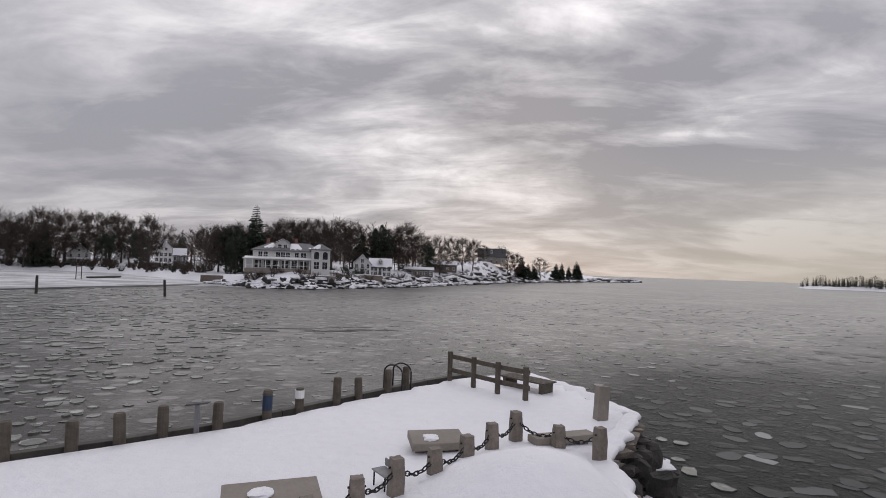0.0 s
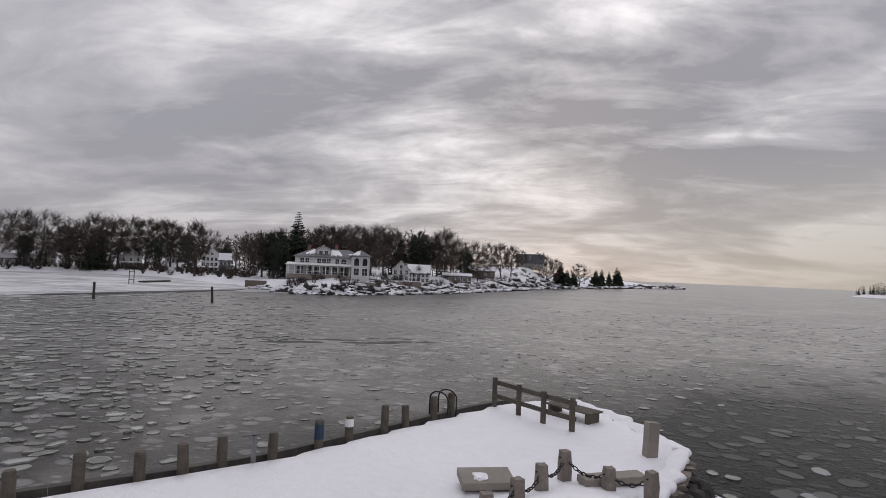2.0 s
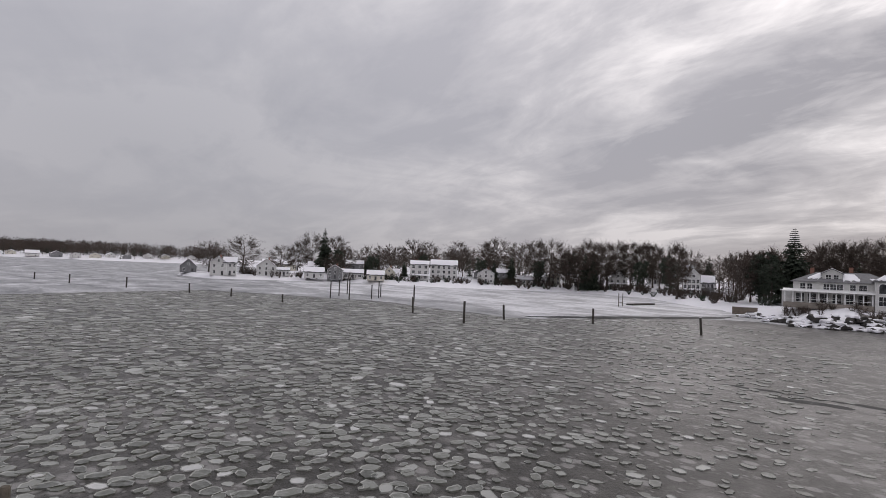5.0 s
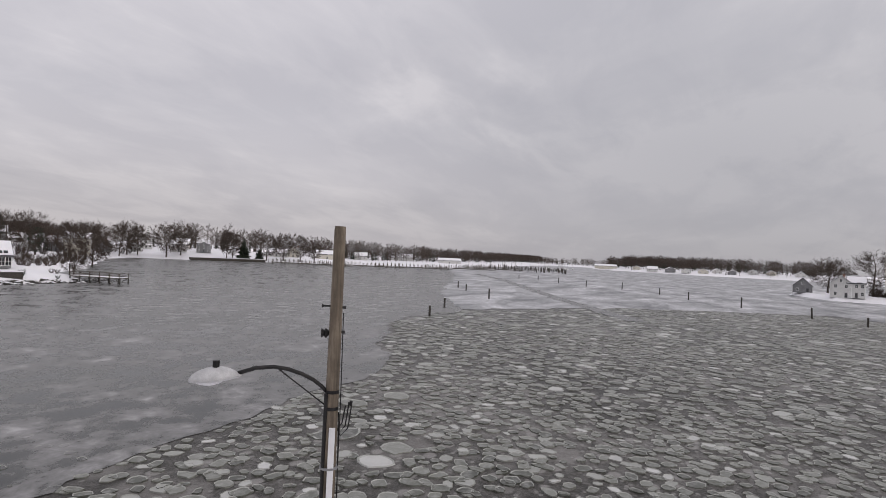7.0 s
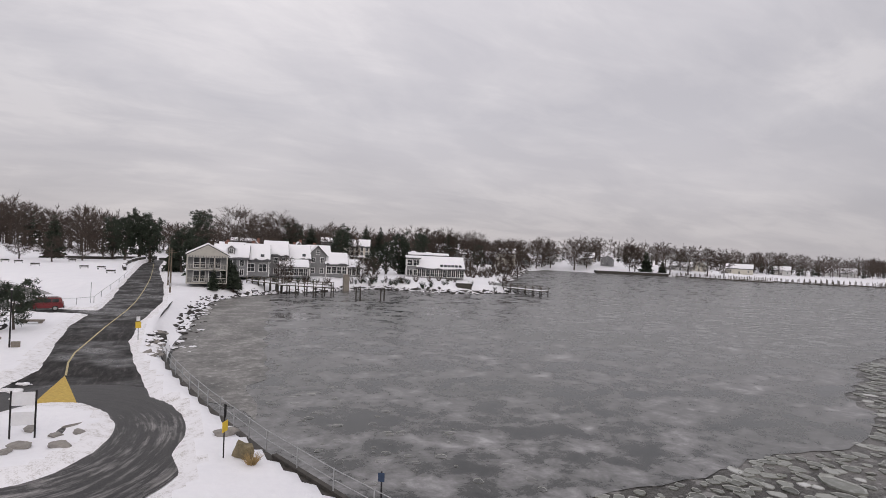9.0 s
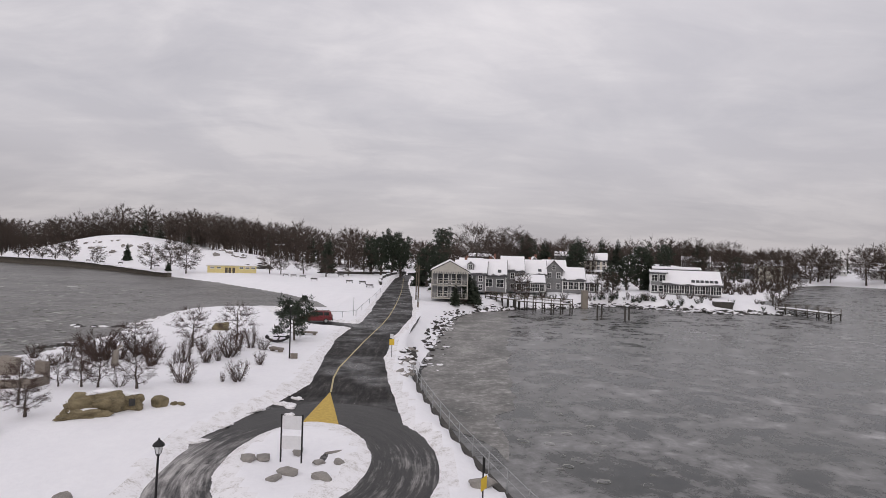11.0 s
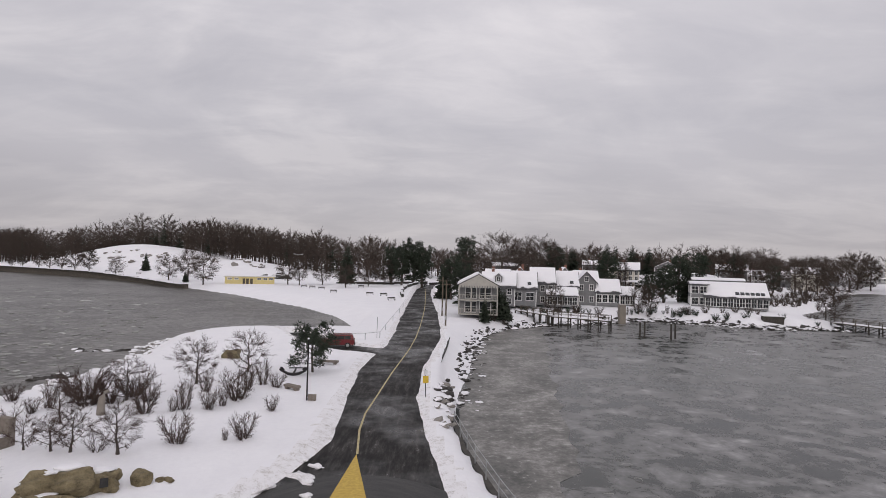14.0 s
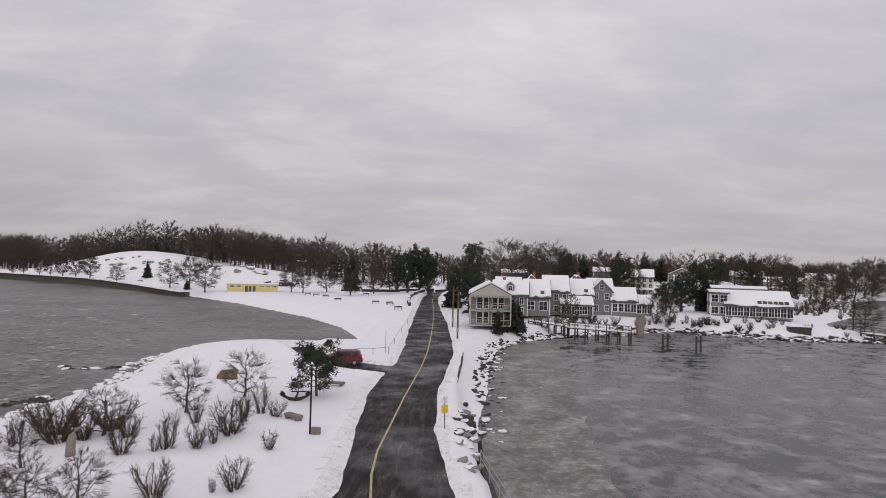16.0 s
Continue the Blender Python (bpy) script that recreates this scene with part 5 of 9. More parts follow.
def stone_table(x, y, turn, w, d, high, tilt, label):
    ob = thing("stone_bench", pose(x, y, ground_at(x, y) - 0.1, 0, 0, turn), label, "bench", "stone benches")
    top = boxed(-w / 2, w / 2, -d / 2, d / 2, high, high + 0.2, bevel=0.03, m=pose(0, 0, 0, tilt))
    part("slab", top, sandstone, ob)
    for s in (-1, 1):
        part("foot", boxed(s * w * 0.3 - 0.16, s * w * 0.3 + 0.16, -d * 0.3, d * 0.3, 0, high + 0.03, bevel=0.02), granite, ob)
    bm = bmesh.new()
    stone(bm, (w * 0.16, d * 0.26, 0.05), (w * 0.12, d * 0.12, high + 0.2), x + y, 0.3)
    part("snow_patch", bm, snow, ob)
    return ob


stone_table(-1.2, -40.6, 18, 1.4, 0.9, 0.24, -6, "pale stone slab bench with a patch of snow")
stone_table(1.5, -36.5, 26, 1.8, 0.9, 0.26, -6, "pale stone slab bench with a patch of snow")
stone_table(-4.55, -41.75, 26, 1.9, 0.5, 0.16, 0, "long grey granite bench half buried in snow")

# small metal seat
seat = thing("park_bench", pose(-0.42, -37.8, ground_at(-0.42, -37.8) - 0.12, 0, 0, 130), "small grey metal bench behind the chain", "bench")
part("seat", boxed(-0.3, 0.3, -0.16, 0.16, 0.42, 0.45, bevel=0.01), old_steel, seat)
part("backrest", boxed(-0.3, 0.3, 0.16, 0.19, 0.46, 0.62, bevel=0.01), old_steel, seat)
for sx in (-0.24, 0.24):
    for sy in (-0.12, 0.16):
        part("leg", tubed([(sx, sy, -0.1), (sx, sy, 0.44)], 0.018, 6), iron, seat)

# upright stone slab and the dry-stone wall at the corner
pillar = thing("stone_slab", pose(-6.1, -44.7, 1.5, 3, -4, 25), "upright tan granite slab at the pier corner", "stone")
bm = bmesh.new()
box(bm, -0.2, 0.2, -0.15, 0.15, -0.2, 1.42)
bmesh.ops.subdivide_edges(bm, edges=bm.edges[:], cuts=2, use_grid_fill=True)
for v in bm.verts:
    v.co += Vector((random.uniform(-1, 1), random.uniform(-1, 1), random.uniform(-1, 1))) * 0.015
part("slab", bm, sandstone, pillar)

CORNER = [(-4.2, -52.4), (-5.7, -50.7), (-6.6, -48.9), (-7.65, -45.7), (-5.75, -41.0), (-5.85, -38.3), (-9.4, -30)]
stones = thing("stone_wall", Matrix(), "dry-stone sea wall of dark wet rocks capped with snow", "wall")
rng = random.Random(77)
for (ax, ay), (bx, by) in zip(CORNER, CORNER[1:]):
    run = math.hypot(bx - ax, by - ay)
    nx_, ny_ = (by - ay) / run, -(bx - ax) / run
    for layer, zz in enumerate((1.50, 1.05, 0.55, 0.05)):
        n = int(run / 0.46)
        for k in range(n):
            f = (k + rng.random() * 0.6) / n
            bm = bmesh.new()
            s = rng.uniform(0.20, 0.42)
            out = 0.06 - 0.14 * layer + rng.uniform(-0.06, 0.06)
            centre = (ax + (bx - ax) * f + nx_ * out, ay + (by - ay) * f + ny_ * out, zz + rng.uniform(-0.08, 0.08))
            stone(bm, (s, s * rng.uniform(0.5, 1.0), s * rng.uniform(0.45, 0.75)), centre, rng.uniform(0, 90), 0.5, 1)
            bit = part("rock", bm, wet_rock if layer else granite, stones)
            if layer == 3 and k % 3 == 0:
                bm = bmesh.new()
                stone(bm, (s * 1.3, s * 1.0, 0.06), (centre[0], centre[1], centre[2] + s * 0.4), rng.uniform(0, 90), 0.5, 2)
                part("snow_cap", bm, snow, bit, smooth=False)
# the snow that lies along the top of the wall, broken where the stones stand through
rims, along = [], 0.0
for (ax, ay), (bx, by) in zip(CORNER, CORNER[1:]):
    run = math.hypot(bx - ax, by - ay)
    nx_, ny_ = -(by - ay) / run, (bx - ax) / run
    for k in range(int(run / 0.22)):
        f = k * 0.22 / run
        x, y, along = ax + (bx - ax) * f, ay + (by - ay) * f, along + 0.22
        outer = 0.02 + 0.32 * noise.noise(Vector((along * 1.3, 0, 5))) + rng.uniform(-0.05, 0.05)
        top = 1.84 + 0.08 * noise.noise(Vector((along * 0.9, 3, 0)))
        rims.append([(x - nx_ * 0.68, y - ny_ * 0.68, top - 0.10), (x - nx_ * 0.45, y - ny_ * 0.45, top + 0.02), (x + nx_ * (outer - 0.07), y + ny_ * (outer - 0.07), top + 0.02), (x + nx_ * outer, y + ny_ * outer, top - 0.05), (x + nx_ * (outer - 0.03), y + ny_ * (outer - 0.03), top - 0.14)])
bm = bmesh.new()
rims = [[bm.verts.new(p) for p in r] for r in rims]
for r0, r1 in zip(rims, rims[1:]):
    for k in range(4):
        bm.faces.new([r0[k], r1[k], r1[k + 1], r0[k + 1]])
bmesh.ops.recalc_face_normals(bm, faces=bm.faces[:])
part("snow_cover", bm, snow, stones, "snow lying along the top of the wall", smooth=True)


def rock(x, y, z, size, seed, mat, label, capped=True, group="", category="rock"):
    ob = thing("rock", pose(x, y, z, 0, 0, seed * 77 % 360), label, category, group)
    bm = bmesh.new()
    stone(bm, size, (0, 0, 0), seed, 0.3)
    part("stone", bm, mat, ob)
    if capped:
        bm = bmesh.new()
        stone(bm, (size[0] * 0.86, size[1] * 0.86, size[2] * 0.35), (0, 0, size[2] * 0.62), seed + 3, 0.25)
        part("snow_cap", bm, snow, ob)
    return ob


for i in range(12):
    f = i / 12
    rock(-8.1 - 0.5 * random.random() + 1.7 * f, -46.2 + 6.8 * f, 0.02 + 0.2 * random.random(), (0.5 + 0.45 * random.random(), 0.35 + 0.2 * random.random(), 0.16 + 0.1 * random.random()), i + 3, wet_rock,
         "flat dark wet shore rock with snow on it", i % 3 != 1, "rocks below the wall")
for i in range(7):
    rock(-7.75 + 0.3 * i * random.random(), -45.8 + 0.85 * i, 0.75, (0.42, 0.36, 0.5), i + 43, wet_rock, "black weed-covered rock against the sea wall", False, "rocks below the wall")

# ---- the street lamp on its pole ----
pole = thing("street_lamp", pose(8.84, -18.82, 3.64) @ Matrix.Scale(0.79, 4), "weathered timber utility pole with a street lamp arm", "street lamp")
part("pole", tubed([(0, 0, -2.8), (0.01, 0, 4), (0.0, 0, 7.0), (0.01, 0.01, 9.9), (0.01, 0.01, 9.97)], [0.150, 0.132, 0.118, 0.104, 0.096], 18), pole_wood, pole)
OUT, SIDE, FRONT = Vector((-0.74, 0.67, 0)), Vector((-0.57, 0.82, 0)), Vector((-0.82, -0.57, 0))


def on_pole(s, z, across=0.0):
    """A place along the lamp's arm."""
    return OUT * s + Vector((-OUT.y, OUT.x, 0)) * across + Vector((0, 0, z))


part("arm", tubed([tuple(on_pole(s, z)) for s, z in ((0.09, 6.96), (0.2, 7.08), (0.35, 7.2), (0.55, 7.31), (0.8, 7.41), (1.05, 7.46), (1.35, 7.45), (1.64, 7.37))], 0.036, 10), iron, pole, "black curved steel arm", smooth=True)
part("brace", tubed([tuple(on_pole(0.98, 7.43)), tuple(on_pole(0.1, 6.72))], 0.014, 6), iron, pole)
for z in (6.68, 6.98):
    part("pole_band", tubed([(0, 0, z - 0.03), (0, 0, z + 0.03)], 0.126, 18), iron, pole)
bm = bmesh.new()
made = bmesh.ops.create_uvsphere(bm, u_segments=24, v_segments=12, radius=1.0)["verts"]
for v in made:
    along, across, up = v.co.x, v.co.y, v.co.z
    taper = 1.0 if along > 0 else 1.0 - 0.55 * along * along
    ridge = 1 + 0.03 * math.cos(9 * math.atan2(across, max(up, 0.01)))
    v.co = on_pole(1.98 + 0.42 * along, 7.30 + (up * 0.20 if up > 0 else up * 0.05) * taper * ridge - 0.03 * along, across * 0.20 * taper)
head = part("lamp_head", bm, pale_metal, pole, "ribbed silver lamp head with snow", smooth=True)
bm = bmesh.new()
made = bmesh.ops.create_uvsphere(bm, u_segments=14, v_segments=8, radius=1.0)["verts"]
for v in made:
    v.co = on_pole(2.08 + 0.22 * v.co.x, 7.27 + 0.08 * v.co.z, 0.14 * v.co.y)
part("lens", bm, sign_white, head, smooth=True)
part("photocell", tubed([tuple(on_pole(1.98, 7.46)), tuple(on_pole(1.98, 7.6))], 0.055, 12), iron, head)
part("cable_guard", boxed(-0.055, 0.055, -0.02, 0.03, -2.3, 6.35, bevel=0.01, m=Matrix.Translation(FRONT * 0.125 - SIDE * 0.03) @ pose(0, 0, 0, 0, 0, -55)), sign_white, pole, "white plastic cable guard")
for z in (1.2, 3.4, 5.6):
    part("guard_strap", tubed([(0, 0, z), (0, 0, z + 0.035)], 0.168, 16), old_steel, pole)
spot = SIDE * 0.105 + FRONT * 0.075
part("conduit", tubed([(spot.x, spot.y, -2.3), (spot.x, spot.y, 6.95)], 0.036, 8), iron, pole)
for reach, high in ((0.155, 8.4), (0.175, 6.6)):
    spot = -SIDE * reach
    part("cable", tubed([tuple(-SIDE * 0.13 + Vector((0, 0, high))), (spot.x, spot.y, high - 1.6), (spot.x * 1.15, spot.y * 1.15, 2.0), (spot.x * 1.2, spot.y * 1.2, -2.2)], 0.010, 5), iron, pole)
for drop, wide, high in ((0.0, 0.20, 6.72), (0.10, 0.26, 6.78), (0.18, 0.31, 6.74)):
    part("cable", tubed([tuple(-SIDE * 0.08 + Vector((0, 0, 6.42 - drop * 0.3))), tuple(-SIDE * (wide * 0.6) + Vector((0, 0, 6.28 - drop * 0.6))), tuple(-SIDE * wide + Vector((0, 0, 6.4 - drop * 0.5))),
                         tuple(-SIDE * (wide + 0.05) + Vector((0, 0, high)))], 0.013, 6), iron, pole)
part("cable_tail", tubed([tuple(-SIDE * 0.33 + Vector((0, 0, 6.72))), tuple(-SIDE * 0.35 + Vector((0, 0, 6.8)))], 0.03, 6), iron, pole)
part("pin", tubed([tuple(SIDE * 0.09 + Vector((0, 0, 8.52))), tuple(SIDE * 0.22 + Vector((0, 0, 8.52))), tuple(SIDE * 0.26 + Vector((0, 0, 8.52)))], [0.018, 0.018, 0.04], 8), iron, pole)
part("insulator", tubed([tuple(SIDE * 0.1 + Vector((0, 0, 8.03))), tuple(SIDE * 0.17 + Vector((0, 0, 8.03))), tuple(SIDE * 0.2 + Vector((0, 0, 8.03))), tuple(SIDE * 0.25 + Vector((0, 0, 8.03)))], [0.03, 0.095, 0.055, 0.09], 10), iron, pole)
for z in (8.5, 8.05):
    part("bolt", tubed([tuple(-SIDE * 0.09 + Vector((0, 0, z))), tuple(-SIDE * 0.17 + Vector((0, 0, z)))], [0.02, 0.032], 8), iron, pole)

# ---- turning circle and road ----
paint = thing("road_marking", Matrix(), "worn yellow hatched triangle painted on the road", "marking")
bm = bmesh.new()
f = bm.faces.new([bm.verts.new(p) for p in ((-3.3, 28.3, 1.872), (-3.85, 20.9, 1.872), (-1.55, 20.4, 1.872))])
part("triangle", bm, road_yellow, paint)
bm = bmesh.new()
LINE = [(-3.25, 28.3), (-3.75, 33), (-3.85, 37), (-3.5, 43), (-3.0, 52), (-2.4, 60), (-1.9, 67), (-1.4, 78), (-1.15, 92), (-1.0, 110), (-1.0, 131), (-1.4, 167), (-2.3, 212)]
prev = None
for (x, y), wide in zip(LINE, [0.07] * 5 + [0.075] * 8):
    for off in (0.0,):
        pair = [bm.verts.new((x - wide, y, 1.874)), bm.verts.new((x + wide, y, 1.874))]
    if prev:
        bm.faces.new([prev[0], prev[1], pair[1], pair[0]])
    prev = pair
part("centre_line", bm, road_line, paint, "worn pale double line")

sign = thing("notice_board", pose(-3.07, 14.5, ground_at(-3.07, 14.5) - 0.1, 0, 0, -6), "blank white notice boards between two dark posts on the snowy island", "sign")
for s in (-0.52, 0.52):
    part("post", boxed(s - 0.035, s + 0.035, -0.035, 0.035, -0.2, 2.45, bevel=0.008), iron, sign)
part("board", boxed(-0.48, 0.48, -0.03, 0.0, 1.72, 2.38, bevel=0.006), sign_white, sign)
part("board", boxed(-0.48, 0.48, -0.028, 0.0, 0.75, 1.4, bevel=0.006), sign_white, sign)
for i, (x, y, a, b, c) in enumerate([(-5.2, 12.8, 0.45, 0.4, 0.2), (-4.6, 13.3, 0.36, 0.4, 0.22), (-3.2, 14.5, 0.62, 0.3, 0.18), (-3.1, 11.8, 0.55, 0.36, 0.2), (-3.5, 10.9, 0.45, 0.3, 0.16),
                                     (-1.4, 10.9, 0.75, 0.3, 0.22), (-1.9, 13.2, 0.34, 0.25, 0.15), (-0.9, 12.9, 0.4, 0.24, 0.16), (-1.3, 14.6, 0.6, 0.1, 0.1)]):
    x, y = x + 0.2, y + 1.3
    rock(x, y, ground_at(x, y) + c * 0.25, (a, b, c), i + 60, pale_rock, "flat grey stone set in the snow of the traffic island", False, "stones on the island")


def road_sign(x, y, z, turn, high, mat, w, h, label):
    ob = thing("road_sign", pose(x, y, z, 0, -1.5, turn), label, "sign", "roadside signs")
    part("post", boxed(-0.03, 0.03, -0.02, 0.02, -0.3, high, bevel=0.006), iron, ob)
    part("plate", boxed(-w / 2, w / 2, -0.035, -0.022, high - h - 0.05, high - 0.05, bevel=0.004), mat, ob)
    return ob


ob = road_sign(5.65, 8.6, ground_at(5.65, 8.6), 55, 2.55, iron, 0.2, 0.6, "dark post with a yellow warning plate by the turning circle")
part("plate", boxed(-0.24, 0.24, -0.045, -0.03, 1.25, 1.75, bevel=0.004), sign_yellow, ob)
ob = road_sign(0.62, 41.8, ground_at(0.62, 41.8), 8, 2.3, sign_white, 0.32, 0.42, "leaning post with white and yellow plates beside the road")
part("plate", boxed(-0.24, 0.24, -0.045, -0.03, 1.15, 1.75, bevel=0.004), sign_yellow, ob)
road_sign(10.7, 1.2, ground_at(9.9, 1.2), -40, 1.6, dark_blue, 0.26, 0.34, "small blue sign by the railing")
rock(6.5, 8.7, ground_at(6.5, 8.7) + 0.25, (0.6, 0.42, 0.55), 81, boulder_stone, "pointed tan boulder in the snow by the railing", False)
rock(6.1, 12.0, ground_at(6.1, 12.0) + 0.15, (0.75, 0.3, 0.3), 82, pale_rock, "flat grey stone in the snow by the railing", False)
tuft = thing("grass_tuft", pose(6.8, 7.6, ground_at(6.8, 7.6)), "dry golden grass tuft poking out of the snow", "grass")
s = Shape()
for k in range(160):
    a, r = random.uniform(0, 6.28), random.uniform(0, 0.16)
    base = Vector((r * math.cos(a), r * math.sin(a), 0))
    out = Vector((math.cos(a) * random.uniform(0.1, 0.5), math.sin(a) * random.uniform(0.1, 0.5), random.uniform(0.35, 0.6)))
    s.blade(base, base + out, 0.018, random_way(random).cross(out).normalized())
part_mesh("foliage", s.mesh("foliage"), dry_grass, tuft)

# railing along the water
RAIL = [(2.8, 35.2), (3.8, 28.0), (4.65, 23.2), (5.55, 18.8), (6.65, 14.2), (7.75, 9.8), (9.6, 4.0), (12.4, -3.4), (15.9, -10.8)]
railing = thing("railing", Matrix(), "thin galvanised pipe railing along the water edge", "railing")
spots = []
for (ax, ay), (bx, by) in zip(RAIL, RAIL[1:]):
    n = max(1, round(math.hypot(bx - ax, by - ay) / 2.6))
    spots += [(ax + (bx - ax) * k / n, ay + (by - ay) * k / n) for k in range(n)]
spots.append(RAIL[-1])
for (ax, ay), (bx, by) in zip(spots, spots[1:]):
    za, zb = 1.7, 1.7
    part("post", tubed([(ax, ay, za - 0.5), (ax, ay, za + 1.0)], 0.035, 8), steel, railing)
    for h in (0.5, 0.95):
        part("rail", tubed([(ax, ay, za + h), (bx, by, zb + h)], 0.022, 6), steel, railing)

# lantern on its iron post
lantern = thing("lantern_post", pose(-6.7, 8.2, ground_at(-6.7, 8.2), 0, 1.5, 0), "black cast-iron lantern post in the snow", "street lamp")
part("post", tubed([(0, 0, -0.3), (0, 0, 0.35), (0, 0, 0.4), (0, 0, 2.7)], [0.09, 0.09, 0.05, 0.038], 12), iron, lantern)
cage = part("lantern_cage", tubed([(0, 0, 2.7), (0, 0, 2.78)], [0.06, 0.1], 6), iron, lantern)
for k in range(6):
    a = k * math.pi / 3
    part("bar", tubed([(0.1 * math.cos(a), 0.1 * math.sin(a), 2.78), (0.17 * math.cos(a), 0.17 * math.sin(a), 3.08)], 0.009, 5), iron, cage)
part("glass", tubed([(0, 0, 2.785), (0, 0, 3.075)], [0.085, 0.15], 6), sign_white, cage)
part("cap", tubed([(0, 0, 3.08), (0, 0, 3.16), (0, 0, 3.26), (0, 0, 3.3), (0, 0, 3.36)], [0.22, 0.19, 0.08, 0.03, 0.035], 12), iron, lantern)

# the big boulder with its plate
big = thing("boulder", pose(-15.4, 21.1, ground_at(-15.4, 21.1) + 0.25, 0, 0, 15) @ Matrix.Scale(0.86, 4), "large mossy tan boulder with a bronze plate", "boulder")
for i, (p, size) in enumerate((((-0.6, 0, 0.25), (1.7, 1.1, 0.85)), ((1.1, 0.3, 0.15), (1.2, 0.8, 0.65)), ((-1.7, 0.2, 0.0), (1.1, 0.9, 0.5)), ((-0.9, -0.9, -0.25), (1.5, 0.6, 0.4)), ((-1.6, -1.3, -0.35), (1.2, 0.35, 0.25)))):
    bm = bmesh.new()
    stone(bm, size, p, i + 91, 0.36, 4)
    for v in bm.verts:
        v.co += v.normal * (0.10 * abs(noise.noise(v.co * 2.3)) + 0.05 * noise.noise(v.co * 6.0) - 0.06 * (noise.cell(v.co * 1.4) > 0.2))
    part("rock_mass", bm, boulder_stone, big, smooth=False)
part("plate", boxed(-0.2, 0.2, -0.03, 0.0, -0.24, 0.24, bevel=0.008, m=pose(1.55, -0.42, 0.3, -20, 0, 12)), iron, big, "dark bronze plate")
for spot, size, sd in (((-1.0, -0.25, 0.98), (0.4, 0.14, 0.1), 4), ((-0.3, 0.45, 0.96), (0.8, 0.35, 0.16), 5), ((1.2, 0.5, 0.66), (0.7, 0.4, 0.14), 6), ((-1.9, 0.1, 0.40), (0.7, 0.4, 0.14), 7), ((-1.3, -1.0, 0.03), (0.9, 0.25, 0.12), 8)):
    bm = bmesh.new()
    stone(bm, size, spot, sd, 0.35, 3)
    part("snow_patch", bm, snow, big, smooth=True)
for x, y, a, b in ((-5.6, 24.6, 1.1, 0.55), (-7.4, 23.0, 0.9, 0.5), (-8.6, 19.8, 1.0, 0.5), (-5.2, 26.2, 0.5, 0.3), (-6.3, 27.4, 0.7, 0.35), (-4.9, 22.4, 0.4, 0.25), (-8.9, 17.3, 0.8, 0.4)):
    ob = thing("snow_lump", pose(x, y, 1.87, 0, 0, x * 40 % 180), "lump of ploughed snow lying on the asphalt", "snow", "snow lumps on the road")
    bm = bmesh.new()
    stone(bm, (a, b, 0.13), (0, 0, 0), x + y, 0.5, 3)
    part("lump", bm, snow_worn, ob, smooth=True)
for x, y, a, b, c, sd in ((-13.1, 22.6, 0.55, 0.5, 0.45, 5), (-12.3, 22.9, 0.22, 0.2, 0.16, 6), (-11.9, 23.0, 0.45, 0.18, 0.12, 7), (-13.7, 23.4, 0.3, 0.3, 0.2, 8)):
    rock(x, y, ground_at(x, y) + c * 0.4, (a, b, c), sd + 100, boulder_stone, "tan stone beside the large boulder", False, "stones by the boulder")
for x, y, a, sd in ((-11.2, 9.9, 0.5, 1), (-10.3, 8.3, 0.55, 2), (-9.1, 7.0, 0.6, 3), (-19.5, 17.0, 0.9, 4), (-20.8, 17.6, 0.7, 5)):
    rock(x, y, ground_at(x, y) + 0.12, (a, a * 0.8, a * 0.6), sd + 110, pale_rock, "grey boulder in the snow beside the path", sd > 2, "grey boulders by the path")

# carved stones near the cove
carved = thing("granite_chair", pose(-23.6, 27.0, ground_at(-23.6, 27.0) - 0.1, 0, 0, -20), "stepped grey granite seat with snow on it", "seat")
part("seat", boxed(-0.55, 0.55, -0.7, 0.3, 0, 0.75, bevel=0.04), granite, carved)
part("backrest", boxed(-0.5, 0.5, 0.3, 0.7, 0, 1.75, bevel=0.05), granite, carved)
part("snow_layer", boxed(-0.48, 0.48, -0.6, 0.25, 0.75, 0.88, bevel=0.04), snow, carved)
low = thing("low_wall", pose(-26.5, 26.5, ground_at(-26.5, 26.5) - 0.2, 0, 0, 12), "low granite wall with a snow coping", "wall")
for k in range(4):
    part("block", boxed(-2.4 + 1.2 * k + 0.02, -1.2 + 1.2 * k - 0.02, -0.35, 0.35, 0, 0.9, bevel=0.04), granite, low)
part("snow_coping", boxed(-2.4, 2.4, -0.33, 0.33, 0.9, 1.05, bevel=0.05), snow, low)
slab = thing("stone_slab", pose(-28.5, 31.4, ground_at(-28.5, 31.4) - 0.1, 0, 6, -10), "broad upright tan stone slab by the cove", "stone")
part("slab", boxed(-0.7, 0.7, -0.25, 0.25, 0, 1.5, bevel=0.05), sandstone, slab)
figure = thing("sculpture", pose(-21.7, 33.7, ground_at(-21.7, 33.7) - 0.1, 0, 0, 20), "curved pale marble sculpture standing in the snow", "sculpture")
part("figure", tubed([(0, 0, 0), (-0.02, 0, 0.4), (0.0, 0, 0.9), (0.05, 0, 1.3), (0.2, 0, 1.62), (0.42, 0, 1.72), (0.5, 0, 1.6)], [0.3, 0.26, 0.24, 0.2, 0.13, 0.08, 0.03], 10), sandstone, figure, smooth=True)
rock(-21.7, 58.1, ground_at(-21.7, 58.1) + 0.3, (1.15, 0.8, 0.75), 131, boulder_stone, "tan boulder behind the bare bush", False)

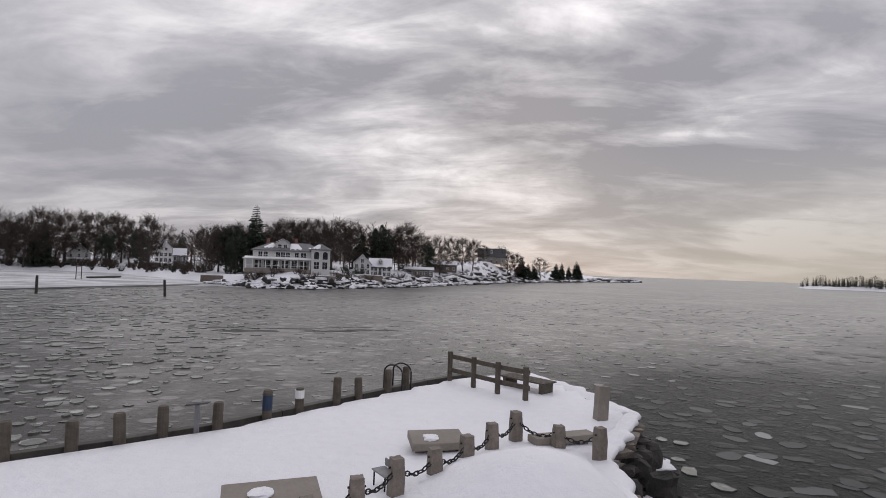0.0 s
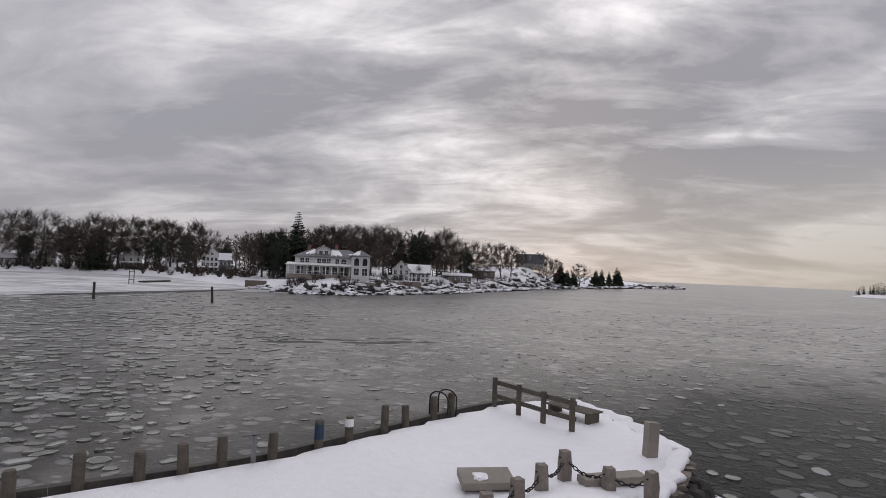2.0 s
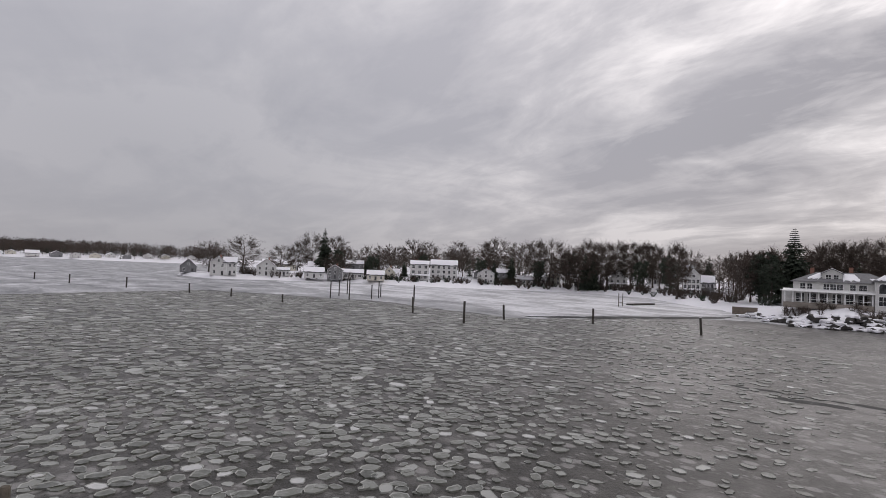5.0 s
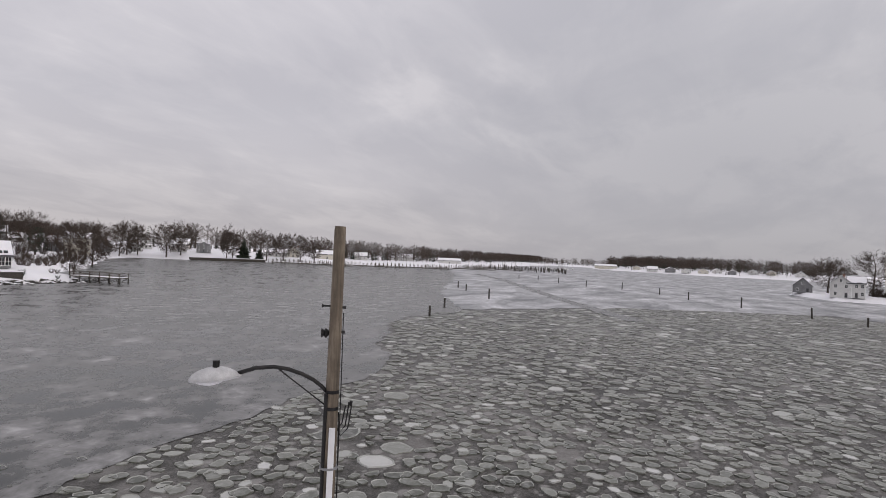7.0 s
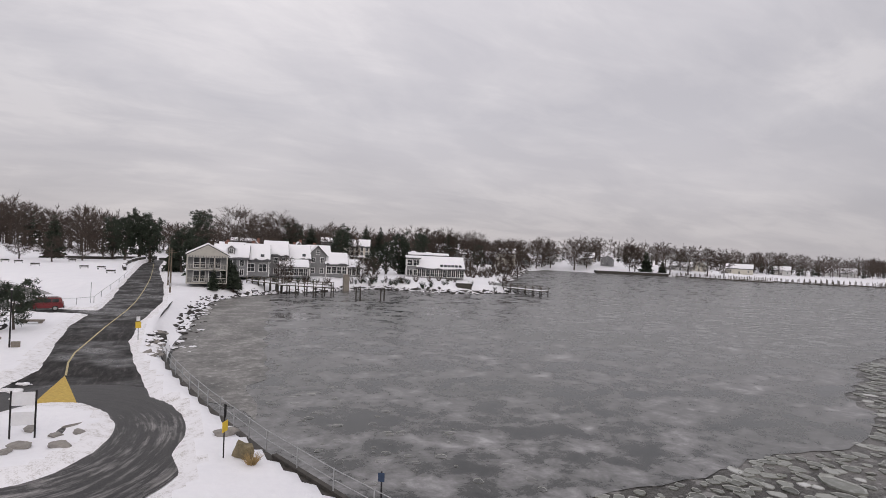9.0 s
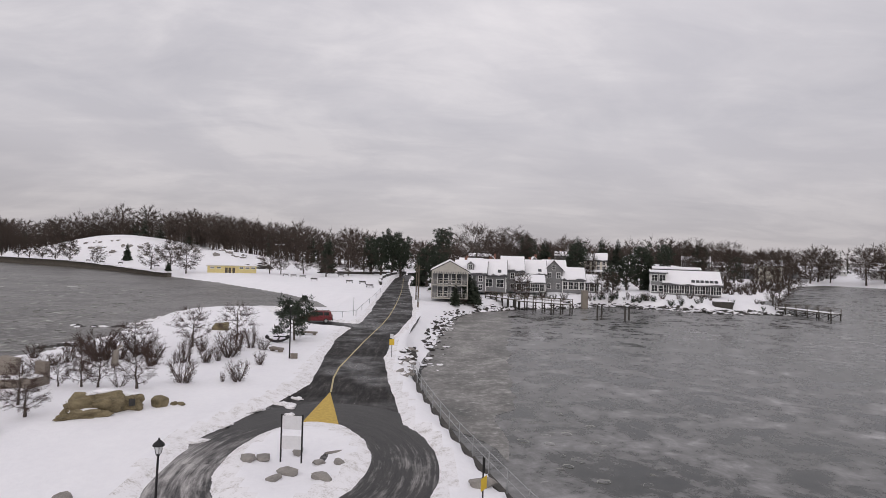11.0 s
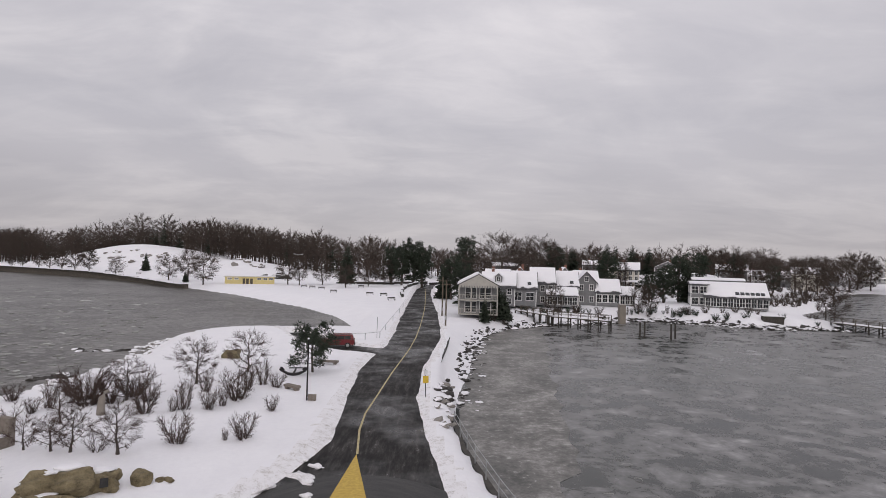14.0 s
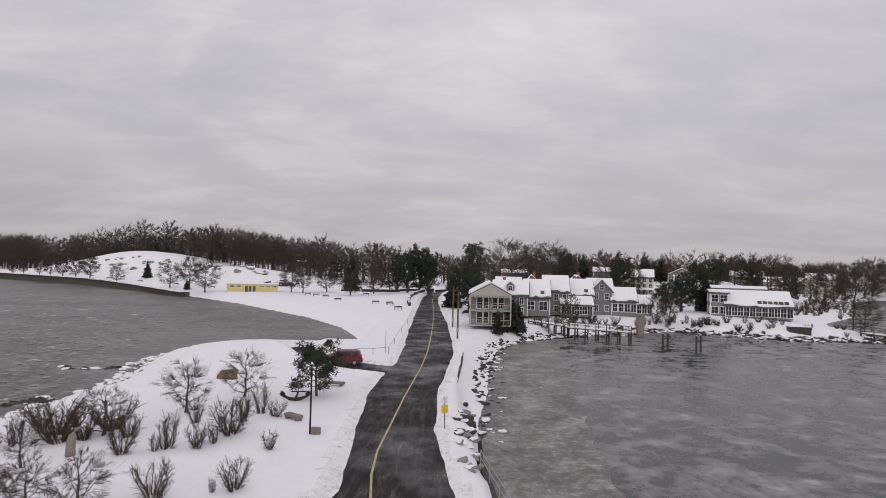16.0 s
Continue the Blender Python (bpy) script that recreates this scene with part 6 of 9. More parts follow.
# ---- shrubs in the park ----
for x, y, h, f, wd in ((-24.5, 36.8, 3.2, 1, 1.0), (-28, 40.2, 1.8, 0, 1), (-27.1, 36.5, 2.2, 2, 1), (-23, 37, 2.2, 0, 1), (-18.9, 33.9, 2.2, 0, 1.0), (-16.6, 35, 2.4, 2, 1), (-17.1, 34.4, 1.2, 2, 1),
                       (-14.9, 35.2, 1.9, 0, 0.9), (-14.3, 36.2, 1.5, 2, 1), (-19.4, 45.2, 1.5, 3, 1), (-14, 38.3, 3.0, 0, 1.1), (-14.4, 41.8, 2.2, 2, 1), (-13.9, 44.5, 2.5, 2, 0.9), (-12.5, 43.8, 1.6, 0, 1),
                       (-10.6, 36, 1.4, 0, 0.9), (-10.5, 29.5, 2.0, 0, 1), (-13.8, 27.9, 2.2, 0, 1.0), (-11.4, 29, 0.8, 2, 1), (-17.3, 26, 1.6, 3, 0.7)):
    shrub(x, y, h, f, wd)
for x, y, h, f, wd in ((-27.4, 33.1, 1.3, 3, 1), (-27.3, 34.9, 1.4, 0, 1), (-25.8, 38.5, 2.6, 1, 1), (-22.5, 39.2, 2.4, 1, 1.1), (-20.5, 37.5, 2.0, 0, 1), (-31, 38, 1.5, 1, 1), (-17.5, 41.0, 1.5, 0, 1)):
    shrub(x, y, h, f, wd)
for x, y, h, f, wd in ((-22.3, 37.9, 3.4, 1, 1.1), (-23.2, 31.8, 2.5, 0, 0.9), (-19.7, 44.3, 4.3, 0, 1.0), (-17.2, 50.3, 4.4, 1, 0.95), (-16, 25.7, 3.0, 0, 1.0), (-18.7, 25.9, 2.5, 0, 1.1),
                       (-19.9, 26.1, 2.1, 0, 1.2), (-21.7, 26.5, 2.0, 0, 1), (-24.7, 27.3, 2.1, 1, 1.2), (-19.4, 19.9, 2.2, 0, 1.3), (-21.4, 22.2, 2.4, 1, 1.1)):
    small_tree(x, y, h, f, wd)

# ---- by the side turning ----
plant("pine_tree", grow_pine(61, 1.0), -11.0, 51.6, 4.9, 1.0, 40, "small dark green pine in the snow by the turning", "tree", "", needles, None, 1.0)
post = thing("thin_post", pose(-8.9, 39.7, ground_at(-8.9, 39.7)), "tall thin black post standing in the snow", "post")
part("shaft", tubed([(0, 0, -0.3), (0, 0, 4.9)], [0.07, 0.05], 10), iron, post)
part("cap", tubed([(0, 0, 4.9), (0, 0, 5.0), (0, 0, 5.03)], [0.09, 0.08, 0.02], 10), snow, post)
part("foot", boxed(0.1, 0.75, -0.1, 0.1, 0, 0.5, bevel=0.03), granite, post)
anchor = thing("anchor", pose(-12.5, 49.6, ground_at(-12.5, 49.6) + 0.1, 0, 0, 8), "black iron ship anchor lying on the snow", "anchor")
part("arms", tubed([(-1.25, 0, 0.75), (-1.0, 0, 0.35), (-0.5, 0, 0.08), (0, 0, 0.0), (0.5, 0, 0.08), (1.0, 0, 0.3), (1.25, 0, 0.7)], [0.05, 0.11, 0.14, 0.16, 0.14, 0.11, 0.05], 8), iron, anchor)
part("shank", tubed([(0, 0, 0.05), (0.1, 1.9, 0.3)], [0.12, 0.08], 8), iron, anchor)
part("stock", tubed([(-0.6, 1.75, 0.3), (0.8, 1.75, 0.3)], 0.06, 8), iron, anchor)
for s in (-1, 1):
    part("fluke", boxed(-0.2, 0.2, -0.02, 0.02, -0.2, 0.2, bevel=0.01, m=pose(s * 1.1, 0, 0.5, 0, 45 * s, 0)), iron, anchor)
for x, y, turn, w in ((-10.3, 56.0, -8, 2.2), (-11.0, 43.3, -35, 1.6)):
    ob = thing("stone_bench", pose(x, y, ground_at(x, y) - 0.05, 0, 0, turn), "grey granite bench slab half buried in snow", "bench", "granite benches")
    part("slab", boxed(-w / 2, w / 2, -0.28, 0.28, 0.25, 0.45, bevel=0.02), granite, ob)
    for s in (-1, 1):
        part("foot", boxed(s * w * 0.35 - 0.15, s * w * 0.35 + 0.15, -0.22, 0.22, -0.1, 0.25, bevel=0.02), granite, ob)


def suv(x, y, turn):
    ob = thing("car", pose(x, y, 1.87, 0, 0, turn), "parked dark red sport utility vehicle with dark windows", "car")
    half = [(-2.25, 0.42), (-2.3, 0.75), (-2.22, 1.02), (-1.15, 1.08), (2.15, 1.1), (2.28, 0.95), (2.3, 0.5), (2.15, 0.4), (-2.0, 0.36)]
    bm = bmesh.new()
    prism(bm, half, -0.9, 0.9)
    bmesh.ops.recalc_face_normals(bm, faces=bm.faces[:])
    bmesh.ops.bevel(bm, geom=bm.edges[:], offset=0.06, segments=2, affect="EDGES")
    body = part("body", bm, car_red, ob)
    bm = bmesh.new()
    prism(bm, [(-1.2, 1.07), (-0.62, 1.64), (-0.4, 1.70), (1.85, 1.71), (2.02, 1.64), (2.22, 1.07)], -0.84, 0.84)
    for v in bm.verts:
        if v.co.z > 1.3:
            v.co.y *= 0.86
    bmesh.ops.recalc_face_normals(bm, faces=bm.faces[:])
    bmesh.ops.bevel(bm, geom=bm.edges[:], offset=0.04, segments=2, affect="EDGES")
    part("cabin", bm, car_red, ob)
    for s in (-1, 1):
        for x0, x1 in ((-0.72, 0.12), (0.2, 1.0), (1.08, 1.78)):
            bm = bmesh.new()
            lean = -0.10
            vs = [bm.verts.new((a, s * (0.845 + (lean * (zz - 1.12) / 0.5)), zz)) for a, zz in ((x0 - (0.3 if x0 < -0.5 else 0), 1.13), (x1, 1.13), (x1, 1.58), (x0, 1.58))]
            f = bm.faces.new(vs if s < 0 else vs[::-1])
            bmesh.ops.solidify(bm, geom=[f], thickness=-0.012)
            part("side_window", bm, window_glass, ob)
        part("tail_light", boxed(2.2, 2.31, s * 0.72 - 0.12, s * 0.72 + 0.12, 0.8, 1.08, bevel=0.02), road_yellow if s > 2 else car_red, ob)
        part("headlight", boxed(-2.33, -2.2, s * 0.68 - 0.16, s * 0.68 + 0.16, 0.75, 0.92, bevel=0.02), sign_white, ob)
        part("mirror", boxed(-0.85, -0.7, s * 1.0 - 0.1, s * 1.0 + 0.1, 1.1, 1.26, bevel=0.03), car_red, ob)
        part("roof_rail", tubed([(-0.3, s * 0.6, 1.74), (1.7, s * 0.6, 1.74)], 0.02, 6), iron, ob)
    part("rear_window", boxed(2.06, 2.1, -0.62, 0.62, 1.16, 1.55, m=pose(0, 0, 0)), window_glass, ob)
    part("rear_bumper", boxed(2.22, 2.4, -0.86, 0.86, 0.42, 0.62, bevel=0.03), iron, ob)
    part("front_bumper", boxed(-2.42, -2.22, -0.86, 0.86, 0.4, 0.62, bevel=0.03), iron, ob)
    for wx in (-1.42, 1.42):
        for s in (-1, 1):
            wheel = part("wheel", tubed([(wx, s * 0.68, 0.36), (wx, s * 0.93, 0.36)], 0.36, 18), rubber, ob)
            part("rim", tubed([(wx, s * 0.925, 0.36), (wx, s * 0.945, 0.36)], [0.22, 0.19], 14), steel, wheel)
    return ob


suv(-11.4, 67.3, 8)

# low pipe barrier and the path rail
barrier = thing("barrier", Matrix(), "low grey pipe barrier and path rail in the snow", "barrier")
PATH_RAIL = [(-10.8, 73.6), (-8.6, 74.6), (-6.6, 75.6), (-6.5, 84), (-6.3, 97), (-6.1, 112), (-6.2, 128), (-6.3, 140)]
for (ax, ay), (bx, by) in zip(PATH_RAIL, PATH_RAIL[1:]):
    za, zb = ground_at(ax, ay), ground_at(bx, by)
    part("post", tubed([(ax, ay, za - 0.3), (ax, ay, za + 0.95)], 0.05, 8), steel, barrier)
    part("rail", tubed([(ax, ay, za + 0.9), (bx, by, zb + 0.9)], 0.035, 6), steel, barrier)
ob = thing("thin_post", pose(-7.1, 76.4, ground_at(-7.1, 76.4)), "thin grey steel post beside the barrier", "post")
part("shaft", tubed([(0, 0, -0.2), (0, 0, 3.0)], 0.04, 8), steel, ob)

# ---- condominium terrace and inn across the bay ----


def condo(x, y, turn, z):
    ob = thing("condominium", pose(x, y, z, 0, 0, turn), "grey gabled two-storey condominium with white balconies", "house")
    w, d, eave, rise = 8.0, 11.0, 6.0, 2.1
    bm = bmesh.new()
    prism(bm, gable_outline(w, eave, rise), -d / 2, d / 2)
    bmesh.ops.recalc_face_normals(bm, faces=bm.faces[:])
    part("wall", bm, grey_shingle, ob)
    bm = bmesh.new()
    roof_slabs(bm, w, d + 1.6, eave, rise, 0.4, 0.16, 0.02)
    roof = part("roof", bm, roof_dark, ob)
    bm = bmesh.new()
    roof_slabs(bm, w, d + 1.6, eave, rise, 0.4, 0.24, 0.19, 0.05, random.Random(4))
    part("roof_snow", bm, snow, roof)
    # gable front brought forward over the balconies
    bm = bmesh.new()
    prism(bm, [(-w / 2, eave - 0.5), (w / 2, eave - 0.5), (w / 2, eave), (0, eave + rise), (-w / 2, eave)], -d / 2 - 1.5, -d / 2 - 1.3)
    bmesh.ops.recalc_face_normals(bm, faces=bm.faces[:])
    part("gable", bm, beige_trim, ob)
    for k in range(14):
        tooth = part_mesh("bracket", shared("gable_bracket", lambda: boxed(-0.07, 0.07, -0.14, 0.0, -0.5, 0.0)), grey_shingle, ob)
        tooth.matrix_local = pose(-w / 2 + 0.6 + (w - 1.2) * k / 13, -d / 2 - 1.5, eave - 0.1)
    for zz in (0.15, 3.0):
        part("balcony_floor", boxed(-w / 2, w / 2, -d / 2 - 1.5, -d / 2, zz - 0.18, zz, bevel=0.02), beige_trim, ob)
        part("handrail", boxed(-w / 2, w / 2, -d / 2 - 1.5, -d / 2 - 1.42, zz + 0.95, zz + 1.05), beige_trim, ob)
        for k in range(25):
            bal = part_mesh("baluster", shared("baluster", lambda: boxed(-0.025, 0.025, -0.025, 0.025, 0, 0.95)), beige_trim, ob)
            bal.matrix_local = pose(-w / 2 + 0.15 + (w - 0.3) * k / 24, -d / 2 - 1.46, zz)
        for k in (-1, 1):
            window(ob, pose(k * 1.5, -d / 2, zz + 1.35), 2.2, 2.1)
        window(ob, pose(w / 2, -1.5, zz + 1.5, 0, 0, 90), 1.0, 1.4)
        window(ob, pose(-w / 2, -1.5, zz + 1.5, 0, 0, -90), 1.0, 1.4)
        window(ob, pose(-w / 2, 2.5, zz + 1.5, 0, 0, -90), 1.0, 1.4)
    for k in (-w / 2 + 0.12, -1.4, 1.4, w / 2 - 0.12):
        col = part_mesh("column", shared("condo_column", lambda: boxed(-0.12, 0.12, -0.12, 0.12, 0, 5.5, bevel=0.02)), beige_trim, ob)
        col.matrix_local = pose(k, -d / 2 - 1.38, 0)
    return ob


condo(10.5, 114.0, -3, 2.6)

GROUP = "terrace houses"
# terrace units, each a little different in roof and width
house("terrace_house", 17.5, 134.0, -9, 8.1, 10.0, 4.6, 3.2, grey_shingle, "grey shingled terrace house with a steep snowy roof", ridge="x", cols=3, rows=2, dormers=1, group=GROUP, door=False, z=2.9)
house("terrace_house", 23.9, 135.0, -8, 5.9, 10.0, 4.4, 3.8, grey_shingle, "grey shingled terrace house with a long snowy slope", ridge="x", cols=2, rows=1, pane=(1.8, 1.9), skylights=1, group=GROUP, door=False, z=2.9)
house("terrace_house", 29.3, 139.0, -8, 5.9, 10.0, 5.6, 3.6, grey_shingle, "tall grey terrace house with a snowy gable roof", ridge="x", cols=3, rows=2, group=GROUP, door=False, z=2.9, chimney=False)
house("terrace_house", 33.4, 134.5, -8, 7.2, 7.0, 2.7, 1.7, grey_shingle, "low glazed sunroom with a snowy roof", ridge="x", cols=6, rows=1, pane=(1.1, 1.8), group=GROUP, door=False, z=2.9, chimney=False)
house("terrace_house", 36.0, 141.5, -8, 5.9, 9.5, 4.8, 3.6, grey_shingle, "grey terrace house with a long snowy slope and chimney", ridge="x", cols=2, rows=1, skylights=1, group=GROUP, door=False, z=2.9)
house("terrace_house", 41.6, 142.5, -10, 5.0, 9.0, 6.0, 2.6, grey_shingle, "tall narrow grey terrace house with a snowy gable", ridge="y", cols=2, rows=2, group=GROUP, door=False, z=2.9, chimney=False)
house("terrace_house", 46.7, 140.5, -10, 5.9, 8.0, 3.6, 3.0, grey_shingle, "grey terrace house with a steep white roof", ridge="x", cols=4, rows=1, pane=(1.1, 1.9), group=GROUP, door=False, z=2.9, chimney=False)
house("terrace_house", 51.9, 142.5, -10, 5.0, 7.0, 2.7, 2.0, grey_shingle, "low grey terrace wing with tall windows", ridge="x", cols=4, rows=1, pane=(1.0, 1.9), group=GROUP, door=False, z=2.9, chimney=False)
for k, (x, y, w, e) in enumerate(((19, 150, 6.5, 4.8), (25.5, 151.5, 6, 5.6), (32, 153, 6.5, 5.0), (38.5, 154.5, 6, 5.8), (45, 155, 6.5, 5.0))):
    house("terrace_house", x, y, -8, w, 9, e, 3.4, grey_shingle, "grey terrace house of the rear row with snowy roof", ridge="xy"[k % 2], cols=3, rows=2, group=GROUP, door=False, z=3.0)

inn_z = ground_at(80, 140) - 0.1
house("inn", 80.6, 140.5, -20, 14.6, 11.0, 2.9, 3.5, grey_shingle, "grey waterside inn with a long low snowy roof", ridge="x", cols=11, rows=1, pane=(1.15, 2.1), skylights=6, chimney=False, door=False, group="", side_cols=3, z=inn_z)
house("inn_wing", 78.6, 145.0, -20, 12.5, 4.5, 6.9, 0.5, grey_shingle, "grey upper hall of the inn with a flat snowy roof", ridge="x", cols=2, rows=2, chimney=False, door=False, group="", z=inn_z)
house("inn_wing", 72.3, 143.0, -20, 4.0, 8.0, 5.9, 0.5, grey_shingle, "grey glazed side wing of the inn", ridge="x", cols=2, rows=2, pane=(1.5, 1.7), chimney=False, door=False, group="", z=inn_z)
shed = thing("dock_shed", pose(79.5, 121.5, 0.6, 0, 0, -8), "small dark green waterside shed with snow on top", "shed")
part("body", boxed(-2.2, 2.2, -0.8, 0.8, 0, 2.0, bevel=0.03), pile_wood, shed)
part("snow_layer", boxed(-2.3, 2.3, -0.9, 0.9, 2.0, 2.2, bevel=0.06), snow, shed)

hut = thing("bathing_hut", pose(-72.5, 217.0, ground_at(-72.5, 217) - 0.2, 0, 0, 16), "long yellow flat-roofed bathing hut with snowy roof", "hut")
part("wall", boxed(-9.3, 9.3, -2.5, 2.5, 0, 2.9), yellow_paint, hut)
part("roof", boxed(-9.7, 9.7, -2.9, 2.9, 2.9, 3.15), cream_paint, hut)
part("snow_layer", boxed(-9.6, 9.6, -2.8, 2.8, 3.15, 3.4, bevel=0.08), snow, hut)
for xc in (-2.2, -0.9, 0.6):
    part("door", boxed(xc - 0.5, xc + 0.5, -2.58, -2.5, 0, 2.3), old_wood, hut)
for xc in (-7.5, -5, 3.5, 5.8, 8):
    window(hut, pose(xc, -2.5, 2.2), 1.4, 0.6)


def timber_jetty(name, ax, ay, bx, by, z, wide, bays, label, cross=False):
    """A boardwalk on driven piles, with a handrail."""
    run, turn = math.hypot(bx - ax, by - ay), math.degrees(math.atan2(by - ay, bx - ax))
    ob = thing(name, pose(ax, ay, 0, 0, 0, turn), label, "jetty")
    part("deck", boxed(0, run, -wide / 2, wide / 2, z - 0.18, z, bevel=0.02), old_wood, ob)
    part("snow_layer", boxed(0.05, run - 0.05, -wide / 2 + 0.1, wide / 2 - 0.1, z, z + 0.09, bevel=0.03), snow, ob)
    for s in (-1, 1):
        for k in range(bays + 1):
            leg = part_mesh("support_post", shared("jetty_pile_%.1f" % z, lambda: tubed([(0, 0, -1.2), (0, 0, z)], 0.15, 8)), pile_wood, ob)
            leg.matrix_local = pose(run * k / bays, s * (wide / 2 - 0.15), 0)
            post = part_mesh("rail_post", shared("rail_post", lambda: boxed(-0.06, 0.06, -0.06, 0.06, 0, 1.05)), old_wood, ob)
            post.matrix_local = pose(run * k / bays, s * (wide / 2 - 0.06), z)
            if cross and k < bays:
                part("brace", tubed([(run * k / bays, s * (wide / 2 - 0.15), 0.1), (run * (k + 1) / bays, s * (wide / 2 - 0.15), z - 0.1)], 0.07, 6), pile_wood, ob)
        part("handrail", boxed(0, run, s * (wide / 2 - 0.06) - 0.05, s * (wide / 2 - 0.06) + 0.05, z + 1.0, z + 1.1), old_wood, ob)
        part("handrail", boxed(0, run, s * (wide / 2 - 0.06) - 0.03, s * (wide / 2 - 0.06) + 0.03, z + 0.5, z + 0.58), old_wood, ob)
    return ob


timber_jetty("boardwalk", 20.5, 121.5, 26.0, 112.0, 2.5, 1.8, 5, "timber boardwalk on piles before the terrace")
timber_jetty("boardwalk", 26.0, 112.0, 36.5, 105.0, 2.3, 1.8, 6, "timber boardwalk on piles before the terrace")
timber_jetty("jetty", 94.0, 121.0, 97.5, 107.0, 1.7, 3.2, 5, "dark timber jetty on braced piles at the spit", True)
sea_post = thing("wall_pier", pose(44.5, 121.5, 0), "square pale concrete pier at the water edge", "pier")
part("pier", boxed(-0.7, 0.7, -0.7, 0.7, -0.5, 4.4, bevel=0.05), sandstone, sea_post)


def pile(x, y, high, thick=0.16, label="dark timber mooring pile standing in the ice", group="mooring piles", lean=0.0):
    ob = thing("mooring_pile", pose(x, y, 0, 0, lean, x % 90), label, "pile", group)
    part("shaft", tubed([(0, 0, -1), (0, 0, high - 0.1), (0, 0, high)], [thick, thick * 0.92, thick * 0.75], 10), pile_wood, ob)
    part("snow_cap", tubed([(0, 0, high), (0, 0, high + 0.1), (0, 0, high + 0.14)], [thick * 0.8, thick * 0.65, 0.02], 8), snow, ob)
    return ob


for x, y, h, lean in ((94.3, 19.6, 2.0, 0), (113.4, 25.0, 2.0, 0), (146, 26, 2.9, 0), (172.8, 43.3, 2.4, 0), (187, 52, 2.4, 0), (187.7, -38.5, 3.2, 0), (210.8, -24.2, 2.9, 0), (237.8, -13.8, 2.5, 0),
                      (262, 3, 3.2, 0), (266, 19.5, 3.0, 0), (287, 37, 2.8, 0), (312, 54, 2.8, 0), (318, 67, 2.6, 0), (165, -52.2, 2.8, 3), (150.5, -60, 2.2, 0), (131, -67.5, 2.0, 4),
                      (55.7, -118.3, 3.0, 4), (74.7, -112.0, 3.1, 0), (85.6, -98.2, 3.0, 3), (81.0, -85.0, 4.0, 0), (101, -86, 3.4, 2)):
    pile(x, y, h, 0.22, lean=lean)
for x, y, h in ((146, -85.6, 5.0), (157, -92.8, 5.0), (166, -99.4, 5.2), (140.4, -88.8, 6.2), (144.1, -97.4, 4.2), (149.7, -102.5, 5.2), (152.5, -104.6, 4.0), (133, -105, 4.8), (134.5, -106, 4.2)):
    pile(x, y, h, 0.17, "slim timber berth pile off the far shore", "berth piles")
for x, y in ((40.1, 98.5), (41.4, 99.6), (45.0, 96.2), (46.2, 97.2)):
    pile(x, y, 3.0, 0.17, "slim timber mooring pile off the boardwalk", "boardwalk piles")
pile(99.5, 132, 4.4, 0.17, "slim timber mooring pile off the boardwalk", "boardwalk piles")
raft = thing("swim_raft", pose(121, -189, 0.1, 0, 0, -80), "dark low raft frozen into the ice", "raft")
part("deck", boxed(-8, 8, -1.2, 1.2, 0, 0.5, bevel=0.05), pile_wood, raft)
goal = thing("timber_frame", pose(115.6, -171.5, 0, 0, 0, -80), "timber frame of posts and a cross beam in the ice", "frame")
for s in (-1, 1):
    part("post", tubed([(s * 1.3, 0, -0.5), (s * 1.3, 0, 4.2)], 0.12, 8), old_wood, goal)
for h in (1.2, 3.6):
    part("beam", boxed(-1.3, 1.3, -0.07, 0.07, h, h + 0.14), old_wood, goal)

# the long dark landing and the marina
wharf = thing("landing", pose(305, 281, 0, 0, 0, -29), "long dark timber landing stage with snow on it", "landing")
part("face", boxed(-26, 26, -3, 3, -0.5, 2.0, bevel=0.05), pile_wood, wharf)
part("snow_layer", boxed(-25.9, 25.9, -2.9, 2.9, 2.0, 2.3, bevel=0.08), snow, wharf)
for i, (ax, ay, bx, by) in enumerate(((330, 262, 352, 205), (362, 240, 392, 182), (400, 214, 432, 158), (450, 192, 486, 138), (520, 182, 545, 128))):
    run, turn = math.hypot(bx - ax, by - ay), math.degrees(math.atan2(by - ay, bx - ax))
    ob = thing("marina_dock", pose(ax, ay, 0, 0, 0, turn), "long snowy marina dock with rows of timber piles", "dock", "marina docks")
    part("deck", boxed(0, run, -1.2, 1.2, 0.3, 0.9), old_wood, ob)
    part("snow_layer", boxed(0, run, -1.1, 1.1, 0.9, 1.1), snow, ob)
    bm = bmesh.new()
    rng = random.Random(i)
    for k in range(int(run / 3.2)):
        for s in (-9, -1.4, 1.4, 9):
            tube(bm, [(k * 3.2 + rng.uniform(-0.4, 0.4), s, -0.5), (k * 3.2, s + rng.uniform(-0.1, 0.1), rng.uniform(2.4, 3.8))], 0.14, 5)
        box(bm, k * 3.2, k * 3.2 + 0.4, -9, 9, 0.5, 0.7)
    tagged(part("piling", bm, old_wood, ob), kind="stuff")
for i in range(16):
    rng = random.Random(i + 300)
    x, y = 640 + rng.uniform(0, 240), 175 + rng.uniform(-60, 10)
    ob = thing("sailing_mast", pose(x, y, 0.3), "bare pale mast of a laid-up yacht", "mast", "yacht masts")
    part("mast", tubed([(0, 0, 0), (0, 0, rng.uniform(9, 14))], 0.12, 6), steel, ob)
    part("hull", tubed([(-4, 0, 0.6), (-1, 0, 0.8), (2.5, 0, 0.8), (4.4, 0, 0.9)], [0.5, 1.2, 1.1, 0.1], 8), trim_white, ob)

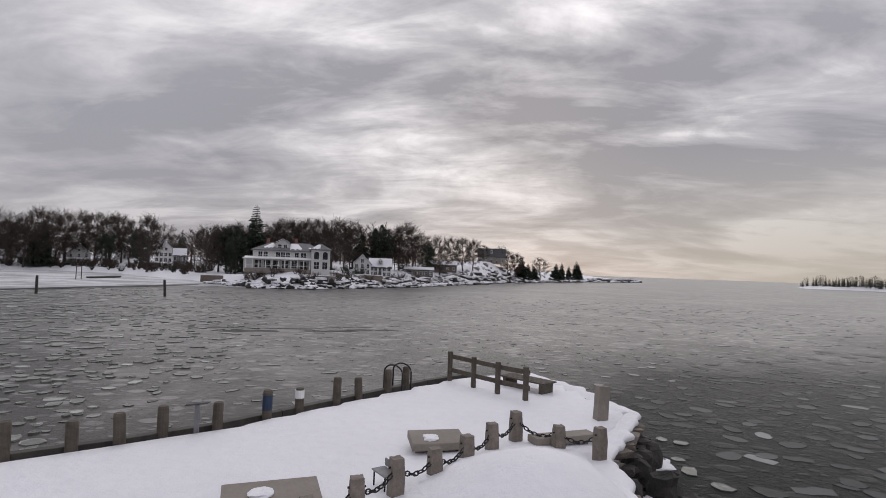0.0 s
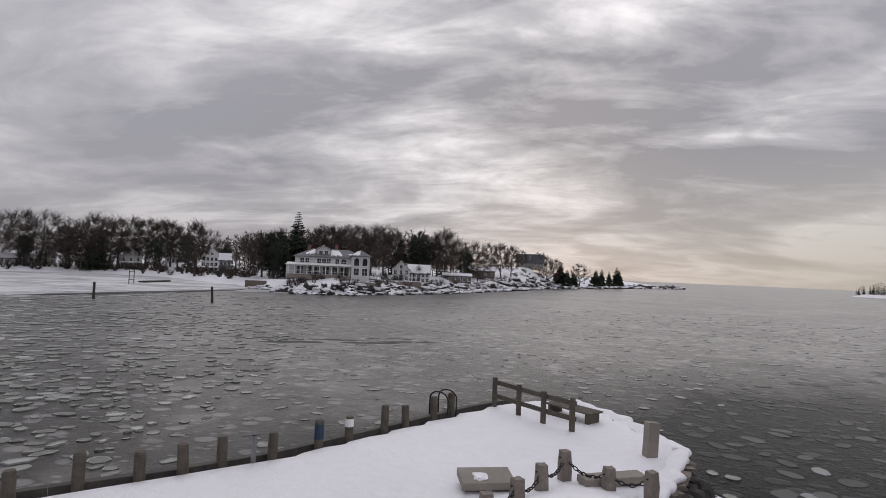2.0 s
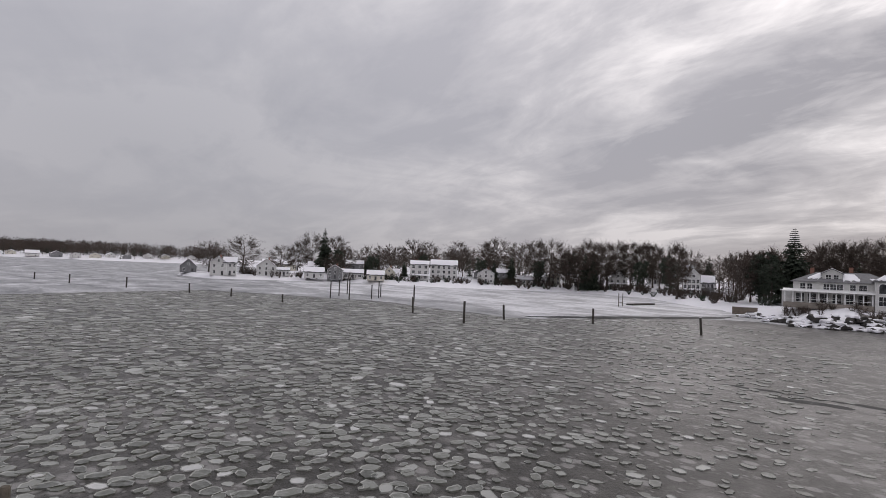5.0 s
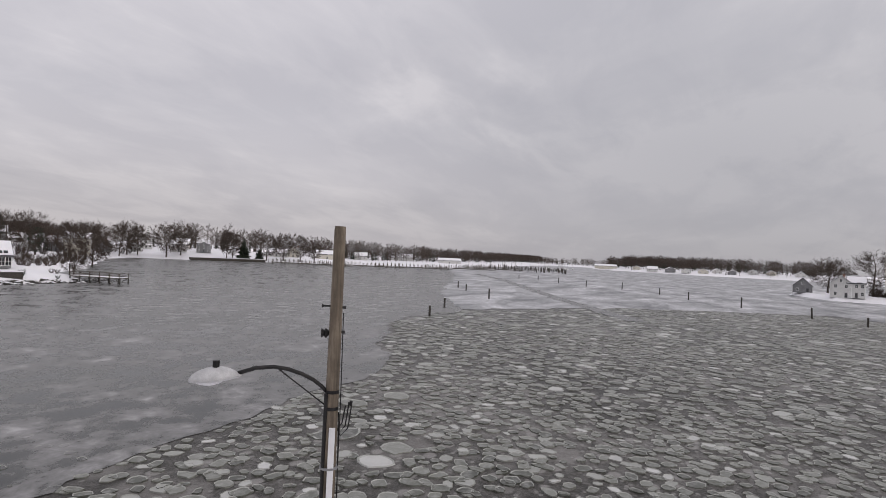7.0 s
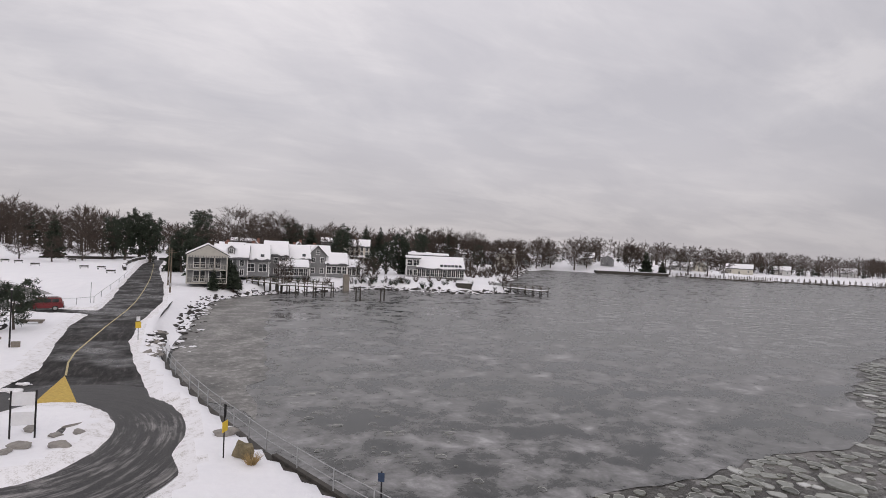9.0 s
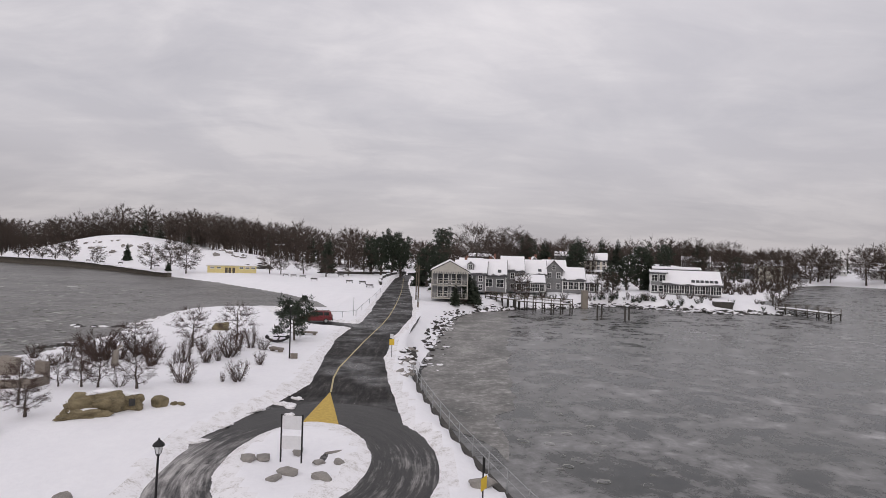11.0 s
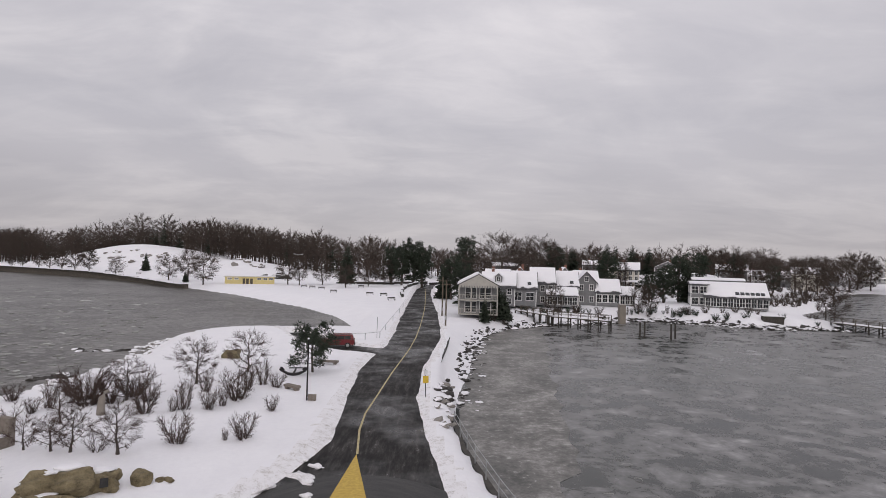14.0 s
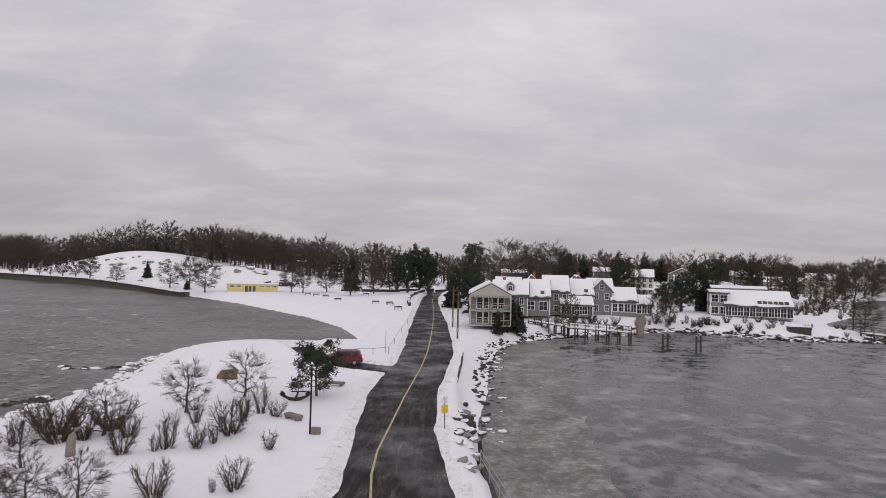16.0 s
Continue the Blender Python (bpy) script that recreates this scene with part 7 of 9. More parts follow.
# poles, benches and walls on the lawn
for x, y, h in ((3.3, 92.0, 8.2), (2.9, 108, 8.2)):
    ob = thing("utility_pole", pose(x, y, ground_at(x, y) - 0.2), "tall grey-brown timber utility pole by the road", "pole", "utility poles")
    part("shaft", tubed([(0, 0, 0), (0, 0, h)], [0.16, 0.11], 10), pole_wood, ob)
    part("crossarm", boxed(-0.9, 0.9, -0.06, 0.06, h - 0.9, h - 0.78), pole_wood, ob)
    part("meter_box", boxed(-0.2, 0.2, -0.35, -0.12, 1.2, 1.9, bevel=0.02), steel, ob)
ob = thing("park_light", pose(-63.4, 256.7, ground_at(-63.4, 256.7)), "tall park light with two heads", "street lamp")
part("shaft", tubed([(0, 0, 0), (0, 0, 12)], [0.14, 0.08], 8), steel, ob)
part("crossarm", boxed(-2.0, 2.0, -0.06, 0.06, 11.9, 12.05), steel, ob)
for s in (-1.8, 1.8):
    part("lamp_head", boxed(s - 0.4, s + 0.4, -0.3, 0.3, 11.95, 12.3, bevel=0.05), steel, ob)


def park_bench(x, y, turn):
    ob = thing("park_bench", pose(x, y, ground_at(x, y) - 0.05, 0, 0, turn), "dark park bench with snow on the seat", "bench", "benches on the lawn")
    part("seat", boxed(-1.1, 1.1, -0.25, 0.25, 0.42, 0.48), old_wood, ob)
    part("backrest", boxed(-1.1, 1.1, 0.25, 0.31, 0.55, 0.95), pile_wood, ob)
    for s in (-0.95, 0.95):
        part("leg", boxed(s - 0.06, s + 0.06, -0.25, 0.3, 0, 0.42), iron, ob)
    part("snow_layer", boxed(-1.08, 1.08, -0.24, 0.22, 0.48, 0.6, bevel=0.03), snow, ob)


for x, y in ((-47.3, 201.8), (-43.1, 196.4), (-38.7, 191.4), (-31.7, 175.9), (-39.6, 242.4), (-31.9, 231.2), (-26.5, 204.1), (-18.8, 167.7), (-14.2, 164.5), (-10.6, 148.8), (-50.2, 280.6), (-42.7, 278.2),
             (-205, 310), (-188, 301), (-172, 290), (-160, 281), (-146, 272), (-118, 250), (-96, 236)):
    park_bench(x, y, 10 + (x * 3) % 20 if y < 225 else 30)
wall_bits = thing("retaining_wall", Matrix(), "low dark retaining wall beside the bend of the road", "wall")
for i, (x, y, turn, l) in enumerate(((-8.4, 163, 95, 5), (-9.2, 172, 92, 6), (-9.6, 184, 90, 8), (-9.4, 198, 88, 9), (-8.3, 212, 84, 9), (-6.5, 226, 80, 9), (-3.5, 240, 74, 10), (2, 254, 60, 12), (-24, 232, 4, 16), (-14, 242, 30, 14))):
    b = part("block", boxed(-l / 2, l / 2, -0.35, 0.35, -0.4, 1.0, bevel=0.05), wet_rock, wall_bits)
    spot = pose(x, y, ground_at(x, y), 0, 0, turn)
    b.matrix_local = spot
    c = part("snow_coping", boxed(-l / 2, l / 2, -0.4, 0.4, 1.0, 1.2, bevel=0.06), snow, wall_bits)
    c.matrix_local = spot

# promenade wall along the far side of the cove
prom = thing("promenade_wall", Matrix(), "long brown stone promenade wall beside the cove", "wall")
PROM = [(-92, 204), (-101, 212), (-128, 237), (-152, 257), (-200, 287), (-252, 317), (-330, 350), (-450, 393)]
for (ax, ay), (bx, by) in zip(PROM, PROM[1:]):
    run = math.hypot(bx - ax, by - ay)
    n = max(1, round(run / 14))
    for k in range(n):
        f = (k + 0.5) / n
        top = 1.6 + 1.7 * min(1, max(0, (-(ax + (bx - ax) * f) - 90) / 80))
        b = part("wall_length", boxed(-run / n / 2, run / n / 2, -0.8, 0.8, -1, top, bevel=0.05), masonry, prom)
        spot = pose(ax + (bx - ax) * f, ay + (by - ay) * f, 0, 0, 0, math.degrees(math.atan2(by - ay, bx - ax)))
        b.matrix_local = spot
        c = part("snow_coping", boxed(-run / n / 2, run / n / 2, -0.7, 2.5, top, top + 0.15, bevel=0.05), snow, prom)
        c.matrix_local = spot

# ---- houses of the far shores ----
slate = plain("grey_slate", (0.10, 0.10, 0.105), (0.21, 0.21, 0.215), 0.75, 1.2, bump=0.2)


def hip_points(w, d, z, rise, over):
    """Corners of the eaves and the two ends of the ridge."""
    a, b, r = w / 2 + over, d / 2 + over, max(0.0, (w - d) / 2)
    return [Vector(p) for p in ((-a, -b, z), (a, -b, z), (a, b, z), (-a, b, z), (-r, 0, z + rise), (r, 0, z + rise))]


def hip_roof(parent, w, d, z, rise, over, m, patches=()):
    p = [m @ v for v in hip_points(w, d, z, rise, over)]
    bm = bmesh.new()
    vs = [bm.verts.new(v) for v in p] + [bm.verts.new(v - Vector((0, 0, 0.22))) for v in p[:4]]
    for f in ((0, 1, 5, 4), (1, 2, 5), (2, 3, 4, 5), (3, 0, 4), (0, 6, 7, 1), (1, 7, 8, 2), (2, 8, 9, 3), (3, 9, 6, 0), (6, 9, 8, 7)):
        bm.faces.new([vs[k] for k in f])
    bmesh.ops.recalc_face_normals(bm, faces=bm.faces[:])
    roof = part("roof", bm, slate, parent)
    for u0, u1, v0, v1 in patches:
        bm = bmesh.new()
        ring = []
        n = 7
        for k in range(n + 1):
            u = u0 + (u1 - u0) * k / n
            ring.append((u, v0 + 0.10 * math.sin(k * 2.3 + u0 * 9)))
        for k in range(n, -1, -1):
            ring.append((u0 + (u1 - u0) * k / n, v1))
        f = bm.faces.new([bm.verts.new((p[0].lerp(p[1], u)).lerp(p[4].lerp(p[5], u), max(0.0, v)) + Vector((0, 0, 0.03))) for u, v in ring])
        made = bmesh.ops.extrude_face_region(bm, geom=[f])["geom"]
        bmesh.ops.translate(bm, verts=[v for v in made if isinstance(v, bmesh.types.BMVert)], vec=(0, 0, 0.14))
        bmesh.ops.recalc_face_normals(bm, faces=bm.faces[:])
        part("roof_snow", bm, snow, roof, "patch of snow left on the slates")
    return roof


def mansion(x, y, turn, z):
    """Two storeys under hipped slates, a colonnaded porch along the front, a square tower with arched windows."""
    ob = thing("large_house", pose(x, y, z, 0, 0, turn), "long white shore mansion with porch colonnade and slate roofs", "house", "shore houses")
    w, d, eave = 21.0, 10.0, 5.7
    part("wall", boxed(-w / 2, w / 2, -d / 2, d / 2, -1.2, eave), white_paint, ob)
    hip_roof(ob, w, d, eave, 2.5, 0.6, Matrix(), ((0.10, 0.24, 0.25, 0.85), (0.50, 0.68, 0.15, 0.80), (0.80, 0.92, 0.05, 0.4)))
    tower = pose(8.9, -d / 2 - 1.0, 0)
    part("tower_wall", boxed(-2.7, 2.7, -2.6, 2.6, -1.2, 6.3, m=tower), white_paint, ob)
    hip_roof(ob, 5.4, 5.2, 6.3, 1.9, 0.5, tower, ((0.05, 0.45, 0.05, 0.7),))
    for k in (-1.25, 1.25):
        arch = [(-0.75, -1.0), (0.75, -1.0)] + [(0.75 * math.cos(a), 0.55 + 0.75 * math.sin(a)) for a in np.linspace(0, math.pi, 9)]
        for grow, back, coat, tag in ((1.16, 0.06, trim_white, "window"), (1.0, 0.10, window_glass, "pane")):
            bm = bmesh.new()
            prism(bm, [(px * grow, pz * grow) for px, pz in arch], -2.6 - back, -2.55, tower @ pose(k, 0, 4.35))
            bmesh.ops.recalc_face_normals(bm, faces=bm.faces[:])
            made = part(tag, bm, coat, ob if tag == "window" else frame_part, "arched window" if tag == "window" else "")
            if tag == "window":
                frame_part = made
        window(ob, tower @ pose(k, -2.6, 1.5), 1.5, 2.1)
    dormer = pose(-2.2, -2.2, eave)
    bm = bmesh.new()
    prism(bm, gable_outline(4.2, 2.1, 1.1), -1.6, 2.6, dormer)
    bmesh.ops.recalc_face_normals(bm, faces=bm.faces[:])
    part("dormer", bm, white_paint, ob)
    bm = bmesh.new()
    roof_slabs(bm, 4.2, 4.2, 2.1, 1.1, 0.35, 0.2, 0.02, m=dormer @ pose(0, 0.5, 0))
    part("dormer_roof", bm, slate, ob)
    bm = bmesh.new()
    roof_slabs(bm, 4.2, 4.2, 2.1, 1.1, 0.35, 0.12, 0.23, 0.3, random.Random(8), m=dormer @ pose(0, 0.5, 0))
    part("roof_snow", bm, snow, ob)
    for k in (-0.8, 0.8):
        window(ob, dormer @ pose(k, -1.6, 1.1), 1.0, 1.3)
    for cx, hh in ((-6.5, 9.3), (1.8, 9.6)):
        part("chimney", boxed(cx - 0.45, cx + 0.45, 0.5, 1.4, 6.5, hh, bevel=0.03), brick_red, ob)
    for cx, ww in ((-8.4, 1.1), (-6.9, 1.1), (-3.4, 1.2), (-2.0, 1.2), (-0.6, 1.2), (2.0, 1.1), (4.0, 1.5)):
        window(ob, pose(cx, -d / 2, 4.25), ww, 1.7)
    for k in range(6):
        window(ob, pose(-9.0 + 2.6 * k, -d / 2, 1.5), 1.8, 2.2)
    for k in (-2.5, 1.5):
        for zc in (1.5, 4.2):
            window(ob, pose(-w / 2, k, zc, 0, 0, -90), 1.1, 1.6)
            window(ob, pose(w / 2, k, zc, 0, 0, 90), 1.1, 1.6)
    # porch round the front and one side
    reach = 3.0
    part("porch_floor", boxed(-w / 2 - 2.0, 6.1, -d / 2 - reach, -d / 2, -1.2, 0.2), sandstone, ob)
    bm = bmesh.new()
    prism(bm, [(0, 2.95), (0, 3.75), (-reach - 0.4, 3.15), (-reach - 0.4, 2.95)], -6.2, w / 2 + 2.2, pose(0, -d / 2, 0) @ pose(0, 0, 0, 0, 0, 90) @ pose(0, 0, 0, 0, 0, 180) @ pose(0, 0, 0, 0, 0, 180))
    bmesh.ops.recalc_face_normals(bm, faces=bm.faces[:])
    part("porch_roof", bm, trim_white, ob)
    for k in range(11):
        post = part_mesh("porch_post", shared("mansion_post", lambda: tubed([(0, 0, 0.2), (0, 0, 2.95)], [0.17, 0.13], 10)), trim_white, ob)
        post.matrix_local = pose(-w / 2 - 1.7 + (w / 2 + 7.5) * k / 10, -d / 2 - reach + 0.2, 0)
    for k in range(10):
        rail = part("porch_rail", boxed(0.15, (w / 2 + 7.5) / 10 - 0.15, -0.04, 0.04, 0.95, 1.05), trim_white, ob)
        rail.matrix_local = pose(-w / 2 - 1.7 + (w / 2 + 7.5) * k / 10, -d / 2 - reach + 0.2, 0.1)
    part("side_wing", boxed(-w / 2 - 2.6, -w / 2, -3.2, 3.0, -1.0, 3.0), white_paint, ob)
    part("wing_roof", boxed(-w / 2 - 3.0, -w / 2, -3.6, 3.4, 3.0, 3.25, bevel=0.05), snow, ob)
    return ob


mansion(61.5, -190.5, -158, ground_at(61.5, -190.5) + 0.6)
for x, y, turn, w, hh, coat in ((78.5, -180.0, -150, 8.0, 1.6, sandstone), (48.0, -181.5, -165, 7.5, 1.5, sandstone), (39.5, -203.5, -168, 9.0, 1.8, granite), (86.0, -190.0, -150, 6.5, 2.4, brown_shingle)):
    ob = thing("terrace_wall", pose(x, y, ground_at(x, y) - 0.4, 0, 0, turn), "low retaining wall with snow on top above the rocky shore", "wall", "shore terraces")
    part("wall_face", boxed(-w / 2, w / 2, -0.9, 0.9, 0, hh, bevel=0.05), coat, ob)
    part("snow_coping", boxed(-w / 2 - 0.05, w / 2 + 0.05, -0.95, 0.95, hh, hh + 0.2, bevel=0.07), snow, ob)
house("cottage", 45.0, -216.5, -167, 5.9, 5.3, 4.1, 2.8, white_paint, "white gabled cottage with dark windows above the rocks", ridge="y", cols=3, rows=2, chimney=False)
house("cottage_wing", 39.1, -218.8, -168, 7.6, 3.8, 3.6, 2.6, white_paint, "low white wing of the cottage with snowy roof", cols=5, rows=2, dormers=1, chimney=False)
house("boathouse", 29.7, -249.6, -172, 11.6, 5.8, 2.7, 0.9, brown_shingle, "low dark boathouse under a snowy flat roof", cols=6, rows=1, chimney=False, door=False)
house("lodge", 26.8, -310.4, -174, 15.8, 7.9, 3.6, 1.8, brown_shingle, "dark brown lodge with snow on its roof beneath trees", cols=5, rows=1, chimney=False)
house("hill_house", 2.0, -379.0, -179, 17.1, 12.0, 4.4, 5.2, sandstone, "brown house with hipped dark roof on the knoll", cols=5, rows=2, snowed=False, dormers=1)
house("gabled_house", 146.4, -260.6, -149, 8.7, 7.9, 7.2, 4.1, white_paint, "white gabled house with glazed front and verandas", ridge="y", cols=5, rows=3, porch=2.2, chimney=False, pane=(1.1, 1.5))
house("house_wing", 132.4, -248.4, -150, 4.9, 4.4, 5.8, 2.7, grey_shingle, "grey wing with snowy roof beside the gabled house", cols=3, rows=2, chimney=False)
house("cottage", 197.1, -334.0, -147, 6.5, 5.9, 5.7, 3.3, white_paint, "white house with dark roof up the slope", cols=3, rows=1)
house("cottage", 197.0, -271.0, -143, 9.2, 7.4, 5.1, 4.6, white_paint, "white gabled cottage with three small windows", ridge="y", cols=3, rows=2, porch=1.8)
house("low_house", 210.4, -267.8, -139, 9.1, 4.6, 2.4, 1.9, grey_shingle, "low grey cottage with snowy roof under trees", cols=4, rows=1)
house("low_house", 213.0, -258.6, -138, 6.2, 3.1, 2.4, 1.6, grey_shingle, "low grey cottage with snowy roof under trees", cols=3, rows=1)
house("low_house", 204.0, -325.7, -146, 8.0, 4.0, 3.4, 2.9, grey_shingle, "low grey cottage with snowy roof under trees", cols=3, rows=1)
house("cottage", 75.0, -313.2, -165, 4.2, 3.8, 5.8, 1.8, white_paint, "white house with dark roof up the slope", cols=2, rows=1)
house("tall_house", 261.9, -184.2, -122, 10.0, 8.0, 8.6, 1.9, white_paint, "tall white three-storey house with balconies", cols=3, rows=3, porch=1.8, pane=(1.3, 1.6))
house("tall_house", 259.6, -198.8, -124, 14.8, 8.9, 7.7, 2.8, white_paint, "wide white house with terraces and snowy roof", cols=5, rows=3, pane=(1.2, 1.5))
house("cottage", 280.4, -150.6, -115, 14.9, 8.9, 3.2, 1.9, white_paint, "low white cottage with broad snowy roof", cols=4, rows=1, pane=(1.6, 1.2))
house("cottage", 292.4, -108.8, -107, 9.7, 7.8, 5.0, 3.6, white_paint, "white gabled cottage at the water edge", ridge="y", cols=3, rows=2)
house("cottage_wing", 289.0, -116.0, -108, 7.5, 4.5, 3.1, 1.2, white_paint, "low white wing with glazed front", cols=4, rows=1, chimney=False)
house("large_house", 413.9, -152.7, -108, 24.5, 12.2, 8.8, 3.4, cream_paint, "large cream house with stepped snowy roofs", cols=6, rows=2, porch=2, dormers=2)
house("gabled_house", 291.5, -84.7, -102, 7.5, 9.0, 6.4, 2.9, white_paint, "white gabled house by the point", ridge="y", cols=2, rows=2)
house("house_wing", 288.1, -89.5, -103, 6.1, 4.3, 6.5, 2.3, white_paint, "white wing with snowy roof by the point", cols=3, rows=2, chimney=False)
house("small_barn", 322.6, -75.7, -100, 8.3, 5.8, 3.4, 3.8, grey_shingle, "small grey barn-roofed cottage on the point", ridge="y", cols=2, rows=1, chimney=False)
house("cottage", 313.5, -145.6, -112, 12.8, 7.7, 2.4, 2.7, grey_shingle, "grey cottage with snowy roof behind trees", cols=4, rows=1)
house("cottage", 320.7, -170.9, -115, 12.5, 7.5, 3.3, 2.1, grey_shingle, "grey cottage with snowy roof behind trees", cols=3, rows=1)
house("cottage", 270.6, -169.9, -119, 6.9, 5.5, 3.8, 3.1, cream_paint, "small cream cottage among conifers", ridge="y", cols=2, rows=1)
house("cottage", 254.8, -221.0, -128, 7.1, 5.6, 3.1, 2.3, grey_shingle, "small grey cottage among conifers", ridge="y", cols=2, rows=1)
house("low_house", 273.1, -245.8, -129, 13.9, 8.3, 3.0, 3.2, white_paint, "white cottage with snowy roof behind trees", cols=3, rows=1)
house("boathouse", 231.4, -239.6, -133, 15.8, 4.7, 2.4, 1.9, white_paint, "long low white boathouse with snowy roof", cols=6, rows=1, chimney=False)
house("boathouse", 222.9, -276.8, -139, 16.2, 4.8, 2.4, 1.6, brown_shingle, "low dark sheds with snowy roofs", cols=5, rows=1, chimney=False)
house("cottage", 294.7, 354.3, -38, 8.1, 6.5, 3.8, 3.4, white_paint, "white gabled house above the snowy lawn", ridge="y", cols=3, rows=1, porch=1.5)
house("cottage", 320.3, 344.9, -41, 9.9, 7.0, 3.8, 4.0, cream_paint, "cream house with snowy roof above the landing", cols=3, rows=2)
house("cottage", 358.7, 366.9, -43, 13.3, 9.3, 4.2, 4.9, grey_shingle, "grey house with snowy roof above the landing", cols=3, rows=2)
house("boatyard_shed", 360.9, 285.5, -50, 17.4, 8.7, 3.1, 3.2, white_paint, "white boatyard shed with snowy roof", cols=3, rows=1, chimney=False)
house("cottage", 398.7, 295.7, -52, 9.6, 7.7, 4.3, 4.0, white_paint, "small white house by the boatyard", ridge="y", cols=2, rows=1)
house("boatyard_shed", 412.2, 271.9, -55, 19.0, 9.5, 4.3, 3.5, cream_paint, "cream boatyard shed with snowy roof", cols=3, rows=1, chimney=False)
house("boatyard_shed", 510.3, 299.7, -58, 14.9, 7.4, 4.6, 3.6, white_paint, "white boatyard shed with snowy roof", cols=3, rows=1, chimney=False)
house("boatyard_shed", 639.3, 317.8, -62, 28.4, 14.2, 4.0, 5.1, white_paint, "white boatyard shed with snowy roof", cols=3, rows=1, chimney=False)
house("boatyard_shed", 665.0, 260.9, -67, 29.3, 11.7, 4.0, 2.9, white_paint, "long white marina shed with snowy roof", cols=3, rows=1, chimney=False)
house("marina_hall", 1085, 118, -83, 40.0, 19.0, 5.5, 3.2, cream_paint, "broad white marina hall with snowy roof", cols=4, rows=1, chimney=False)
for y, w, wall in ((30, 17, white_paint), (2, 15, grey_shingle), (-22, 14, white_paint), (-47, 15, cream_paint), (-67, 13, white_paint), (-88, 12, grey_shingle), (-118, 14, white_paint), (-142, 12, cream_paint), (-178, 13, white_paint), (58, 12, cream_paint)):
    x = 978 + 12 * math.sin(y) + max(0, y) * 0.7
    house("far_house", x, y, -90 - 14 * math.sin(y * 2), w, w * 0.65, 4.2, w * 0.27, wall, "small house with snowy roof on the far shore", ridge="y" if y % 3 else "x", cols=2, rows=1, chimney=False, side_cols=1)
house("villa", 151.4, 247.3, -30, 13.2, 9.2, 4.4, 2.4, white_paint, "white villa with porch and snowy roof", cols=4, rows=2, porch=2, dormers=1)
house("villa", 203.6, 292.7, -34, 13.2, 9.2, 9.3, 3.1, cream_paint, "cream villa with snowy roof behind bare trees", cols=4, rows=2)
house("cottage", 281.1, 347.9, -38, 8.4, 6.7, 2.8, 3.7, white_paint, "white gabled house above the snowy lawn", ridge="y", cols=3, rows=1, porch=1.5)
house("cottage", 67.2, 224.4, -16, 8.1, 5.7, 5.1, 1.7, grey_shingle, "grey cottage with snowy roof up the street", cols=3, rows=1)
house("villa", 68.2, 185.5, -19, 7.4, 5.9, 5.8, 2.4, cream_paint, "tall cream house with tiered snowy porches", cols=4, rows=3, porch=1.8)
house("cottage", 82.3, 185.9, -22, 5.3, 3.7, 4.4, 2.0, grey_shingle, "grey house with snowy roof among trees", cols=3, rows=2)
house("low_house", 132.0, 237.1, -28, 11.4, 6.8, 4.1, 1.8, grey_shingle, "grey house with snowy roof behind the inn", cols=4, rows=1)
house("low_house", 29.7, 214.8, -7, 10.2, 6.1, 6.9, 1.1, grey_shingle, "grey house with snowy roof behind the terrace", cols=4, rows=1, chimney=False)
house("cottage", 279.7, -130.2, -111, 10, 7.5, 3.2, 2.4, white_paint, "small white cottage with a snowy roof near the shore", ridge="x", cols=3, rows=1, chimney=False)
house("cottage", 278.4, -141.3, -113, 8, 6.0, 5.0, 2.5, grey_shingle, "small grey cottage with a snowy roof near the shore", ridge="y", cols=3, rows=2, chimney=True)
house("cottage", 263.7, -158.2, -117, 9, 6.8, 3, 2.2, cream_paint, "small cream cottage with a snowy roof near the shore", ridge="x", cols=3, rows=1, chimney=False)
house("cottage", 238.8, -212.8, -129, 9, 6.8, 5, 2.6, white_paint, "small white cottage with a snowy roof near the shore", ridge="y", cols=3, rows=2, chimney=True)
house("cottage", 242.0, -227.7, -130, 8, 6.0, 5.2, 2.2, grey_shingle, "small grey cottage with a snowy roof near the shore", ridge="x", cols=3, rows=2, chimney=False)
house("cottage", 225.2, -250.1, -135, 8, 6.0, 4.6, 2.6, cream_paint, "small cream cottage with a snowy roof near the shore", ridge="y", cols=3, rows=2, chimney=True)
house("cottage", 190.6, -294.4, -145, 8, 6.0, 5, 2.6, white_paint, "small white cottage with a snowy roof near the shore", ridge="y", cols=3, rows=2, chimney=False)
house("cottage", 204.8, 313.7, -32, 12, 9.0, 5.5, 3.5, grey_shingle, "small grey cottage with a snowy roof near the shore", ridge="x", cols=3, rows=2, chimney=True)
house("cottage", 258.5, 364.7, -34, 11, 8.2, 5.5, 3.5, cream_paint, "small cream cottage with a snowy roof near the shore", ridge="y", cols=3, rows=2, chimney=False)
house("cottage", 299.8, 325.6, -41, 11, 8.2, 5.5, 3, white_paint, "small white cottage with a snowy roof near the shore", ridge="x", cols=3, rows=2, chimney=True)
house("cottage", 312.6, 314.1, -43, 10, 7.5, 5, 3, grey_shingle, "small grey cottage with a snowy roof near the shore", ridge="y", cols=3, rows=2, chimney=False)
house("cottage", 376.1, 280.7, -51, 10, 7.5, 5, 3, cream_paint, "small cream cottage with a snowy roof near the shore", ridge="y", cols=3, rows=2, chimney=True)
house("cottage", 219.7, 317.9, -34, 10, 7.5, 4.5, 3, white_paint, "small white cottage with a snowy roof near the shore", ridge="x", cols=3, rows=2, chimney=False)
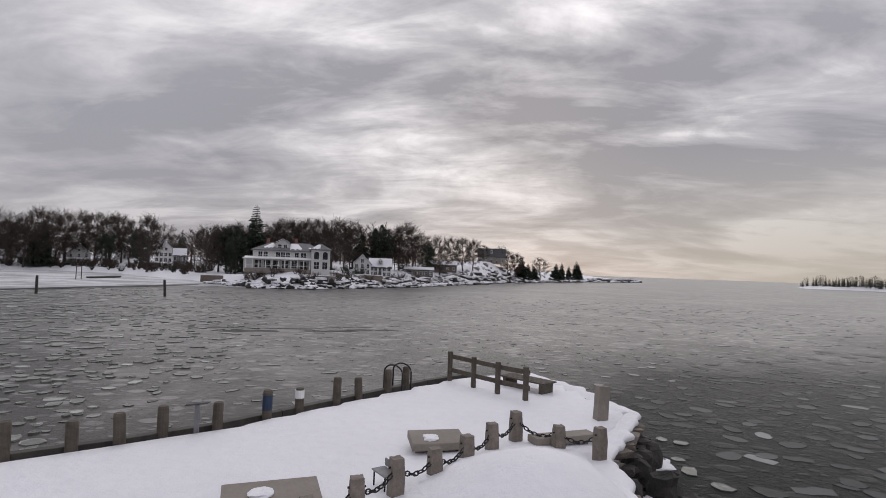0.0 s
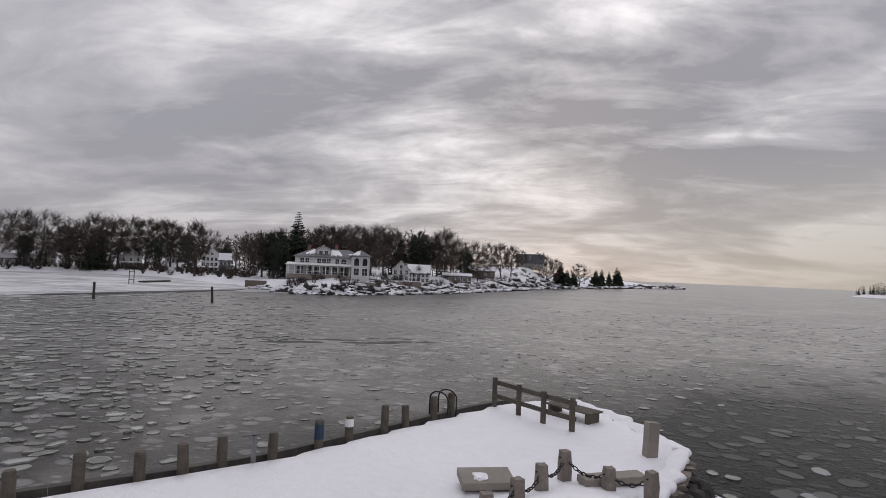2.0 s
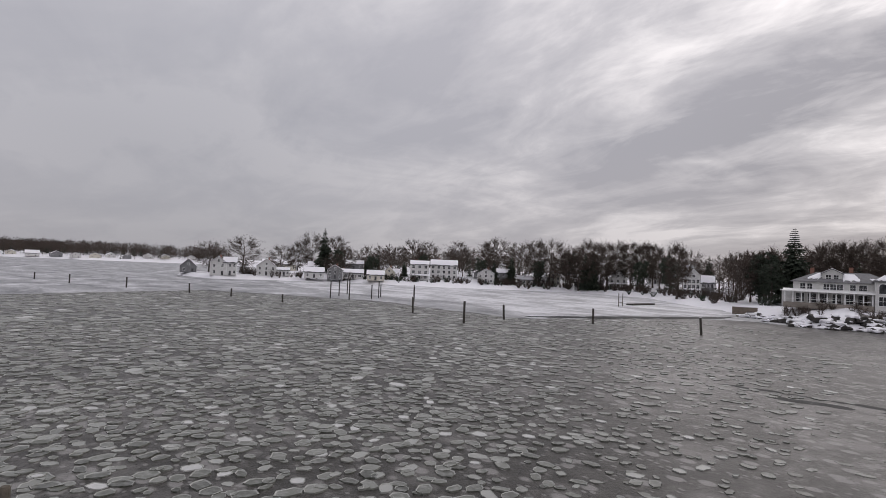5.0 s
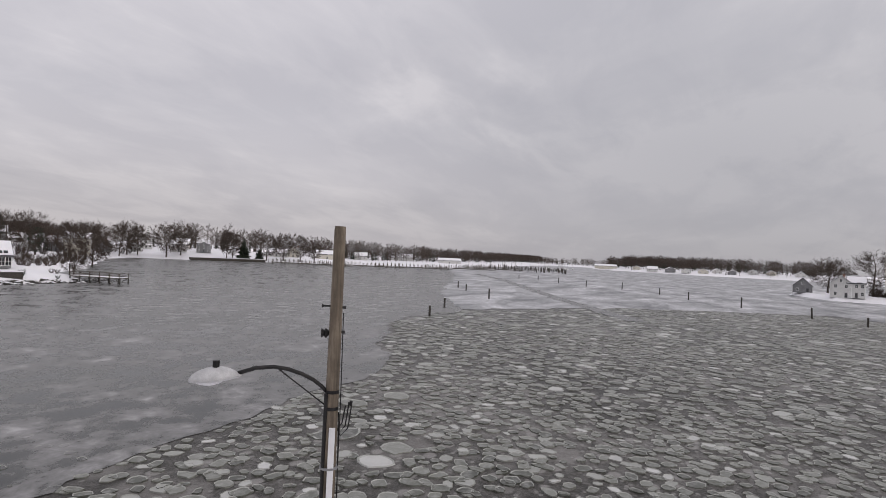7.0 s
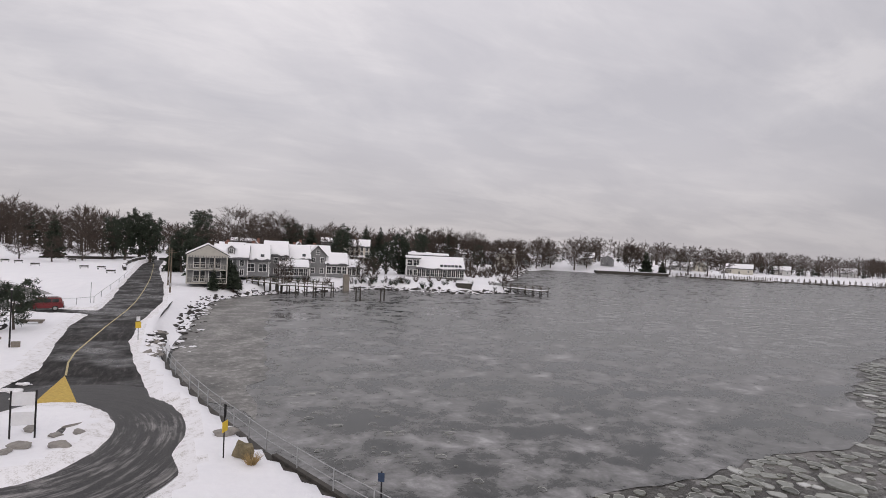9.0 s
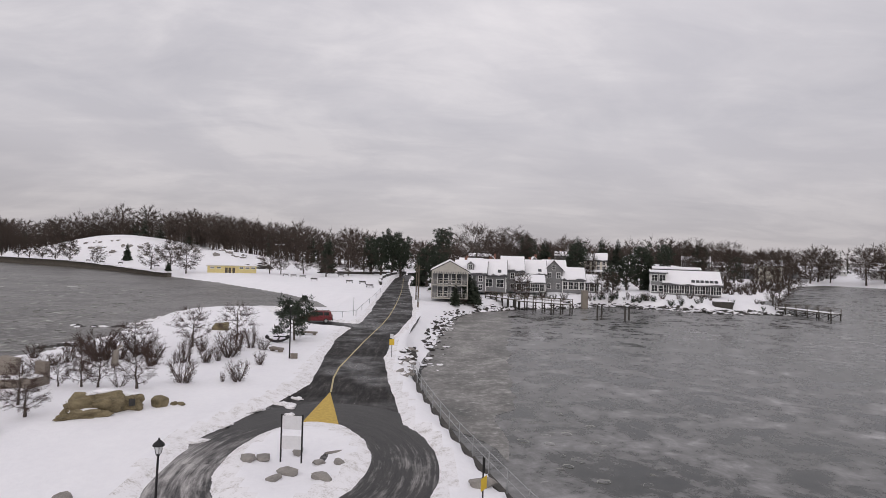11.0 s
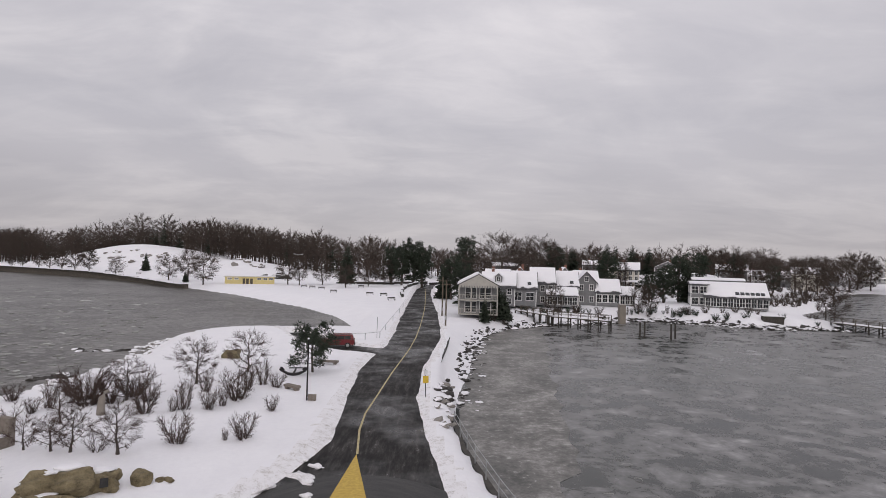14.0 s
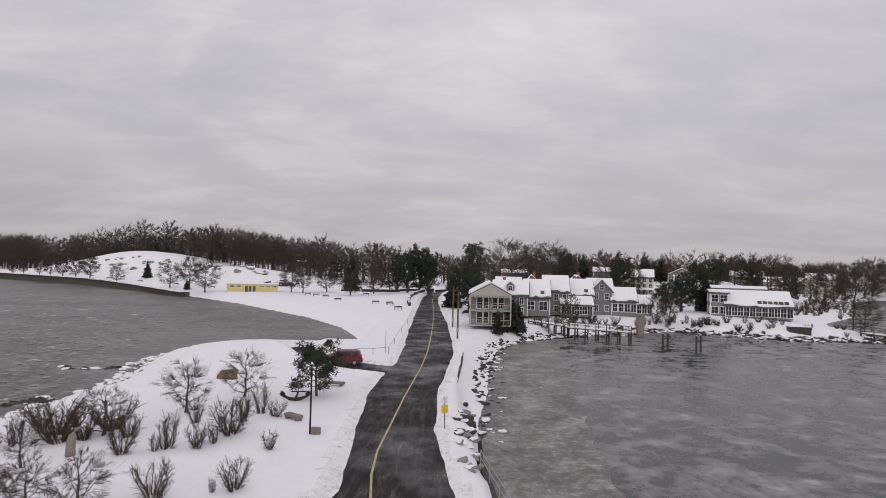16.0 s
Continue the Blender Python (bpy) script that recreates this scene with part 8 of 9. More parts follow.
house("cottage", 258.1, 349.7, -35, 10, 7.5, 5, 3, grey_shingle, "small grey cottage with a snowy roof near the shore", ridge="y", cols=3, rows=2, chimney=True)
house("cottage", 72.2, 204.4, -18, 9, 6.8, 3.4, 2.2, cream_paint, "small cream cottage with a snowy roof near the shore", ridge="x", cols=3, rows=2, chimney=False)
house("cottage", 90.0, 204.3, -22, 9, 6.8, 3.4, 2.2, grey_shingle, "small grey cottage with a snowy roof near the shore", ridge="y", cols=3, rows=2, chimney=True)
house("cottage", 126.2, 223.7, -28, 10, 7.5, 4, 2.4, grey_shingle, "small grey cottage with a snowy roof near the shore", ridge="x", cols=3, rows=1, chimney=False)
house("cottage", 223.3, 361.7, -31, 9, 6.8, 4.6, 2.8, cream_paint, "small cream cottage with a snowy roof near the shore", ridge="y", cols=3, rows=2, chimney=True)

# ---- single trees ----
bare_tree(206.9, -242.5, 23.8, 0, 1.2)
bare_tree(200.7, -244.0, 22.5, 2, 1)
bare_tree(206.6, -265.5, 24.3, 4, 1)
bare_tree(200.9, -266.5, 25.6, 0, 1)
bare_tree(197.2, -273.3, 26.3, 4, 1.1)
bare_tree(191.3, -274.1, 25.7, 1, 1)
bare_tree(183.6, -274.9, 25.6, 3, 1.2)
bare_tree(182.4, -280.7, 24.2, 4, 1)
bare_tree(172.7, -272.9, 22.0, 1, 1)
bare_tree(136.9, -233.3, 23.8, 3, 1)
bare_tree(157.8, -276.7, 20.9, 0, 0.9)
bare_tree(102.8, -216.2, 17.9, 2, 1.05)
bare_tree(101.8, -223.5, 18.7, 0, 1)
bare_tree(100.7, -234.1, 18.9, 1, 0.9)
bare_tree(81.0, -229.7, 19.8, 4, 1)
bare_tree(77.5, -234.2, 19.5, 3, 1.1)
bare_tree(72.2, -234.0, 18.8, 4, 1)
bare_tree(66.2, -231.8, 19.5, 1, 1)
bare_tree(59.3, -226.6, 20.4, 0, 1.25)
bare_tree(55.6, -230.8, 19.9, 2, 1.1)
bare_tree(54.2, -243.6, 17.8, 1, 1)
bare_tree(41.5, -248.4, 17.5, 0, 1.1)
bare_tree(37.2, -245.2, 18.5, 1, 1.1)
bare_tree(34.7, -252.7, 21.4, 4, 1.2)
bare_tree(45.7, -251.7, 15.9, 2, 1)
bare_tree(30.9, -293.6, 19.6, 2, 1)
bare_tree(26.2, -297.1, 20.5, 0, 1)
bare_tree(21.6, -314.6, 18.5, 1, 1)
bare_tree(16.2, -320.0, 18.4, 4, 1.1)
bare_tree(11.4, -330.2, 17.8, 3, 1)
bare_tree(6.4, -365.4, 10.7, 0, 1)
bare_tree(-4.2, -380.5, 14.4, 2, 1)
bare_tree(-8.6, -380.4, 16.2, 0, 1)
bare_tree(-13.5, -382.4, 16.9, 1, 1)
bare_tree(-32.7, -429.3, 16.7, 0, 1.2)
spruce_tree(85.3, -218.1, 25.1, 0, 1.15)
spruce_tree(199.1, -247.4, 19.9, 1, 0.7)
spruce_tree(196.9, -250.5, 19.2, 1, 0.7)
spruce_tree(151.3, -280.7, 17.7, 0, 1)
tall_pine(96.0, -222.0, 17.5, 1, 1.2)
spruce_tree(50.5, -236.3, 15.9, 1, 0.9)
spruce_tree(-17.6, -389.6, 16.6, 2, 1)
spruce_tree(-22.6, -403.7, 11.3, 2, 1)
spruce_tree(-27.3, -416.0, 9.9, 2, 1.2)
spruce_tree(-47.1, -460.1, 12.7, 2, 1.2)
spruce_tree(-52.4, -469.1, 14.2, 1, 1)
spruce_tree(-60.1, -486.9, 11.9, 1, 1)
spruce_tree(-68.0, -501.0, 16.6, 0, 1.4)
spruce_tree(-70.9, -507.5, 13.3, 1, 1.2)
bare_tree(322.0, -86.0, 18.0, 0, 1.3)
bare_tree(303.0, -99.0, 20.0, 2, 1.35)
bare_tree(334.8, -139.8, 21.4, 0, 1.1)
bare_tree(331.8, -147.9, 25.8, 2, 1)
bare_tree(321.8, -159.4, 22.1, 1, 1.1)
bare_tree(326.7, -205.6, 15.3, 1, 1)
bare_tree(314.8, -210.3, 20.5, 0, 1.2)
bare_tree(311.7, -220.9, 19.7, 2, 1)
bare_tree(287.9, -229.2, 20.6, 0, 1.2)
bare_tree(269.3, -237.1, 21.3, 1, 1.1)
bare_tree(263.5, -241.0, 24.5, 0, 1.2)
bare_tree(237.6, -235.9, 23.9, 2, 1.1)
bare_tree(227.7, -239.2, 26.0, 1, 1)
bare_tree(221.1, -243.1, 27.0, 0, 1.2)
bare_tree(204.2, -254.7, 27.0, 4, 1)
bare_tree(197.0, -256.9, 27.0, 0, 1)
spruce_tree(310.6, -147.3, 26.5, 0, 1)
spruce_tree(295.4, -168.8, 13.0, 1, 0.9)
spruce_tree(276.5, -182.7, 8.8, 1, 1)
spruce_tree(239.2, -218.7, 12.4, 2, 0.7)
spruce_tree(233.0, -226.0, 16.9, 1, 0.7)
bare_tree(-114.4, 236.7, 11.1, 2, 1.3)
bare_tree(-89.2, 212.4, 12.7, 2, 1.2)
bare_tree(-102.5, 228.8, 14.4, 0, 1)
bare_tree(-156.4, 270.1, 9.0, 0, 1.2)
bare_tree(-220.3, 307.3, 14.6, 3, 1)
bare_tree(-211.0, 302.8, 13.3, 4, 1)
bare_tree(-200.4, 296.1, 13.0, 3, 1)
bare_tree(-189.0, 290.1, 13.1, 4, 1)
bare_tree(-177.9, 283.1, 14.8, 3, 1.2)
bare_tree(-237.4, 318.0, 11.6, 3, 1)
bare_tree(-248.8, 324.7, 10.1, 4, 1)
bare_tree(-24.9, 214.1, 10.6, 0, 1.4)
bare_tree(-32.1, 203.0, 9.2, 2, 1.4)
bare_tree(-44.5, 221.0, 10.7, 0, 1.3)
bare_tree(-20.0, 229.7, 11.1, 2, 1.3)
bare_tree(-52.2, 214.2, 12.3, 1, 1)
bare_tree(-57.7, 218.0, 12.7, 0, 1)
bare_tree(23.8, 179.4, 20.9, 0, 1.35)
bare_tree(33.9, 203.3, 18.1, 2, 1.2)
bare_tree(37.6, 187.5, 19.0, 2, 1.2)
bare_tree(43.6, 196.5, 16.4, 1, 1)
bare_tree(60.0, 197.7, 13.1, 0, 1)
bare_tree(64.3, 180.7, 10.8, 1, 0.9)
bare_tree(83.0, 216.6, 9.3, 0, 1)
bare_tree(86.6, 204.6, 8.5, 2, 1)
bare_tree(102.8, 203.0, 13.7, 0, 1.1)
bare_tree(110.2, 204.9, 13.3, 1, 1)
bare_tree(113.4, 201.0, 15.8, 2, 1)
bare_tree(117.3, 195.4, 16.5, 0, 1)
bare_tree(124.8, 196.9, 15.2, 1, 1)
bare_tree(145.8, 207.2, 17.5, 0, 1)
bare_tree(149.5, 197.9, 20.0, 2, 1)
bare_tree(93.9, 121.4, 8.0, 2, 1.1)
bare_tree(51.7, 130.6, 7.5, 2, 1)
bare_tree(28.5, 120.1, 7.5, 0, 1)
bare_tree(54.8, 131.0, 8.0, 0, 0.9)
spruce_tree(-152.0, 290.0, 10.0, 2, 0.7)
spruce_tree(-101.8, 224.9, 4.6, 2, 0.9)
tall_pine(-12.4, 224.0, 17.5, 1, 1.0)
tall_pine(-7.8, 226.0, 20.0, 1, 1.15)
tall_pine(-3.8, 222.5, 18.5, 0, 1.2)
tall_pine(-17.2, 232.0, 18.0, 0, 0.9)
tall_pine(13.5, 214.0, 21.0, 0, 1.0)
tall_pine(6.1, 152.6, 12.5, 1, 1.1)
tall_pine(8.5, 142.5, 10.6, 0, 1.2)
spruce_tree(10.5, 135.4, 10.1, 2, 1.1)
spruce_tree(4.1, 155.7, 9.6, 1, 1.2)
spruce_tree(-37.2, 237.6, 18.0, 0, 1.1)
spruce_tree(53.7, 204.5, 13.5, 0, 1.3)
spruce_tree(67.2, 206.0, 13.8, 1, 1.2)
spruce_tree(81.1, 217.3, 12.6, 0, 1.2)
spruce_tree(87.1, 215.1, 11.4, 1, 1.1)
tall_pine(71.5, 153.0, 14.5, 1, 0.9)
spruce_tree(73.7, 151.4, 11.6, 0, 1.2)
tall_pine(66.0, 150.0, 11.5, 0, 1.1)
tall_pine(62.0, 150.0, 8.5, 1, 1.3)
spruce_tree(14.4, 109.0, 7.6, 2, 1)
spruce_tree(15.8, 110.0, 6.8, 1, 1)
spruce_tree(11.3, 104.6, 4.9, 2, 0.8)
for x, y, h, f in ((100.0, -226.0, 16.0, 0), (90.5, -214.0, 14.5, 1), (44.0, -240.0, 17.5, 1), (28.0, -262.0, 15.5, 0), (160.0, -262.0, 18.5, 1), (176.0, -262.0, 16.5, 0), (214.0, -252.0, 20.5, 1), (222.0, -236.0, 15.0, 0),
                   (246.0, -215.0, 13.0, 1), (268.0, -190.0, 14.5, 0), (281.0, -165.0, 13.0, 1), (300.0, -152.0, 16.0, 0), (118.0, 206.0, 13.0, 1), (96.0, 190.0, 13.5, 0), (58.0, 176.0, 14.0, 1), (44.0, 190.0, 15.5, 0), (137.0, 214.0, 12.0, 1)):
    tall_pine(x, y, h, f, 1.05)
bare_tree(165.0, 267.5, 19.9, 0, 1.2)
bare_tree(176.6, 260.6, 16.9, 1, 1.1)
bare_tree(187.0, 259.8, 19.8, 0, 1)
bare_tree(263.7, 333.4, 23.7, 2, 1.2)
bare_tree(269.1, 329.5, 20.9, 0, 1)
bare_tree(278.5, 312.4, 23.7, 0, 1.3)
bare_tree(309.2, 287.0, 21.1, 1, 1)
bare_tree(311.9, 284.2, 20.0, 0, 1)
bare_tree(333.0, 270.9, 21.1, 2, 1.2)
bare_tree(344.2, 264.1, 20.8, 0, 1.2)
bare_tree(353.0, 254.9, 21.0, 1, 1.2)
bare_tree(360.4, 246.9, 17.7, 2, 1)
spruce_tree(318.1, 279.4, 16.5, 1, 1.2)
spruce_tree(328.6, 273.8, 10.0, 2, 1)

for x, y, h, f, w in ((330, -128, 18, 0, 1.4), (305, -158, 17, 2, 1.3), (290, -146, 14, 0, 1.3), (284, -172, 16, 2, 1.2),
                      (215, 300, 19, 2, 1.2), (232, 318, 20, 0, 1.2), (250, 322, 22, 2, 1.2), (290, 312, 20, 2, 1.3)):
    bare_tree(x, y, h, f, w)
woods("woods", np.array([(-560, 452), (-330, 392), (-210, 368), (-120, 325), (-60, 296), (-16, 300), (-20, 350), (-80, 365), (-190, 420), (-330, 455), (-560, 520)]), 1500, 16, 25, 5, "dense bare woodland on the snowy hill")
woods("woods", np.array([(10, 300), (60, 250), (160, 270), (230, 330), (280, 390), (150, 360), (60, 330), (10, 370), (-20, 330)]), 900, 12, 19, 6, "bare winter woodland behind the houses", 0.12)
woods("woods", np.array([(280, 360), (420, 300), (620, 285), (1000, 330), (2000, 450), (2000, 520), (1000, 390), (620, 340), (430, 360), (300, 410)]), 1700, 15, 23, 7, "long bare woodland beyond the harbour", 0.1)
woods("woods", np.array([(150, -275), (215, -265), (260, -215), (330, -160), (385, -195), (430, -240), (300, -300), (230, -320), (150, -330)]), 380, 11, 17, 8, "bare woodland behind the shore houses", 0.08)
woods("woods", np.array([(30, -250), (60, -225), (110, -230), (150, -275), (140, -340), (40, -330)]), 250, 14, 20, 9, "bare woodland behind the mansion", 0.08)
woods("woods", np.array([(930, -232), (1000, -130), (1004, -40), (1030, 40), (1090, 108), (1300, 145), (1500, 160), (1500, 60), (1200, -60), (1040, -232)]), 1300, 16, 25, 10, "bare woodland along the far shore", 0.1)
woods("woods", np.array([(940, -205), (966, -120), (968, -40), (990, 40), (1030, 85), (1045, 85), (1005, 10), (990, -60), (985, -130), (962, -215)]), 45, 8, 15, 14, "garden trees between the houses on the far shore", 0.1)
woods("woods", np.array([(-335, -665), (-345, -692), (-435, -682), (-540, -560), (-515, -535), (-430, -597), (-372, -640)]), 420, 9, 14, 11, "dark conifers on the far isle", 0.8)
woods("woods", np.array([(1470, 60), (1560, 60), (1640, 300), (1800, 470), (1500, 470)]), 420, 14, 22, 12, "low woodland at the head of the harbour", 0.1)
woods("woods", np.array([(-900, 545), (-560, 455), (-560, 520), (-900, 620)]), 300, 16, 24, 13, "bare woodland behind the cove", 0.08)

# ---- stone banks ----


def bank(name, line, count, low, high, spread, seed, mat, label, lift=0.5, capped=0.75):
    """Tumbled rocks along a shore, most of them under a cap of snow, joined into one mesh."""
    rng = random.Random(seed)
    forms = []
    for k in range(5):
        bm = bmesh.new()
        stone(bm, (1, 1, 1), (0, 0, 0), k + seed, 0.3, 1)
        bm.verts.ensure_lookup_table()
        forms.append(([v.co.copy() for v in bm.verts], [tuple(v.index for v in f.verts) for f in bm.faces]))
        bm.free()
    verts, faces, slots = [], [], []
    lengths = [math.hypot(b[0] - a[0], b[1] - a[1]) for a, b in zip(line, line[1:])]
    for i in range(count):
        d = rng.uniform(0, sum(lengths))
        for (a, b), l in zip(zip(line, line[1:]), lengths):
            if d <= l:
                break
            d -= l
        s = rng.uniform(low, high)
        x, y = a[0] + (b[0] - a[0]) * d / l + rng.uniform(-spread, spread), a[1] + (b[1] - a[1]) * d / l + rng.uniform(-spread, spread)
        z = max(ground_at(x, y), -0.2) + s * lift * rng.uniform(-0.2, 0.5)
        turn = Euler((rng.uniform(-0.5, 0.5), rng.uniform(-0.5, 0.5), rng.uniform(0, 6.28))).to_matrix()
        size = Vector((s, s * rng.uniform(0.6, 0.95), s * rng.uniform(0.4, 0.65)))
        for cap in ((0, 1) if rng.random() < capped else (0,)):
            co, fs = forms[rng.randrange(5)]
            first = len(verts)
            for v in co:
                q = Vector((v.x * size.x, v.y * size.y, v.z * size.z))
                if cap:
                    q = Vector((q.x * 0.96, q.y * 0.96, q.z * 0.5 + size.z * 0.55))
                    verts.append(q + Vector((x, y, z)))
                else:
                    verts.append(turn @ q + Vector((x, y, z)))
            faces += [tuple(k + first for k in f) for f in fs]
            slots += [cap] * len(fs)
    mesh = raw_mesh(name, verts, faces)
    mesh.materials.append(mat)
    mesh.materials.append(snow)
    mesh.polygons.foreach_set("material_index", slots)
    return tagged(new(name, mesh), label, "rocks", kind="stuff")


bank("rock_bank", [(3.0, 41), (4.3, 52), (5.6, 60), (6.6, 72), (8.6, 86), (11.5, 98), (17, 107)], 240, 0.2, 0.6, 1.9, 1, wet_rock, "rock bank below the road, dusted with snow", 0.45, 0.5)
bank("rock_bank", [(17, 107), (25, 114), (38, 119.5), (46, 126), (58, 128), (67, 123), (73, 117.5), (88, 119), (96, 117)], 520, 0.45, 1.1, 1.7, 2, wet_rock, "rock bank below the terrace and the inn", 0.8, 0.7)
bank("rock_bank", [(-36, 45.5), (-36.8, 50), (-35.5, 57), (-36.5, 66), (-40, 77), (-37, 84), (-31, 89), (-24, 91)], 210, 0.3, 0.85, 1.4, 3, pale_rock, "snow-covered rocks along the cove", 0.6, 0.85)
bank("shoal_rocks", [(-47.5, 70.5), (-43, 70.4), (-40.5, 71.5)], 34, 0.35, 0.8, 0.7, 4, wet_rock, "dark rocks awash in the cove", 0.7, 0.2)
bank("shoal_rocks", [(-40, 53), (-37.5, 55)], 16, 0.4, 0.9, 0.6, 5, wet_rock, "dark rocks awash in the cove", 0.7, 0.3)
bank("rock_shore", [(80, -182), (57, -164), (48, -171), (39, -190), (29, -217), (17, -268)], 330, 0.7, 2.4, 3.4, 6, wet_rock, "snowy ledges and rocks along the far shore", 0.25, 0.97)
bank("rock_shore", [(17, -268), (-4, -352), (-39, -437), (-80, -520), (-150, -632)], 330, 1.2, 3.6, 6.0, 7, wet_rock, "snowy ledges along the headland", 0.35, 0.9)
bank("hill_rocks", [(50, -185), (40, -205), (30, -232), (14, -300), (0, -350), (-20, -400)], 200, 0.8, 2.6, 9.0, 8, pale_rock, "snowy outcrops on the headland slope", 0.2, 0.92)
bank("hill_rocks", [(-215, 325), (-180, 322), (-140, 312), (-105, 296), (-85, 285)], 64, 0.8, 2.8, 9.0, 9, pale_rock, "snowy outcrops on the hill", 0.3, 0.7)
bank("hill_rocks", [(-78, 262), (-70, 258)], 46, 0.8, 2.2, 5.0, 10, wet_rock, "dark rock outcrop under trees", 0.9, 0.5)
bank("roadside_stones", [(1.9, 33), (2.2, 38), (1.9, 43), (2.4, 48)], 16, 0.25, 0.55, 0.7, 11, pale_rock, "grey stones in the snow beside the road", 0.4, 0.2)


def brush(name, line, count, low, high, spread, seed, label, coat):
    """Scrub too dense to count, joined into one mesh."""
    rng = random.Random(seed)
    kinds = []
    for a, b in SHRUBS[:3]:
        m = joined((a, b), "scrub")
        kinds.append(([v.co.copy() for v in m.vertices], [tuple(p.vertices) for p in m.polygons]))
    verts, faces = [], []
    for i in range(count):
        k = rng.randrange(len(line) - 1)
        f = rng.random()
        x, y = line[k][0] + (line[k + 1][0] - line[k][0]) * f + rng.uniform(-spread, spread), line[k][1] + (line[k + 1][1] - line[k][1]) * f + rng.uniform(-spread, spread)
        z = ground_at(x, y)
        if z < 0.5:
            continue
        s, a = rng.uniform(low, high), rng.uniform(0, 6.28)
        co, fs = kinds[rng.randrange(3)]
        first = len(verts)
        c, sn = math.cos(a) * s, math.sin(a) * s
        verts += [(v.x * c - v.y * sn + x, v.x * sn + v.y * c + y, v.z * s + z) for v in co]
        faces += [tuple(v + first for v in q) for q in fs]
    mesh = raw_mesh(name, verts, faces)
    mesh.materials.append(coat)
    return tagged(new(name, mesh), label, "scrub", kind="stuff")


brush("scrub", [(75, -185), (55, -175), (45, -195), (36, -215), (22, -270), (0, -345), (-38, -430)], 70, 1.5, 3.5, 6, 1, "bare brown scrub along the far shore", twig_brown)
brush("scrub", [(100, -218), (130, -238), (165, -262), (192, -262), (214, -246), (232, -212), (250, -186), (276, -160), (286, -120), (296, -92)], 210, 2.0, 5.0, 7, 4, "bare brown scrub and hedges between the shore cottages", twig_brown)
brush("hedge", [(104, -214), (150, -254), (195, -258), (224, -226), (246, -186), (278, -158), (284, -118)], 60, 1.5, 3.2, 6, 5, "dark evergreen hedges between the shore cottages", needles)
brush("hedge", [(40, -203), (62, -203), (88, -210)], 26, 2.5, 5.0, 5, 6, "dark evergreen hedges beside the mansion", needles)
brush("hedge", [(17, 118), (24, 124), (40, 126), (56, 132.5), (66, 128.5), (72, 123), (90, 122)], 46, 1.0, 2.0, 1.6, 7, "dark evergreen shrubs along the bank before the terrace", needles)
brush("scrub", [(15, 165), (40, 168), (62, 172), (84, 178), (104, 184), (128, 204), (160, 232), (205, 285), (240, 330), (280, 345)], 150, 1.4, 3.4, 9, 8, "bare brown scrub and gardens behind the terrace", twig_brown)
brush("scrub", [(13, 108), (25, 122), (40, 125), (56, 133), (70, 130), (92, 126)], 34, 1.2, 2.2, 2.5, 2, "bare brown scrub along the bank", twig_brown)
brush("scrub", [(100, 150), (115, 170), (135, 190), (165, 228)], 40, 2, 4, 8, 3, "bare brown scrub behind the inn", twig_brown)

# the crowded piles of the marina
rng = random.Random(31)
s = Shape()
for dock in range(9):
    slope = 0.21 + 0.026 * dock
    for k in range(34):
        x = 500 + 5.4 * k + rng.uniform(-1.5, 1.5)
        y = -24 + x * (slope + rng.uniform(-0.013, 0.013))
        if ground_at(x, y) < 0:
            s.bar(Vector((x, y, -0.3)), Vector((x + rng.uniform(-0.1, 0.1), y, rng.uniform(2.2, 4.8))), 0.3, 0.25, 5)
        if rng.random() < 0.05 and ground_at(x, y + 2) < 0:
            s.bar(Vector((x, y + 2, 0)), Vector((x, y + 2, rng.uniform(8, 13))), 0.14, 0.09, 4)
piles = s.mesh("marina_piles")
piles.materials.append(pile_wood)
tagged(new("marina_piles", piles), "dark timber piles and masts crowding the far marina", "piles", kind="stuff")

# ---- drifting ice ----
rng = np.random.RandomState(12)


def floe_rings(x, y, r, n, seed, rim):
    """Three rings of corners: the wet foot, the raised rim, the sunken top."""
    q = np.random.RandomState(seed)
    a = np.linspace(0, 2 * np.pi, n, endpoint=False) + q.uniform(0, 6.28)
    s = r * (1 + q.uniform(-0.19, 0.19, n)) * (1 + 0.38 * np.cos(a * 2 + q.uniform(0, 6)) * q.rand())
    rim = rim * q.uniform(0.65, 1.4)
    rings = []
    for k, z in ((1.0, -0.03), (0.97, rim), (0.86, rim * 0.5)):
        rings.append(np.stack([x + s * k * np.cos(a), y + s * k * np.sin(a), np.full(n, z)], 1))
    return np.concatenate(rings)


def floe_faces(n, first):
    out = []
    for ring in (0, 1):
        for k in range(n):
            j = (k + 1) % n
            out.append((first + ring * n + k, first + ring * n + j, first + (ring + 1) * n + j, first + (ring + 1) * n + k))
    out.append(tuple(first + 2 * n + k for k in range(n)))
    return out


